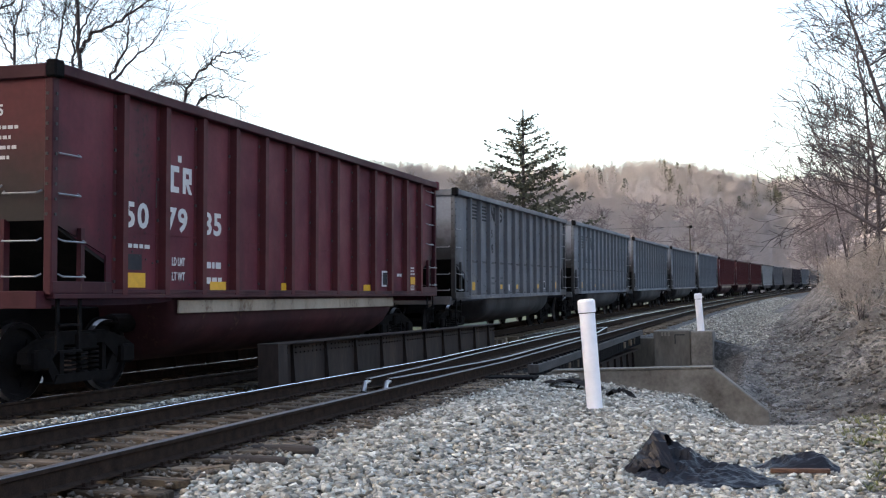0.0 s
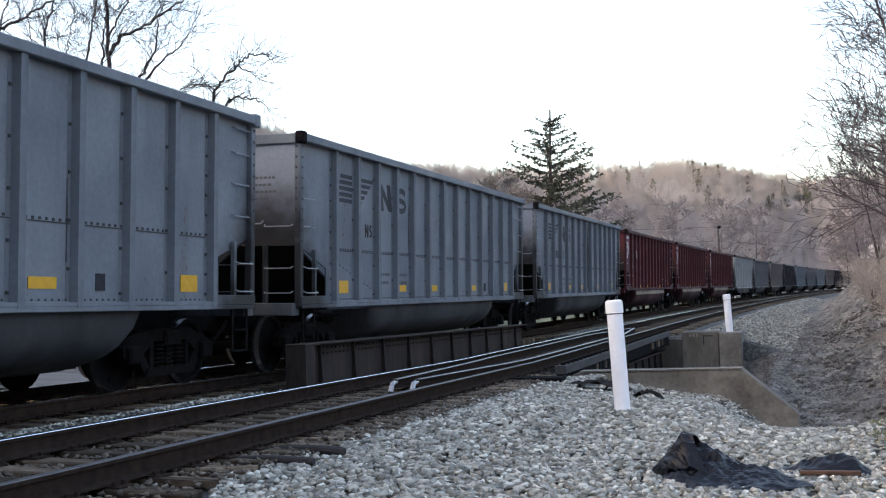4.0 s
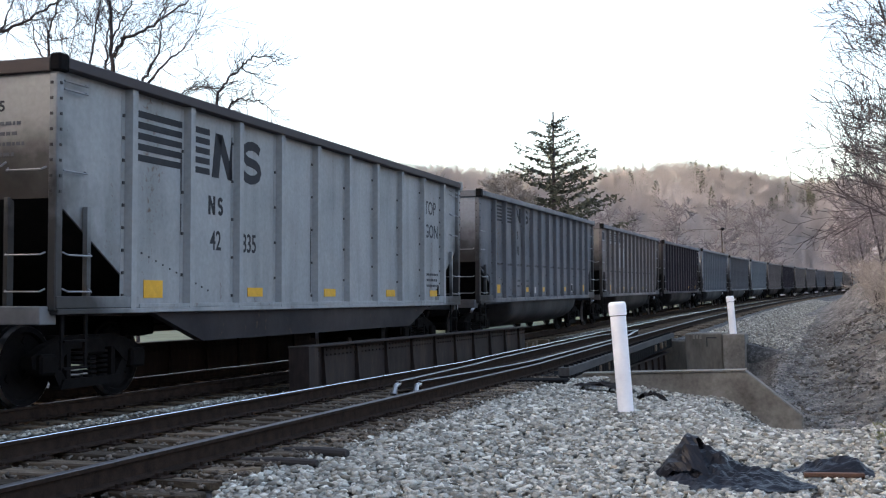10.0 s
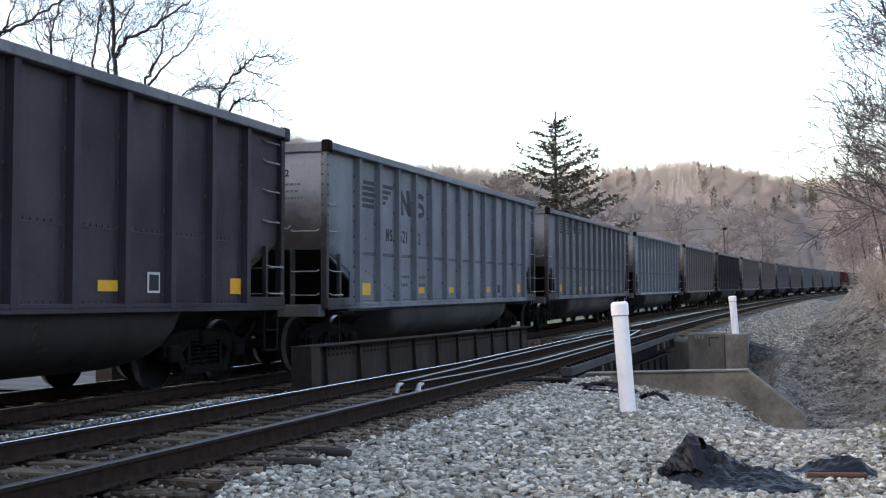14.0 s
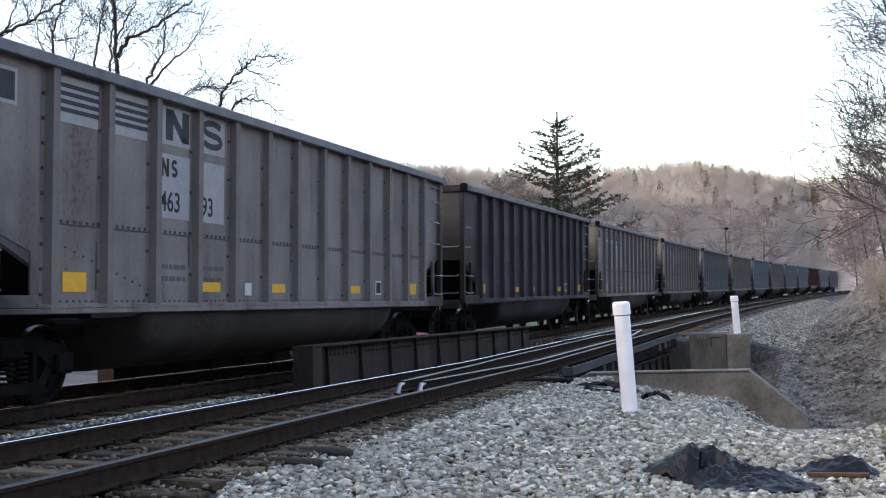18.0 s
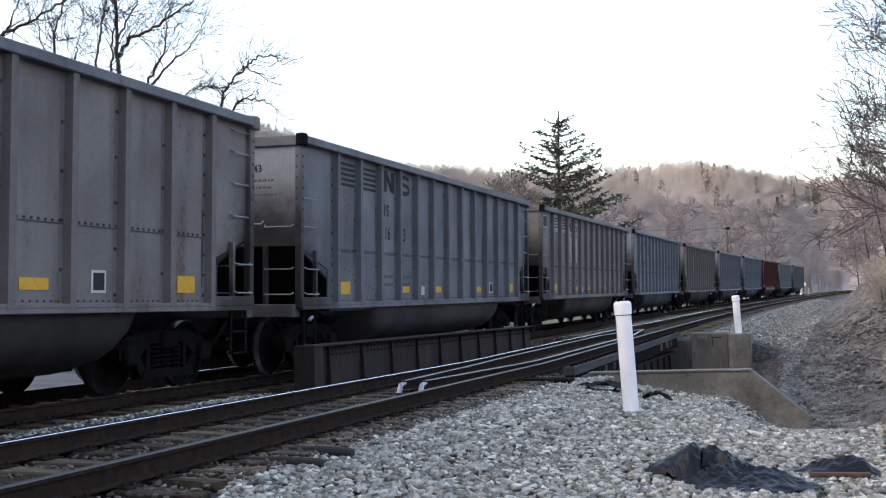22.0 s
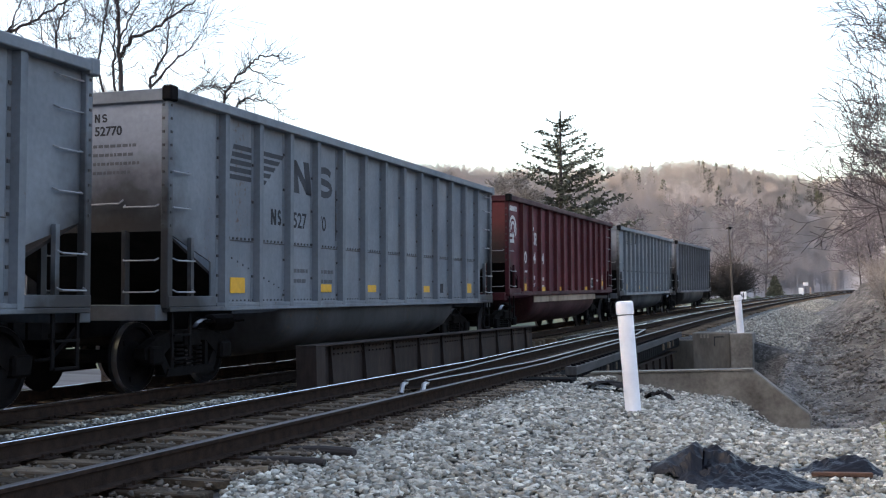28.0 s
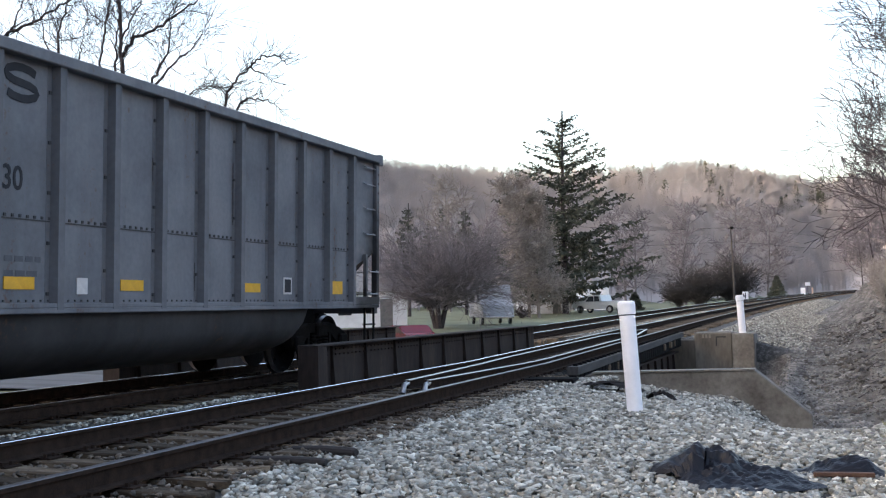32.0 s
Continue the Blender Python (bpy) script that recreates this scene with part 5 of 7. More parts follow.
def marks_top(car, text, hc):
    n = 10
    a0, b0 = bay(0, n)
    a1, b1 = bay(1, n)
    for i in range(5):
        for y0, y1 in ((a0, b0), (a1, b1 - 0.62)):
            flat_marks("stripe", [rect(y0, y1, hc - 0.42 - i * 0.135, hc - 0.335 - i * 0.135)], BLACK_MARK, car, "black level stripe")
    flat_marks("letter_shape", n_letter(b1 - 0.56, b1 + 0.08, hc - 0.98, hc - 0.36, 0.10), BLACK_MARK, car, "bold black letter shape")
    a2, b2 = bay(2, n)
    flat_marks("letter_shape", s_letter(a2 + 0.0, b2 - 0.45, hc - 0.98, hc - 0.34, 0.06), BLACK_MARK, car, "bold black letter shape")
    flat_marks("letter_shape", n_letter(a1 + 0.45, a1 + 0.63, hc - 1.50, hc - 1.24), BLACK_MARK, car)
    flat_marks("letter_shape", s_letter(a1 + 0.70, a1 + 0.85, hc - 1.50, hc - 1.24), BLACK_MARK, car)
    digits(text[:2], 0.38, BLACK_MARK, car, a1 + 0.50, hc - 1.98, squeeze=0.8)
    digits(text[2:], 0.38, BLACK_MARK, car, a2 + 0.06, hc - 1.98, squeeze=0.8)
    c, d = bay(8, n)
    digits("TOP", 0.40, FADED, car, c + 0.12, hc - 0.86, squeeze=0.95)
    digits("GON", 0.40, FADED, car, c + 0.12, hc - 1.36, squeeze=0.95)
    end_marks(car, BLACK_MARK, text, hc)
    reflectors(car, [(-5.3, True), (-2.6, False), (0.1, False), (3.0, False), (5.6, False)], 1.32)
    small_print(car, c + 0.1, d - 0.1, 1.7, 3, FADED, h=0.05, gap=0.12)


STYLES = {
    "clean": (CLEAN, 3.85, 13, CLEAN, CLEAN, "clean blue-gray coal gondola with ribbed sides and a rounded tub"),
    "slant": (GRAY, 3.90, 13, GRAY, GRAY, "gray steel coal gondola with ribbed sides and a rounded tub"),
    "bars": (BARS, 3.85, 13, BARS, BARS, "weathered gray coal gondola with ribbed sides and a rounded tub"),
    "brown": (BROWN, 3.85, 13, BROWN, BARS, "dirty brown-gray coal gondola with pale number patches"),
    "dark": (DARK, 3.84, 13, DARK, BARS, "sooty dark gray coal gondola with ribbed sides"),
    "red": (RED, 3.86, 13, RED, DARKENED["red"], "oxide red coal gondola with white numbers and cream sill band"),
    "top": (PALE, 3.88, 10, DARKENED["dark"], REDTOP, "pale coal gondola with dark top chord and grimy deep sill"),
}
# the train from its last car forward: style, number, emblem or mark colour
TRAIN = [("bars", "48030", None), ("clean", "48261", None), ("red", "507424", True), ("slant", "52770", None), ("slant", "", None), ("brown", "", None), ("slant", "51089", None), ("brown", "46300", None),
         ("bars", "51643", None), ("brown", "47222", None), ("brown", "46866", None), ("dark", "", None), ("brown", "46393", None), ("clean", "47657", None), ("bars", "", None), ("slant", "52192", None),
         ("dark", "", None), ("brown", "47170", None), ("bars", "49095", None), ("top", "42835", None), ("red", "507567", True), ("red", "507803", True), ("red", "507480", True), ("slant", "51266", None),
         ("slant", "", None), ("slant", "53191", None), ("slant", "50630", None), ("bars", "49894", None), ("red", "507985", False)]


def make_cars():
    base = {k: car_shell(k, *v) for k, v in STYLES.items()}
    last = {style: i for i, (style, _, _) in enumerate(TRAIN)}
    cars = []
    for i, (style, text, flag) in enumerate(TRAIN):
        car = base[style] if last[style] == i else copy_thing(base[style], pose(0, 0, 0))
        cars.append(car)
    for n, (car, (style, text, flag)) in enumerate(zip(cars, TRAIN)):
        hc = STYLES[style][1]
        rust_streaks(car, style, hc, 500 + n)
        if style == "slant":
            marks_slant(car, text, hc)
        elif style in ("bars", "clean"):
            marks_bars(car, text, hc, BLACK_MARK)
        elif style == "brown":
            marks_bars(car, text, hc, FADED, WHITE_PATCH)
        elif style == "red":
            marks_red(car, text, hc, flag)
        elif style == "top":
            marks_top(car, text, hc)
        else:
            reflectors(car, [(-5.6, True), (-2.4, False), (-0.6, False), (2.89, False), (5.95, True)])
            framed_plate(car, 3.81, 1.43)
    return cars


TAN = plain("tan_paper", (0.23, 0.16, 0.10), 0.8)
WHITE_PATCH = plain("pale_patch", (0.285, 0.287, 0.295), 0.75)


# slack running in and out along the train
SURGE = [(0, -0.06), (1, 0.12), (2, 0.0), (3, -0.05), (7, 0.0), (8, 0.08), (10, 0.0), (11, 0.07), (12, 0.15), (13, 0.08), (14, -0.15), (14.5, -0.22), (17, -0.17), (18, -0.02), (19, -0.18), (20, -0.36), (21, -0.37), (22, -0.22),
         (23, -0.34), (24, 0.15), (25, 0.0), (28, 0.0), (29, -0.08), (30, 0.06), (31, -0.07), (32, 0.0)]


def ahead(t):
    """Metres along the line to the leading end of the last car."""
    return 463.856 - 14.88043 * t + 0.0346301 * t ** 2 - 9.88146e-4 * t ** 3 + 1.32919e-5 * t ** 4 + table(SURGE, t)


def car_pose(s):
    """The pose of a car whose middle is s metres along the line."""
    a, b = on_track(s - 5.89, FAR, 0.048), on_track(s + 5.89, FAR, 0.048)
    d = b - a
    m = (a + b) / 2
    return pose(m.x, m.y, m.z, math.degrees(math.atan2(d.z, math.hypot(d.x, d.y))), math.degrees(CANT), -math.degrees(math.atan2(d.x, d.y)))


def motions():
    for n, car in enumerate(CARS):
        walk(car, [(t / 2, car_pose(ahead(t / 2) + BODY / 2 - PITCH * n)) for t in range(65)])
        # wheels turn while the car is near by
        times = [i / 25 for i in range(801) if -4 < ahead(i / 25) + BODY / 2 - PITCH * n < 62]
        if not times:
            continue
        sets = [w for tr in car.children if tr.name.startswith("truck") for w in tr.children if w.name.startswith("wheelset")]
        for w in sets:
            dy = w.location.y
            rows = [(t, pose(0, dy, 0.46, math.degrees((ahead(t) / 0.46) % math.tau))) for t in times]
            if times[0] > 0:
                rows.insert(0, (0.0, rows[0][1]))
            if times[-1] < 32:
                rows.append((32.0, rows[-1][1]))
            walk(w, rows)
    bag_flap()


# ---- things by the line ----
add_ties()
bridge()
white_post(-2.26, 14.0, -0.32, 1.39, 0.098, -3.0)
white_post(-2.33, 34.75, 0.09, 1.13, 0.105, -3.0)


def bag():
    """Black plastic sheeting in crumpled rigid pieces; the flap is blown over later on."""
    b = thing("plastic_sheeting", "crumpled black plastic sheeting lying on the ballast", "plastic sheet", (-0.73, 9.16, -0.40))
    rnd = random.Random(3)

    def crumple(nu, nv, fn):
        bm = bmesh.new()
        g = [[bm.verts.new(fn(i / nu, j / nv)) for j in range(nv + 1)] for i in range(nu + 1)]
        for i in range(nu):
            for j in range(nv):
                bm.faces.new((g[i][j], g[i + 1][j], g[i + 1][j + 1], g[i][j + 1]))
        return bm

    def fold(x, y, k):
        """Sharp creases with soft hollows between them."""
        v = Vector((x * 3.2, y * 4.4, k))
        return 1.0 - 1.5 * abs(noise.noise(v)) - 0.8 * abs(noise.noise(v * 2.1)) - 0.4 * abs(noise.noise(v * 4.7))

    def sheet(i, j):
        x = -0.58 + 1.28 * i
        mid = 0.02 - 0.20 * i + 0.08 * i * i
        rag = 0.25 * noise.noise(Vector((x * 5, j * 3.0, 2.0)))
        w = table([(0, 0.10), (0.15, 0.36), (0.35, 0.52), (0.65, 0.42), (0.88, 0.24), (1, 0.05)], i) * (1 + rag)
        y = mid + (j - 0.5) * 2 * w
        crest = table([(-0.58, 0.03), (-0.42, 0.20), (-0.28, 0.29), (-0.08, 0.28), (0.12, 0.18), (0.35, 0.12), (0.7, 0.03)], x)
        edge = (1 - abs(2 * j - 1) ** 2.2) * min(1, (1 - i) * 5)
        rise_back = 0.35 + 0.65 * math.exp(-((j - 0.70) / 0.24) ** 2)
        z = edge * 0.86 * crest * (rise_back + 0.50 * (fold(x, y, 1.0) - 0.40))
        return x, y, 0.015 + max(0.0, z) + 0.012 * fold(x * 2.4, y * 2.4, 4)
    part("sheet", crumple(60, 40, sheet), BAG, b)

    def tail(i, j):
        x = 0.42 + 0.80 * i
        y = 0.62 + (j - 0.5) * 0.40 * (1 - 0.25 * i)
        edge = (1 - abs(2 * j - 1) ** 2) * min(1, (1 - i) * 4) * min(1, i * 4 + 0.1)
        z = edge * (0.035 + 0.07 * fold(x, y, 7.0) + 0.07 * math.exp(-((x - 0.88) / 0.17) ** 2))
        return x, y, 0.012 + max(0.0, z)
    part("tail", crumple(30, 18, tail), BAG, b)

    def flap(i, j):
        # a pointed leaf that hangs from the heap's crest over its end
        v = (j - 0.5) * 2
        x = 0.10 - 0.57 * i * (1 - 0.20 * v * v)
        y = v * 0.36 * (1 - 0.80 * i ** 1.3) - 0.12 * i
        z = -0.31 * i ** 1.1 + 0.05 * math.sin(math.pi * i) - 0.22 * v * v * (1 - i) + 0.10 * (fold(x, y, 9.0) - 0.4) * (1 - 0.6 * i)
        return x, y, z
    f = part("flap", crumple(24, 20, flap), BAG, b)
    f.location = (-0.30, 0.06, 0.30)
    return b, f


SHEETING, FLAP = bag()


def bag_flap():
    """The free flap stands curled up, is lifted by the wind and settles flat."""
    def at(deg, up=0.30, turn=0):
        return pose(-0.30, 0.06, up, 0, deg, turn)
    walk(FLAP, [(0, at(-24, 0.36)), (3, at(-23, 0.37)), (5, at(-25, 0.36)), (8, at(-23, 0.37)), (11, at(-24, 0.36)), (14.5, at(-22, 0.37)), (16.5, at(-4, 0.43, 8)), (16.7, at(2, 0.43, 8)), (16.9, at(8, 0.42, 6)), (17.1, at(7, 0.39, 3)), (17.2, at(6, 0.37)),
                (17.3, at(3, 0.35)), (17.5, at(0)), (18, at(0)), (24, at(0)), (32, at(0))])


CARS = make_cars()


# ---- trees ----
def polar(az, d):
    return d * math.sin(radians(az)), d * math.cos(radians(az))


def limb_tree(label, at, limbs, seed, twig=0.9, kids=2, depth=2, dens=3):
    """A tree drawn by its main limbs, each a few points with a root radius; twigs sprout along them."""
    rnd = random.Random(seed)
    base = Vector((at[0], at[1], height(*at) - 0.1))
    t = thing("bare_tree", label, "tree", base, group="bare trees")
    for k, (r, pts) in enumerate(limbs):
        pts = [Vector(p) - base for p in pts]
        main, fine = [], []
        n = 6 * (len(pts) - 1)
        last = pts[0]
        for i in range(1, n + 1):
            f = i / n * (len(pts) - 1)
            c = min(int(f), len(pts) - 2)
            q = pts[c].lerp(pts[c + 1], f - c) + Vector((rnd.uniform(-1, 1), rnd.uniform(-1, 1), rnd.uniform(-1, 1))) * 0.045
            ra, rb = 0.8 * r * (1 - 0.8 * (i - 1) / n), 0.8 * r * (1 - 0.8 * i / n)
            main.append((last, q, ra, rb))
            if i > n * 0.2:
                for _ in range(dens if rnd.random() < 0.7 else 1):
                    d = (q - last).normalized()
                    side = Vector((rnd.gauss(0, 1), rnd.gauss(0, 1), rnd.gauss(0.3, 0.7))).normalized()
                    branches(rnd, q, (d * 0.55 + side * 0.6).normalized(), twig * rnd.uniform(0.4, 1.2), min(0.017, max(0.0075, rb * 0.42)), depth, 0.42, fine, 0.0, 0.22, kids, 0.75, 0.0062)
            last = q
        o = new("trunk" if k == 0 else "limb", limbs_mesh("limb", main, BARK, 7))
        o.parent = t
        o = new("twig_spray", limbs_mesh("twig_spray", fine, BARK, 3))
        o.parent = t
        o["kind"] = "stuff"


limb_tree("tall bare tree with dark rising limbs behind the tracks", (-18.6, 27.5), [
    (0.12, [(-18.6, 27.5, -0.4), (-18.8, 27.5, 5.0), (-18.88, 27.5, 8.1), (-18.94, 27.5, 9.2), (-19.05, 27.4, 11.0), (-19.2, 27.3, 14.0)]),
    (0.075, [(-18.9, 27.5, 8.5), (-18.55, 27.5, 9.0), (-17.57, 27.5, 9.28), (-16.51, 27.5, 9.82), (-15.8, 27.5, 10.6)]),
    (0.055, [(-18.8, 27.5, 5.0), (-19.22, 27.6, 8.24), (-19.14, 27.6, 9.19), (-19.07, 27.6, 10.0), (-18.8, 27.7, 12.2)]),
    (0.05, [(-18.75, 27.5, 4.6), (-19.57, 27.4, 8.36), (-19.44, 27.4, 9.31), (-19.2, 27.4, 10.2), (-18.9, 27.3, 12.4)]),
    (0.04, [(-18.92, 27.5, 9.0), (-18.5, 27.5, 9.7), (-17.9, 27.5, 10.5), (-17.4, 27.5, 11.6)])], 61, 0.95, 2, 2, 1)
limb_tree("bare tree with slanting limbs behind the tracks", (-21.3, 27.5), [
    (0.075, [(-21.3, 27.5, -0.4), (-21.2, 27.5, 5.0), (-21.11, 27.5, 8.92), (-21.11, 27.5, 9.39), (-20.82, 27.5, 10.29), (-20.4, 27.5, 12.2)]),
    (0.045, [(-21.2, 27.5, 5.4), (-20.6, 27.5, 7.2), (-20.34, 27.5, 8.58), (-20.28, 27.5, 8.97), (-20.0, 27.5, 10.0)]),
    (0.04, [(-21.1, 27.5, 8.4), (-21.6, 27.5, 9.2), (-21.9, 27.5, 10.6)])], 62, 0.85, 2, 2, 1)
limb_tree("bare tree with a long slanting limb behind the tracks", (-24.2, 27.5), [
    (0.10, [(-24.2, 27.5, -0.4), (-24.0, 27.5, 6.0), (-23.5, 27.5, 9.0), (-22.89, 27.5, 9.57), (-21.77, 27.5, 9.93), (-20.66, 27.5, 10.36), (-19.6, 27.5, 11.2)]),
    (0.05, [(-23.6, 27.5, 8.6), (-23.4, 27.5, 9.8), (-23.2, 27.5, 11.6)]),
    (0.04, [(-22.9, 27.5, 9.57), (-22.4, 27.5, 10.3), (-22.2, 27.5, 11.6)])], 65, 0.85, 2, 2, 1)
limb_tree("slender bare tree with rising twigs behind the tracks", (-18.0, 27.3), [
    (0.07, [(-18.0, 27.3, -0.4), (-18.0, 27.3, 5.0), (-17.81, 27.4, 7.75), (-17.34, 27.4, 8.44), (-17.24, 27.4, 9.16), (-17.1, 27.4, 10.2)]),
    (0.05, [(-17.84, 27.4, 7.5), (-17.06, 27.4, 8.14), (-16.51, 27.4, 8.52), (-16.0, 27.4, 9.1)]),
    (0.04, [(-17.95, 27.3, 5.8), (-17.2, 27.4, 6.7), (-16.53, 27.4, 7.24), (-16.07, 27.4, 7.36), (-15.63, 27.4, 7.32)])], 63, 0.7, 2, 2, 1)
limb_tree("bare tree with a long arching limb behind the tracks", (-15.7, 27.2), [
    (0.065, [(-15.7, 27.2, -0.4), (-15.75, 27.3, 4.0), (-15.58, 27.5, 6.92), (-15.36, 27.5, 7.38), (-14.82, 27.5, 7.81), (-14.38, 27.5, 8.08), (-13.95, 27.5, 8.07), (-13.61, 27.5, 7.77)]),
    (0.03, [(-14.82, 27.5, 7.81), (-14.44, 27.5, 7.61), (-13.96, 27.5, 7.26)]),
    (0.05, [(-15.66, 27.4, 5.6), (-15.1, 27.5, 6.86), (-14.84, 27.5, 6.94), (-14.23, 27.5, 6.84), (-13.81, 27.5, 6.47)])], 64, 0.45, 2, 1, 2)

# brush and trees on the bank beside the line
RIGHT = [(6.4, 26, 10.5, 51), (5.2, 33, 9.6, 52), (4.6, 44, 11.5, 53), (3.9, 52, 11.0, 54), (3.2, 64, 11.0, 55), (7.6, 36, 12.5, 56), (2.4, 92, 11.0, 57), (3.2, 84, 11.5, 58), (8.6, 23, 9.0, 59), (1.8, 130, 11.0, 60), (2.6, 140, 12.0, 61), (4.4, 75, 12, 62)]
for az, d, h, seed in RIGHT:
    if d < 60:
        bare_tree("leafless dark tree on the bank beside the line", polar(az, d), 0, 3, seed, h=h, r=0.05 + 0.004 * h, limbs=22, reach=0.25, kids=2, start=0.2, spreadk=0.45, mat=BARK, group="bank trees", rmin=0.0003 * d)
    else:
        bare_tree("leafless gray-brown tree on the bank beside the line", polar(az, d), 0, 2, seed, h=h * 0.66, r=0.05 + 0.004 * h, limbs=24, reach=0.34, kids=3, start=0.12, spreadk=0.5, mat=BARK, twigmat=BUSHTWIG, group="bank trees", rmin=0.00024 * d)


def thicket(label, at, size, seed, stems, mat, depth=2, name="shrub", reach=0.5, rmin=0.006, lift=0.0):
    """A rounded shrub: many stems that fan out from the root into twigs."""
    rnd = random.Random(seed)
    t = thing(name, label, "shrub", (at[0], at[1], height(*at) - 0.05), group="shrubs")
    out = []
    w, h = size
    for i in range(stems):
        a = rnd.uniform(0, math.tau)
        k = rnd.random() ** 0.6
        e = Vector((math.cos(a) * k * w / h, math.sin(a) * k * w / h, rnd.uniform(0.6, 1.0) if not lift else rnd.uniform(0.22, 1.0)))
        l = h * rnd.uniform(0.5, 0.75)
        branches(rnd, Vector((rnd.uniform(-0.1, 0.1) * w, rnd.uniform(-0.1, 0.1) * w, lift * rnd.uniform(0.8, 1.5))), e.normalized(), l * e.length * 0.8, 0.016 * h / 3, depth, 0.45, out, 0.02, 0.3, 3, reach, rmin)
    o = new("crown", limbs_mesh("crown", out, mat, 3))
    o.parent = t
    for k in range(4):
        a = k * math.tau / 4 + seed
        e = Vector((math.cos(a) * 0.30 * w / h, math.sin(a) * 0.30 * w / h, 1)) * (h * 0.34 + lift)
        o = new("stem", limbs_mesh("stem", [(Vector((math.cos(a) * 0.02 * h, math.sin(a) * 0.02 * h, 0)), e * 0.5, 0.014 * h + 0.1 * lift, 0.010 * h + 0.06 * lift), (e * 0.5, e, 0.010 * h + 0.06 * lift, 0.005 * h)], BARK, 6))
        o.parent = t
    return t


# undergrowth along the top of the bank
rb = random.Random(77)
for i in range(26):
    y = 15 + 3.4 * i + rb.uniform(-1, 1)
    x = line(y)[0] + table([(15, 2.3), (30, 2.3), (60, 2.4), (110, 2.8)], y) + rb.uniform(-0.3, 1.6)
    thicket("tangled leafless brush on the bank", (x, y), (rb.uniform(0.9, 1.6), rb.uniform(1.6, 2.8)), 200 + i, 11, TWIG)

thicket("large rounded leafless gray shrub in the yard", (-24.2, 70.5), (6.6, 5.9), 5, 230, BUSHTWIG, 2, rmin=0.010, lift=1.5)
thicket("dark leafless hedge shrub by the yard", (-14.6, 142), (4.2, 5.6), 6, 90, HEDGE, 2, rmin=0.02)
thicket("dark leafless hedge shrub by the yard", (-11.0, 146), (4.4, 6.2), 8, 100, HEDGE, 2, rmin=0.02)
thicket("dark leafless hedge shrub by the yard", (-17.2, 144), (2.8, 3.4), 9, 60, HEDGE, 2, rmin=0.02)
thicket("dark heap of cut brush in the yard", (-25.4, 96.7), (1.5, 1.5), 17, 40, BARK, 1, rmin=0.02)
bare_tree("brown bare tree behind the shrub", polar(-18.3, 150), 0, 2, 73, h=16, r=0.2, limbs=26, reach=0.26, kids=3, start=0.3, mat=TWIG, group="yard trees", rmin=0.035)
bare_tree("pale multi-stemmed bare tree in the yard", (-25.0, 98), 0, 3, 71, h=11.0, r=0.16, limbs=30, reach=0.24, kids=3, start=0.1, mat=TWIG, group="yard trees", rmin=0.02)
bare_tree("pale bare tree in the yard", (-23.9, 97), 0, 3, 72, h=10.0, r=0.16, limbs=30, reach=0.22, kids=3, start=0.1, mat=TWIG, group="yard trees", rmin=0.02)
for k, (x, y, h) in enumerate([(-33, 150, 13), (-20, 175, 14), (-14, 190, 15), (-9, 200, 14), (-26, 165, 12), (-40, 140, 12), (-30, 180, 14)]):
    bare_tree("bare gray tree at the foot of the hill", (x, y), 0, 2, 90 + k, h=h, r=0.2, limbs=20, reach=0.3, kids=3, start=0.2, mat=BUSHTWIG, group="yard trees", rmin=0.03)


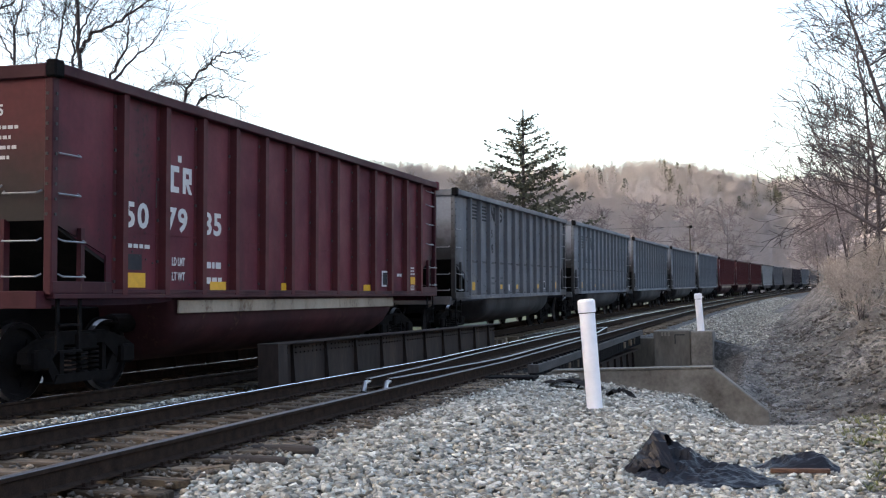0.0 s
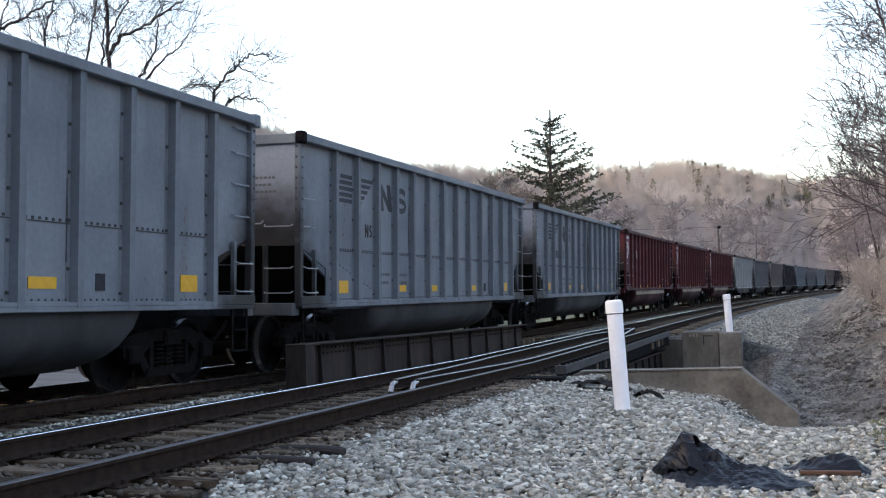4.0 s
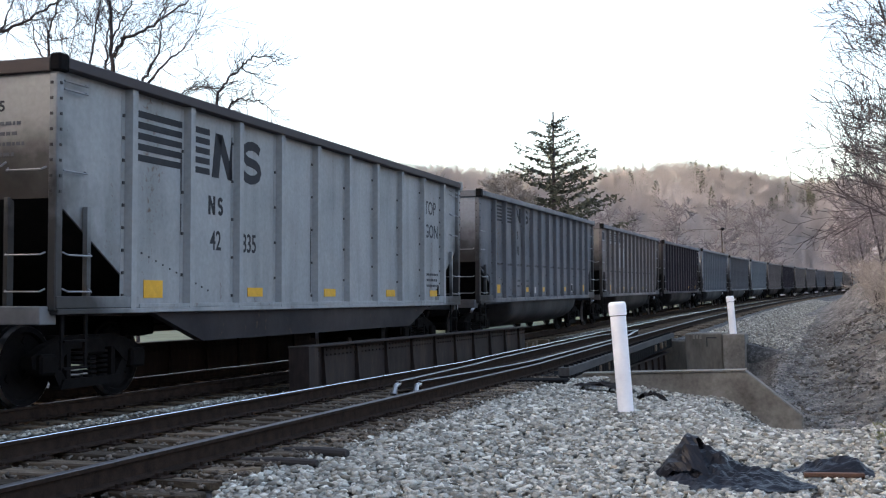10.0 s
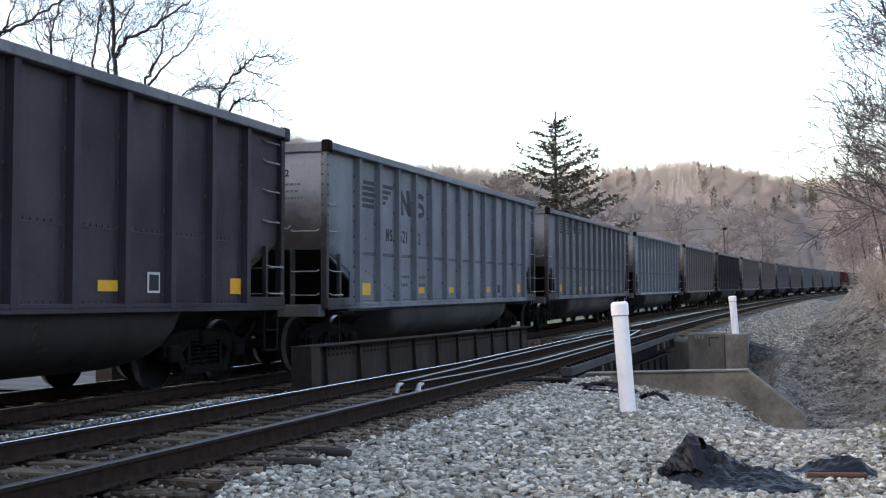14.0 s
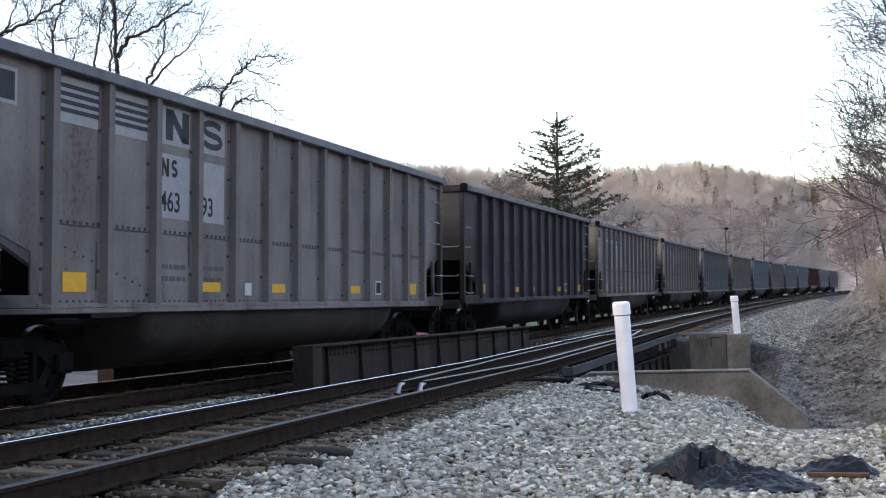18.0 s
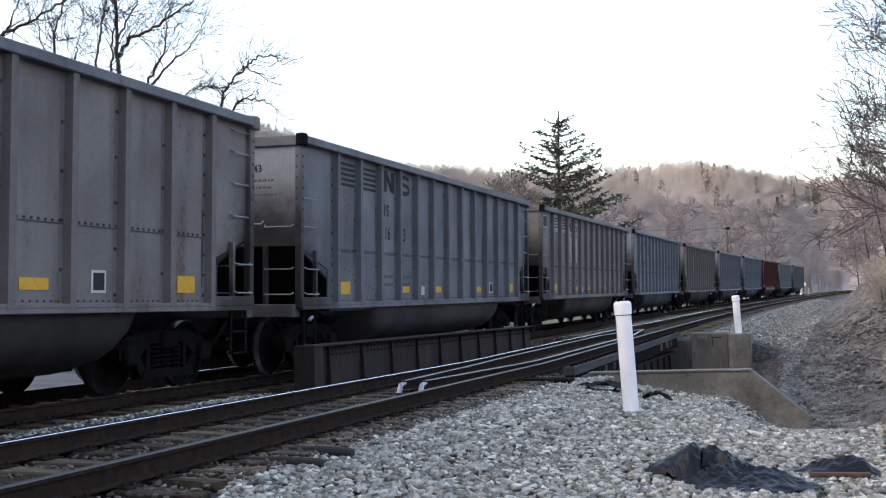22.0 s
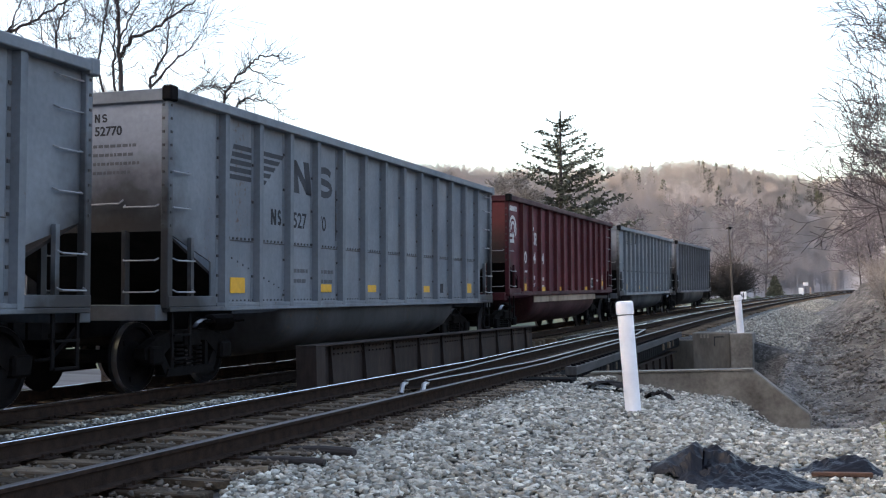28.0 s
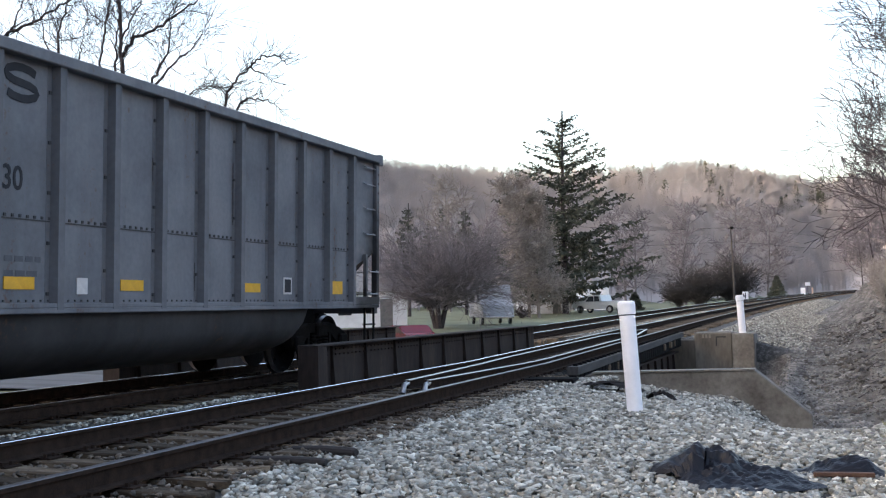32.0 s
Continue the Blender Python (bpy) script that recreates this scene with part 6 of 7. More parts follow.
def conifer(label, at, h, width, seed, gappy=0.5, low=0.06, full=1.0, fat=1.0):
    """An evergreen: whorls of boughs, each with clumps of needles; thin at the top."""
    rnd = random.Random(seed)
    t = thing("conifer", label, "tree", (at[0], at[1], height(*at) - 0.1), group="evergreens")
    bm_tr = [(Vector((0, 0, 0)), Vector((0, 0, h * 0.5)), h * 0.017, h * 0.010), (Vector((0, 0, h * 0.5)), Vector((0.01 * h, 0, h)), h * 0.010, h * 0.0035)]
    boughs, vs, fs = [], [], []
    z = low * h
    while z < h * 0.955:
        k = 1 - z / h
        n = rnd.randint(6, 9)
        for _ in range(n):
            a = rnd.uniform(0, math.tau)
            l = width * (0.04 + 0.96 * k ** 0.72) * rnd.uniform(0.45, 1.05)
            if rnd.random() < gappy * (0.25 + 0.4 * (1 - k)):
                continue
            p = Vector((0, 0, z))
            d = Vector((math.cos(a), math.sin(a), 0.25 - 0.35 * k))
            segs = 5
            for i in range(segs):
                q = p + d * (l / segs)
                boughs.append((p, q, 0.035 * (1 - i / segs) + 0.008, 0.035 * (1 - (i + 1) / segs) + 0.006))
                m = max(1, int(full * (2.5 + 14 * k) * (0.35 + 0.65 * i / segs)))
                for _ in range(m):
                    c = p.lerp(q, rnd.random())
                    e = Vector((rnd.gauss(0, 1), rnd.gauss(0, 1), rnd.gauss(-0.25, 0.5))).normalized() * rnd.uniform(0.3, 0.85) * (0.40 + 0.60 * k)
                    s = e.cross(Vector((rnd.gauss(0, 1), rnd.gauss(0, 1), rnd.gauss(0, 1)))).normalized() * fat * rnd.uniform(0.05, 0.14) * (0.5 + 0.5 * k)
                    o = len(vs)
                    vs += [tuple(c - s * 0.5), tuple(c + s * 0.5), tuple(c + e * 0.7 + s), tuple(c + e), tuple(c + e * 0.7 - s)]
                    fs.append((o, o + 1, o + 2, o + 3, o + 4))
                p = q
                d = (d + Vector((0, 0, 0.07))).normalized()
        z += h * rnd.uniform(0.016, 0.034) / min(1.0, 0.4 + 0.6 * full)
    for nm, me in (("trunk", limbs_mesh("trunk", bm_tr, BARK, 8)), ("bough_frame", limbs_mesh("bough_frame", boughs, BARK, 3)), ("needle_crown", raw_mesh("needle_crown", vs, fs, EVERGREEN))):
        o = new(nm, me)
        o.parent = t
        if nm != "trunk":
            o["kind"] = "stuff"
    return t


conifer("tall dark spruce with sparse drooping boughs in the yard", (-23.8, 107.5), 20.0, 11.0, 3, 0.38, 0.08, 2.6, 1.25)
conifer("small dark evergreen beside the line", (-6.6, 177), 3.6, 1.3, 4, 0.1, 0.02)
conifer("dark evergreen on the hillside", (-56, 166), 17, 4.5, 12, 0.3, 0.06, 0.5, 2.0)
conifer("dark evergreen on the hillside", (-62, 176), 15, 4.2, 13, 0.3, 0.06, 0.5, 2.0)
conifer("dark evergreen at the foot of the hill", (-44, 150), 12, 3.4, 14, 0.3, 0.06, 0.5, 2.0)
conifer("small brown clipped evergreen in the yard", (-19.2, 121), 2.0, 0.6, 15, 0.0, 0.02)
conifer("ivy-green evergreen behind the shrub", polar(-20.4, 120), 12.2, 3.0, 18, 0.0, 0.3, 0.6, 2.0)
conifer("ivy-green evergreen behind the shrub", polar(-17.5, 122), 11.8, 3.0, 19, 0.0, 0.3, 0.6, 2.0)
rc = random.Random(8)
for i in range(26):
    az = rc.uniform(-24, 1)
    d = table(TOP, az) + rc.uniform(-25, 5)
    conifer("small dark pine along the ridge", polar(az, d), rc.uniform(6, 10), rc.uniform(2.4, 3.8), 300 + i, 0.2, 0.12, 0.16, 4.5)


for i in range(34):
    az = rc.uniform(-10, 2)
    foot, top = table(FOOT, az), table(TOP, az)
    conifer("dark pine among the bare woods", polar(az, foot + (top - foot) * rc.uniform(0.55, 0.97)), rc.uniform(6, 11), rc.uniform(2.2, 3.6), 400 + i, 0.2, 0.10, 0.16, 4.5)


# ---- the yard ----
def wheel(parent, x, y, r, w=0.2):
    wh = new("wheel")
    wh.parent, wh.location = parent, (x, y, r)
    bm = bmesh.new()
    lathe(bm, [(-w / 2, r * 0.72), (-w / 2 + 0.02, r * 0.96), (-w / 4, r), (w / 4, r), (w / 2 - 0.02, r * 0.96), (w / 2, r * 0.72)], "x", 18)
    part("tyre", bm, RUBBER, wh)
    bm = bmesh.new()
    lathe(bm, [(-w / 2 - 0.012, r * 0.5), (-w / 2 + 0.01, r * 0.7), (w / 2 - 0.01, r * 0.7), (w / 2 + 0.012, r * 0.5)], "x", 14)
    part("rim", bm, CHROME, wh)


def vehicle(name, label, at, turn, paintm, L, W, profile, glass, wheels, r):
    """A road vehicle: a side profile drawn out to its width, with panes, wheels and lights."""
    v = thing(name, label, "vehicle", (at[0], at[1], height(*at)), turn)
    bm = bmesh.new()
    prism(bm, profile, "x", -W / 2, W / 2)
    bmesh.ops.bevel(bm, geom=[e for e in bm.edges if e.calc_length() > 0.2], offset=0.05, segments=2, affect="EDGES")
    part("body", bm, paintm, v)
    for g in glass:
        for sx in (-1, 1):
            bm = bmesh.new()
            prism(bm, g, "x", *sorted((sx * (W / 2 + 0.004), sx * (W / 2 + 0.012))))
            part("window", bm, GLASSY, v)
    for y in wheels:
        for sx in (-1, 1):
            wheel(v, sx * (W / 2 - 0.105), y, r)
    for sy, m in ((-1, CHROME), (1, CHROME)):
        bm = bmesh.new()
        y = sy * L / 2
        box(bm, -W / 2 + 0.05, W / 2 - 0.05, y - 0.06, y + 0.06, 0.42, 0.58, 0.03)
        part("bumper", bm, m, v)
        for sx in (-1, 1):
            bm = bmesh.new()
            box(bm, sx * W * 0.36 - 0.12, sx * W * 0.36 + 0.12, y - 0.03, y + 0.03, 0.70, 0.86, 0.02)
            part("headlight" if sy < 0 else "tail_light", bm, SIDING if sy < 0 else CARRED, v)
    return v


vehicle("pickup_truck", "silver pickup truck parked on the drive", (-20.6, 108.5), 246, SILVER, 5.4, 1.9,
        [(-2.7, 0.42), (-2.2, 0.42), (-2.12, 0.72), (-1.75, 0.84), (-1.38, 0.72), (-1.3, 0.40), (1.25, 0.40), (1.33, 0.72), (1.7, 0.84), (2.07, 0.72), (2.15, 0.42), (2.7, 0.45), (2.7, 1.12), (0.75, 1.12), (0.6, 1.74), (-0.60, 1.76), (-1.15, 1.16), (-2.6, 1.04)], [[(-1.0, 1.12), (-0.62, 1.62), (-0.1, 1.62), (-0.1, 1.12)], [(0.0, 1.12), (0.0, 1.62), (0.5, 1.60), (0.6, 1.12)]], (-1.75, 1.7), 0.37)
vehicle("red_car", "low red car parked by the house", (-21.6, 58.2), 40, CARRED, 4.4, 1.75,
        [(-2.2, 0.35), (2.2, 0.35), (2.2, 0.9), (1.7, 1.0), (1.0, 1.38), (-0.5, 1.38), (-1.1, 0.98), (-2.1, 0.85)], [[(-0.95, 1.0), (-0.5, 1.30), (0.1, 1.32), (0.1, 1.0)], [(0.2, 1.0), (0.2, 1.32), (0.95, 1.30), (1.4, 1.0)]], (-1.35, 1.35), 0.31)
vehicle("camper_van", "white camper van with gray trim parked in the yard", (-22.9, 78.5), 26, CAMPER, 6.4, 2.2,
        [(-3.2, 0.5), (3.2, 0.5), (3.2, 2.75), (-1.9, 2.8), (-2.1, 1.75), (-3.0, 1.35)], [[(-1.7, 1.6), (-1.7, 2.3), (-0.6, 2.3), (-0.6, 1.6)], [(0.6, 1.6), (0.6, 2.2), (1.9, 2.2), (1.9, 1.6)]], (-2.1, 1.9), 0.38)


def house(label, at, turn, L, W, h, roof, doors):
    hs = thing("house", label, "house", (at[0], at[1], height(*at) - 0.05), turn)
    for nm, q in (("wall", (-L / 2, L / 2, -W / 2, -W / 2 + 0.15)), ("wall", (-L / 2, L / 2, W / 2 - 0.15, W / 2)), ("wall", (-L / 2, -L / 2 + 0.15, -W / 2 + 0.15, W / 2 - 0.15)), ("wall", (L / 2 - 0.15, L / 2, -W / 2 + 0.15, W / 2 - 0.15))):
        bm = bmesh.new()
        box(bm, *q, 0, h)
        part(nm, bm, SIDING, hs)
    bm = bmesh.new()
    prism(bm, [(-W / 2 - 0.35, h - 0.05), (W / 2 + 0.35, h - 0.05), (0, h + roof)], "x", -L / 2 - 0.3, L / 2 + 0.3)
    part("roof", bm, ROOFING, hs)
    n = max(2, int(L / 2.6))
    for i in range(n):
        x = -L / 2 + L * (i + 0.5) / n
        bm = bmesh.new()
        if i == doors:
            box(bm, x - 0.45, x + 0.45, -W / 2 - 0.04, -W / 2 - 0.003, 0.05, 2.1)
            part("door", bm, ROOFING, hs)
            continue
        box(bm, x - 0.5, x + 0.5, -W / 2 - 0.03, -W / 2 - 0.003, 0.95, 2.05)
        w = part("window", bm, GLASSY, hs)
        bm = bmesh.new()
        for q in ((x - 0.56, x - 0.48, 0.9, 2.1), (x + 0.48, x + 0.56, 0.9, 2.1), (x - 0.48, x + 0.48, 2.03, 2.1), (x - 0.48, x + 0.48, 0.9, 0.97)):
            box(bm, q[0], q[1], -W / 2 - 0.06, -W / 2 - 0.002, q[2], q[3])
        part("frame", bm, SIDING, w)
    return hs


house("white single-storey house behind the shrub", (-34.1, 78.0), 22, 9, 7, 2.7, 1.6, 2)
house("white house behind the spruce", (-29.0, 134), 12, 9, 6, 3.2, 1.8, 1)
house("low white outbuilding in the yard", (-27.2, 112), 20, 5, 4, 2.3, 1.0, 1)


def utility_pole(x, y, h):
    u = thing("utility_pole", "dark wooden utility pole with a small lamp", "utility pole", (x, y, height(x, y) - 0.1))
    bm = bmesh.new()
    tube(bm, [(0, 0, 0), (-0.06, 0, h * 0.5), (-0.14, 0, h)], [0.11, 0.09, 0.07], 10)
    part("pole", bm, POLEWOOD, u)
    bm = bmesh.new()
    box(bm, -0.45, 0.18, -0.06, 0.06, h - 0.22, h - 0.08, 0.02)
    part("bracket", bm, POLEWOOD, u)
    bm = bmesh.new()
    lathe(bm, [(h - 0.3, 0.05), (h - 0.22, 0.16), (h - 0.05, 0.2), (h + 0.02, 0.08)], "z", 12)
    part("lamp_head", bm, TRUCKM, u)
    # two wires that run on along the line
    for zz in (h - 0.1, h - 1.6):
        bm = bmesh.new()
        tube(bm, [(0, 0, zz), (-8, -12, zz - 0.7), (-18, -26, zz - 0.2)], 0.012, 4)
        tube(bm, [(0, 0, zz), (12, 22, zz - 0.6), (26, 50, zz + 0.6)], 0.012, 4)
        part("wire", bm, BLACK, u)


utility_pole(-9.0, 123.7, 8.2)


def line_signs():
    def board(name, label, x, y, z0, w, h, mat, up=0.0, post=True):
        s = thing(name, label, "railway sign", (x, y, height(x, y)))
        if post:
            bm = bmesh.new()
            box(bm, -0.03, 0.03, -0.03, 0.03, -0.1, z0 + h * 0.6)
            part("post", bm, TRUCKM, s)
        bm = bmesh.new()
        box(bm, -w / 2, w / 2, -0.06, -0.035, z0, z0 + h, 0.008)
        part("board", bm, mat, s)
        return s
    s = board("lineside_sign", "small white lineside sign with a black figure", -7.9, 124.3, 0.25, 0.62, 0.8, PVC)
    bm = bmesh.new()
    for q in ((-0.05, 0.05, 0.32, 0.95), (-0.22, 0.05, 0.52, 0.62), (-0.22, -0.12, 0.52, 0.85)):
        box(bm, q[0], q[1], -0.068, -0.0605, q[2], q[3])
    part("figure", bm, BLACK_MARK, s)
    board("equipment_cabinet", "white equipment cabinet beside the far line", -2.9, 178.2, 0.0, 0.70, 1.2, SIDING, post=False)
    board("lineside_sign", "white rectangular sign on a post", -2.2, 178.6, 1.5, 0.75, 0.5, SIDING)
    board("marker_stake", "short pale orange-topped stake", -1.55, 178.5, 0.1, 0.25, 1.1, plain("faded_orange", (0.55, 0.38, 0.3), 0.7), post=False)


line_signs()


def far_road():
    """A pale gravel road across the yard behind the tracks."""
    bm = bmesh.new()
    pts = [(-60 + 4 * i, 21 + 0.25 * i) for i in range(12)]
    for (x0, y0), (x1, y1) in zip(pts, pts[1:]):
        v = [bm.verts.new((x, y, height(x, y) + 0.05)) for x, y in ((x0, y0 - 3.0), (x1, y1 - 3.0), (x1, y1 + 3.0), (x0, y0 + 3.0))]
        bm.faces.new(v)
    r = new("road", mesh_of("road", bm, ROADM))
    tagged(r, "pale gravel road across the yard", "road", kind="structure")
    bm = bmesh.new()
    pts = [(-32 + 2.2 * i, 112 + 2.4 * i) for i in range(9)]
    for (x0, y0), (x1, y1) in zip(pts, pts[1:]):
        v = [bm.verts.new((x, y, height(x, y) + 0.06)) for x, y in ((x0, y0 - 1.6), (x1, y1 - 1.6), (x1, y1 + 1.6), (x0, y0 + 1.6))]
        bm.faces.new(v)
    r = new("road", mesh_of("road", bm, ROADM))
    tagged(r, "pale gravel drive through the yard", "road", kind="structure")


far_road()


# ---- stones, leaves, grass ----
def scatter(name, label, cat, mat, spots, shapes):
    """Many small pieces joined: spots are (x, y, z, size, turn, tilt)."""
    V, F, o = [], [], 0
    for x, y, z, s, a, b in spots:
        va, fa = shapes[int(a * 977) % len(shapes)]
        c, d, e, f = math.cos(a), math.sin(a), math.cos(b), math.sin(b)
        R = np.array([[c, -d * e, d * f], [d, c * e, -c * f], [0, f, e]])
        V.append(va @ R.T * s + np.array([x, y, z]))
        F.append(fa + o)
        o += len(va)
    v, f = np.concatenate(V), np.concatenate(F)
    k = f.shape[1]
    me = bpy.data.meshes.new(name)
    me.vertices.add(len(v))
    me.vertices.foreach_set("co", v.ravel())
    me.loops.add(f.size)
    me.loops.foreach_set("vertex_index", f.ravel().astype(np.int32))
    me.polygons.add(len(f))
    me.polygons.foreach_set("loop_start", np.arange(0, f.size, k, dtype=np.int32))
    me.materials.append(mat)
    me.update(calc_edges=True)
    return tagged(new(name, me), label, cat, kind="stuff")


def stone_shapes(seed, count=8):
    rnd = random.Random(seed)
    out = []
    for _ in range(count):
        bm = bmesh.new()
        for _ in range(9):
            d = Vector((rnd.gauss(0, 1), rnd.gauss(0, 1), rnd.gauss(0, 0.8))).normalized()
            bm.verts.new((d.x * rnd.uniform(0.7, 1.25), d.y * rnd.uniform(0.5, 1.0), d.z * rnd.uniform(0.4, 0.85)))
        bmesh.ops.convex_hull(bm, input=bm.verts)
        for v in [v for v in bm.verts if not v.link_faces]:
            bm.verts.remove(v)
        bmesh.ops.triangulate(bm, faces=bm.faces)
        bm.verts.index_update()
        out.append((np.array([v.co for v in bm.verts]), np.array([[v.index for v in f.verts] for f in bm.faces])))
        bm.free()
    return out


def ballast():
    rnd = random.Random(21)
    shapes = stone_shapes(4)
    clean, grimy, oily = [], [], []

    def put(x, y, s, lst, sink=0.12):
        z, kind = land(x, y)
        lst.append((x, y, z + s * (1 - sink) * 0.5, s, rnd.uniform(0, math.tau), rnd.uniform(-0.7, 0.7)))
    # shoulder and the plain in front of the camera; thinner with distance
    for y0, y1, n in ((5.5, 8, 7600), (8, 11, 9600), (11, 15, 11500), (15, 20, 9000)):
        for _ in range(n):
            y = rnd.uniform(y0, y1)
            x = rnd.uniform(max(-4.5, -0.50 * y - 0.5), min(1.9, 0.075 * y + 0.9))
            if land(x, y)[1] == 0 or rnd.random() < 0.25:
                put(x, y, rnd.uniform(0.024, 0.053) * (1.0 if y < 11 else 1.12), clean)
    for _ in range(4500):
        put(rnd.uniform(-4.3, 1.1), rnd.uniform(-1.5, 5.5), rnd.uniform(0.020, 0.046), clean)
    # beyond the bridge
    for k in range(11000):
        y = rnd.uniform(36, 75) if k < 7000 else rnd.uniform(70, 125)
        x = line(y)[0] + rnd.uniform(-3.6, -0.6 if y < 75 else -1.4)
        put(x, y, rnd.uniform(0.03, 0.06) * (1.0 if y < 75 else 1.3), clean)
    # crest of clean stones between the tracks
    for _ in range(7500):
        y = rnd.uniform(6, 34) if rnd.random() < 0.75 else rnd.uniform(34, 70)
        x = line(y)[0] + rnd.uniform(-8.0, -6.78)
        if 15.0 < y < 35.2:
            continue
        z = land(x, y)[0]
        clean.append((x, y, z + 0.012, rnd.uniform(0.02, 0.04), rnd.uniform(0, math.tau), rnd.uniform(-0.7, 0.7)))
    # grimy stones in the cribs between the ties
    for _ in range(20000):
        y = 4 + 16 * rnd.random() ** 0.8
        x = rnd.uniform(-7.0, -4.15) if rnd.random() < 0.75 else rnd.uniform(-11, -8.0)
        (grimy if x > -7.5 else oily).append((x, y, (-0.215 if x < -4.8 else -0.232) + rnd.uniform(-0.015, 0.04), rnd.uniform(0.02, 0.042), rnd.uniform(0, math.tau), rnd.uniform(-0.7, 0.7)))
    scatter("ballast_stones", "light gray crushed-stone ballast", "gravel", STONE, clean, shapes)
    scatter("oily_stones", "oily ballast darkened with the shade under the train", "gravel", OILSTONE, oily, shapes)
    scatter("track_stones", "brown grimy ballast between the ties", "gravel", TRACKSTONE, grimy, shapes)


ballast()


def litter():
    rnd = random.Random(33)
    leaf = [(np.array([(-0.5, 0, 0), (0, -0.32, 0.06), (0.55, 0, 0.02), (0, 0.32, 0.10)]), np.array([[0, 1, 2, 3]]))]
    spots = []
    for _ in range(13000):
        y = rnd.uniform(12, 70) if rnd.random() < 0.8 else rnd.uniform(6, 16)
        x = line(y)[0] + rnd.uniform(-0.9, 6.0)
        z, kind = land(x, y)
        if kind in (1, 2, 4):
            spots.append((x, y, z + 0.012, rnd.uniform(0.05, 0.11), rnd.uniform(0, math.tau), rnd.uniform(-0.5, 0.5)))
    scatter("dead_leaves", "brown dead leaves on the bank", "leaf litter", LEAF, spots, leaf)
    blade = []
    for k in range(5):
        r2 = random.Random(k)
        vs, fs = [], []
        for i in range(7):
            a, l = r2.uniform(0, math.tau), r2.uniform(0.6, 1.0)
            c, s = math.cos(a), math.sin(a)
            o = len(vs)
            w = 0.035
            vs += [(-s * w, c * w, 0), (s * w, -c * w, 0), (c * 0.25 * l + s * w * 0.7, s * 0.25 * l - c * w * 0.7, 0.6 * l), (c * 0.55 * l, s * 0.55 * l, 0.9 * l)]
            fs.append((o, o + 1, o + 2, o + 3))
        blade.append((np.array(vs), np.array(fs)))
    spots = []
    for _ in range(3800):
        y = rnd.uniform(6.5, 17)
        x = rnd.uniform(0.2, 3.0) + 0.03 * y
        z, kind = land(x, y)
        if kind == 1 or rnd.random() < 0.06:
            spots.append((x, y, z - 0.005, rnd.uniform(0.04, 0.12), rnd.uniform(0, math.tau), rnd.uniform(-0.25, 0.25)))
    scatter("grass_tufts", "sparse short grass coming through the stones", "grass", BLADE, spots, blade)
    # fallen sticks on the bank and slope
    st = []
    for i in range(320):
        y = rnd.uniform(9, 60)
        x = line(y)[0] + (rnd.uniform(-1.6, 4.5) if i < 120 else rnd.uniform(0.2, 4.0))
        z = land(x, y)[0]
        a, l = rnd.uniform(0, math.tau), rnd.uniform(0.15, 0.7)
        d = Vector((math.cos(a), math.sin(a), 0)) * l
        p = Vector((x, y, z + 0.02))
        q = p + d
        q.z = land(q.x, q.y)[0] + 0.04
        st.append((p, q, 0.014, 0.006))
    rocks = []
    for _ in range(30000):
        y = rnd.uniform(15, 60) if rnd.random() < 0.8 else rnd.uniform(9, 16)
        x = line(y)[0] + rnd.uniform(-1.2, 4.5)
        z, kind = land(x, y)
        if kind == 2 or (kind == 4 and rnd.random() < 0.45):
            sz = rnd.uniform(0.018, 0.055) * (2.0 if rnd.random() < 0.06 else 1.0)
            rocks.append((x, y, z + sz * 0.25, sz, rnd.uniform(0, math.tau), rnd.uniform(-0.6, 0.6)))
    clods = []
    for _ in range(3600):
        y = rnd.uniform(14, 48)
        x = line(y)[0] + rnd.uniform(-0.6, 4.0)
        z, kind = land(x, y)
        if kind in (2, 4) and noise.noise(Vector((x * 0.9, y * 0.6, 21.0))) > 0.02:
            sz = rnd.uniform(0.04, 0.13)
            clods.append((x, y, z + sz * 0.1, sz, rnd.uniform(0, math.tau), rnd.uniform(-0.6, 0.6)))
    scatter("earth_clods", "dark clods of earth on the bank", "earth", EARTH, clods, stone_shapes(15))
    scatter("bank_stones", "gray-brown stones scattered on the bank", "stones", ROCK, rocks, stone_shapes(14))
    tagged(new("fallen_sticks", limbs_mesh("fallen_sticks", st, BARK, 4)), "dark fallen sticks on the slope", "sticks", kind="stuff")


litter()


TARRED = simple("tarred_timber", [(0.3, (0.012, 0.010, 0.010)), (0.7, (0.040, 0.034, 0.032))], 6, 0.85, 0, 0.4, 0.01, stretch=(0.3, 2, 2))


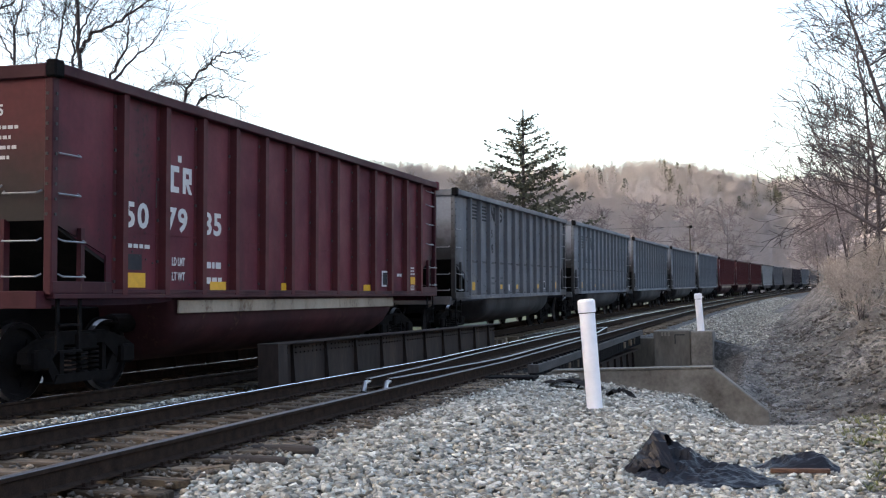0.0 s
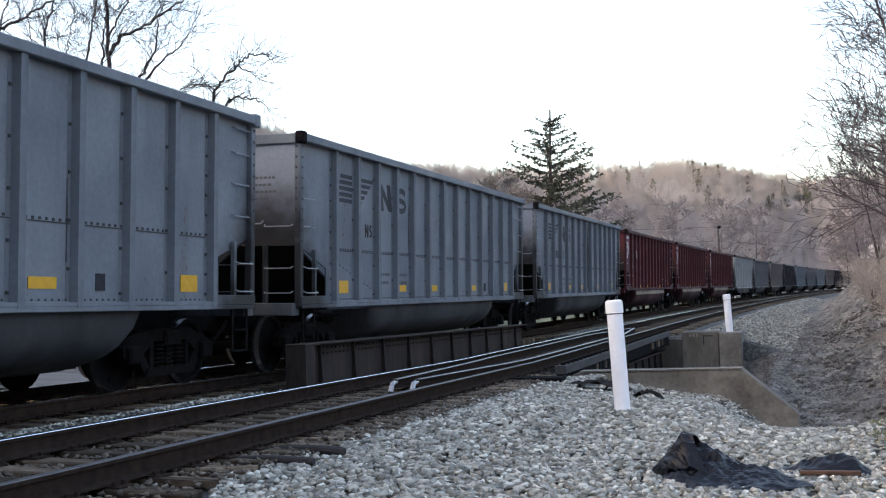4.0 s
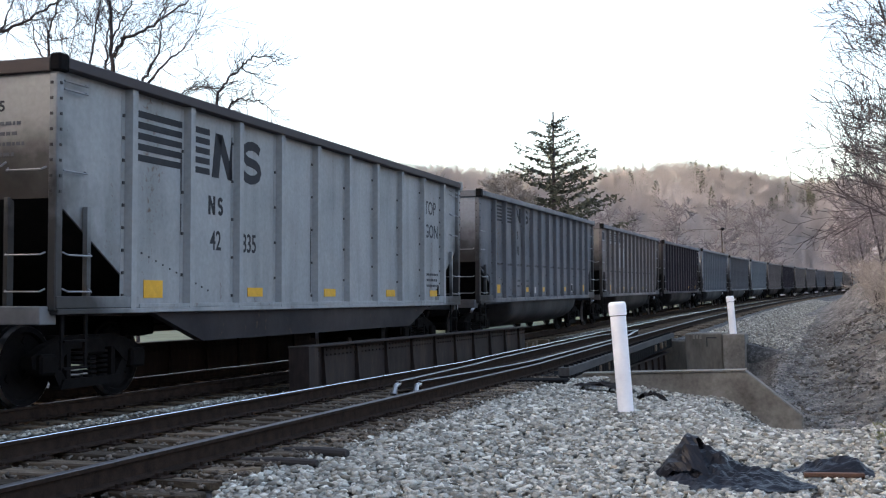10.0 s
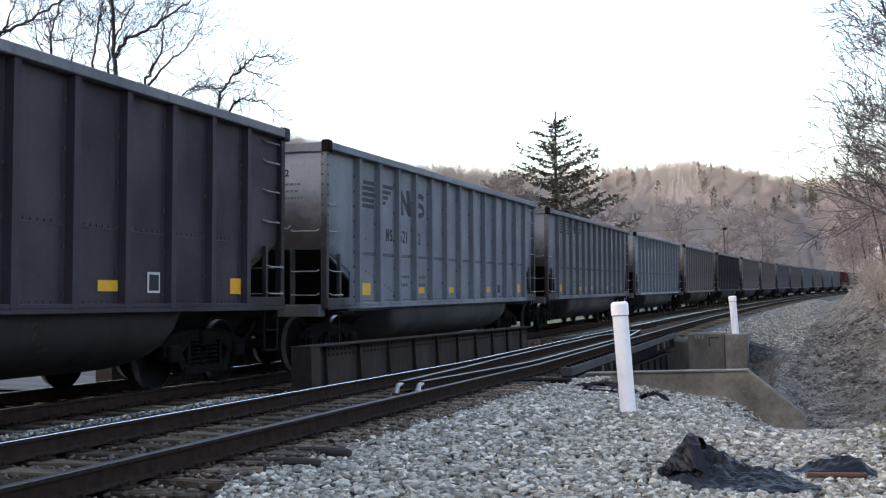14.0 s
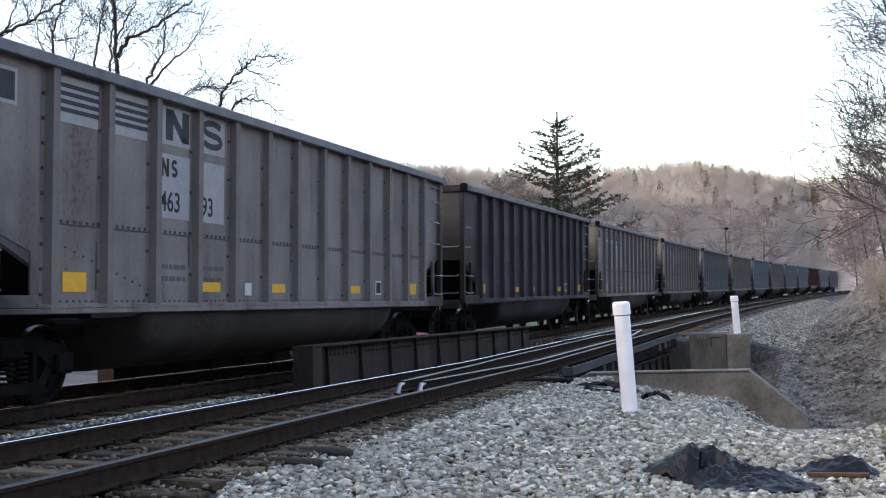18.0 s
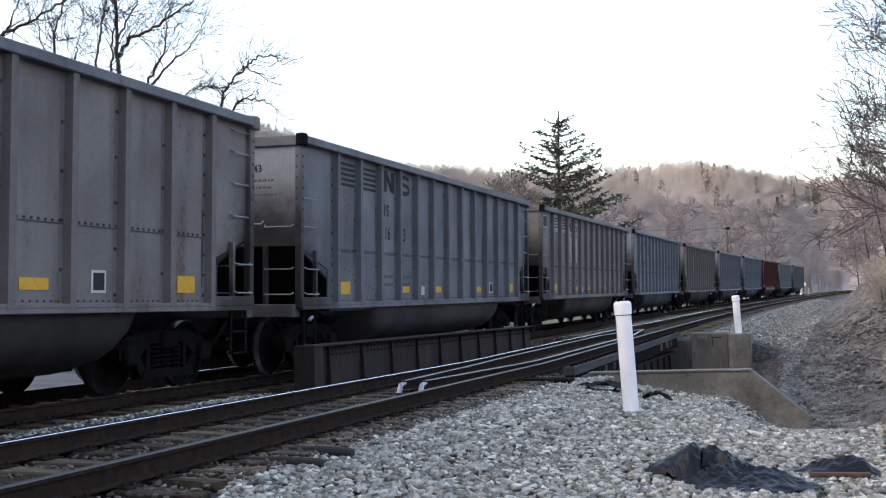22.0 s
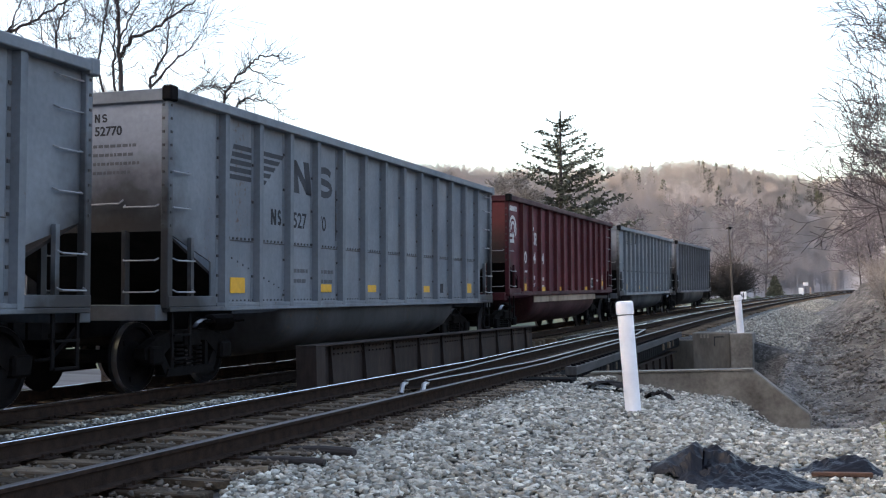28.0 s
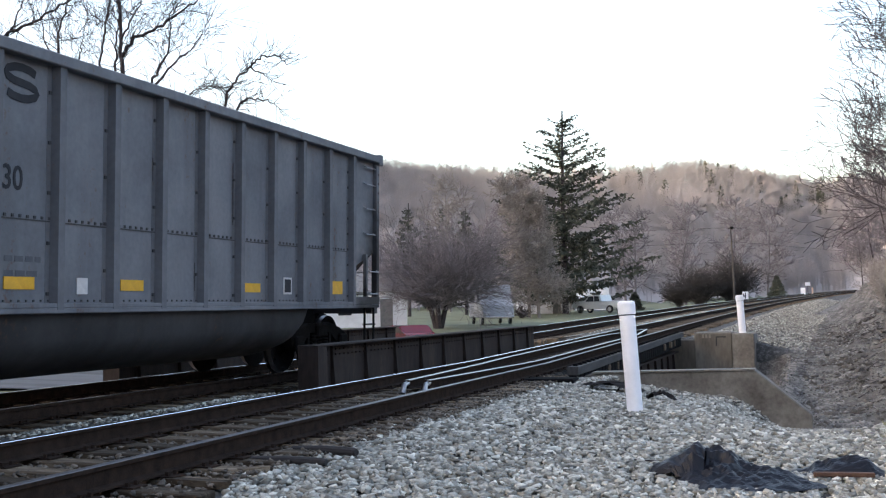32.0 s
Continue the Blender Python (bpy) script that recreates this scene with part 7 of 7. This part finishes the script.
def odds():
    """Loose timber and rags by the track."""
    for x, y, l, w, a, lab in ((-4.24, 9.15, 0.74, 0.085, -16, "dark rounded timber stub lying across the tie ends"), (-4.30, 8.48, 0.84, 0.075, -8, "dark rounded timber stub lying across the tie ends"),
                               (-4.30, 7.98, 0.26, 0.10, 60, "pale splintered tie chip on the ballast"), (-4.42, 7.32, 0.62, 0.10, -9, "brown splintered tie chip on the ballast")):
        t = thing("timber_scrap", lab, "timber scrap", (x, y, -0.235), a)
        bm = bmesh.new()
        if w < 0.09:
            tube(bm, [(-l / 2, 0, 0.02), (0.0, 0.01, 0.035), (l * 0.46, 0, 0.035), (l / 2, 0, 0.035)], [w * 0.42, w * 0.5, w * 0.5, w * 0.36], 10)
        else:
            prism(bm, [(-l / 2, -w / 2), (l * 0.4, -w / 2), (l / 2, -w * 0.2), (l * 0.38, w * 0.1), (l * 0.45, w / 2), (-l / 2, w * 0.4)], "z", 0, 0.05)
        part("board", bm, TARRED if w < 0.09 else TIE, t)
    for x, y, s, k in ((-3.30, 17.6, 0.60, 1), (-3.0, 17.9, 0.22, 2), (-2.35, 16.9, 0.26, 3)):
        t = thing("dark_rag", "dark crumpled scrap by the wing wall", "rag", (x, y, height(x, y)))
        bm = bmesh.new()
        g = [[bm.verts.new(((i / 10 - 0.5) * 2 * s, (j / 8 - 0.5) * s * 0.9, max(0, 0.15 * (1 - abs(i / 5 - 1) ** 2) + 0.09 * noise.noise(Vector((i * 0.6, j * 0.6, k * 3.0)))))) for j in range(9)] for i in range(11)]
        for i in range(10):
            for j in range(8):
                bm.faces.new((g[i][j], g[i + 1][j], g[i + 1][j + 1], g[i][j + 1]))
        part("cloth", bm, SOOT, t)
    t = thing("rusty_bar", "rusty flat iron bar beside the plastic sheeting", "iron bar", (-0.13, 9.50, -0.375), 4)
    bm = bmesh.new()
    box(bm, 0.0, 0.46, -0.03, 0.03, 0.0, 0.035, 0.005)
    part("bar", bm, RUSTY, t)


odds()


def woods():
    """Bare woods on the hillsides: many small trees joined in one."""
    rnd = random.Random(9)
    kinds = []
    for k in range(6):
        out = []
        r2 = random.Random(40 + k)
        h = 1.0
        p, d = Vector((0, 0, 0)), Vector((0, 0, 1))
        out.append((p, Vector((0.02, 0, 0.55)), 0.013, 0.009))
        out.append((Vector((0.02, 0, 0.55)), Vector((0.0, 0.02, 0.95)), 0.011, 0.003))
        for i in range(24):
            z = r2.uniform(0.25, 0.92)
            w = r2.uniform(0, math.tau)
            l = r2.uniform(0.14, 0.34) * (1.1 - z * 0.6)
            e = Vector((math.cos(w), math.sin(w), r2.uniform(0.5, 1.4))).normalized()
            a = Vector((0.02, 0, z))
            out.append((a, a + e * l, 0.0055, 0.0022))
            for _ in range(1):
                f = (e + Vector((r2.uniform(-0.8, 0.8), r2.uniform(-0.8, 0.8), r2.uniform(-0.2, 0.6)))).normalized()
                out.append((a + e * l * 0.55, a + e * l * 0.55 + f * l * 0.6, 0.0042, 0.002))
        vv, ff = [], []
        for a, b, ra, rb_ in out:
            side = (b - a).cross(Vector((r2.gauss(0, 1), r2.gauss(0, 1), r2.gauss(0, 1)))).normalized()
            o2 = len(vv)
            vv += [a - side * ra, a + side * ra, b + side * rb_, b - side * rb_]
            ff.append((o2, o2 + 1, o2 + 2, o2 + 3))
        va, fa = np.array([tuple(v) for v in vv]), np.array(ff)
        kinds.append((va, fa))
    V, F, o = [], [], 0
    n = 0
    tries = 0
    while n < 8600 and tries < 90000:
        tries += 1
        az = rnd.uniform(-50, 9)
        foot, top = table(FOOT, az), table(TOP, az)
        d = foot - 6 + (top + 25 - foot) * rnd.random() ** 0.85
        x, y = polar(az, d)
        if abs(x - line(min(y, 600))[0] + 7) < 14 and y < 620:
            continue
        va, fa = kinds[rnd.randrange(6)]
        hh = rnd.uniform(6, 11.5)
        w = rnd.uniform(0, math.tau)
        c, s = math.cos(w), math.sin(w)
        v = va * hh
        wide = rnd.uniform(1.3, 2.3)
        v = np.stack([(v[:, 0] * c - v[:, 1] * s) * wide + x, (v[:, 0] * s + v[:, 1] * c) * wide + y, v[:, 2] + height(x, y) - 0.3], 1)
        V.append(v)
        F.append(fa + o)
        o += len(v)
        n += 1
    v, f = np.concatenate(V), np.concatenate(F)
    me = bpy.data.meshes.new("bare_woods")
    me.vertices.add(len(v))
    me.vertices.foreach_set("co", v.ravel())
    me.loops.add(f.size)
    me.loops.foreach_set("vertex_index", f.ravel().astype(np.int32))
    me.polygons.add(len(f))
    me.polygons.foreach_set("loop_start", np.arange(0, f.size, 4, dtype=np.int32))
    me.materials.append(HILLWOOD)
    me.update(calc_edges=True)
    tagged(new("bare_woods", me), "bare winter woods covering the hillsides, paled with distance haze", "woods", kind="stuff")


woods()

motions()
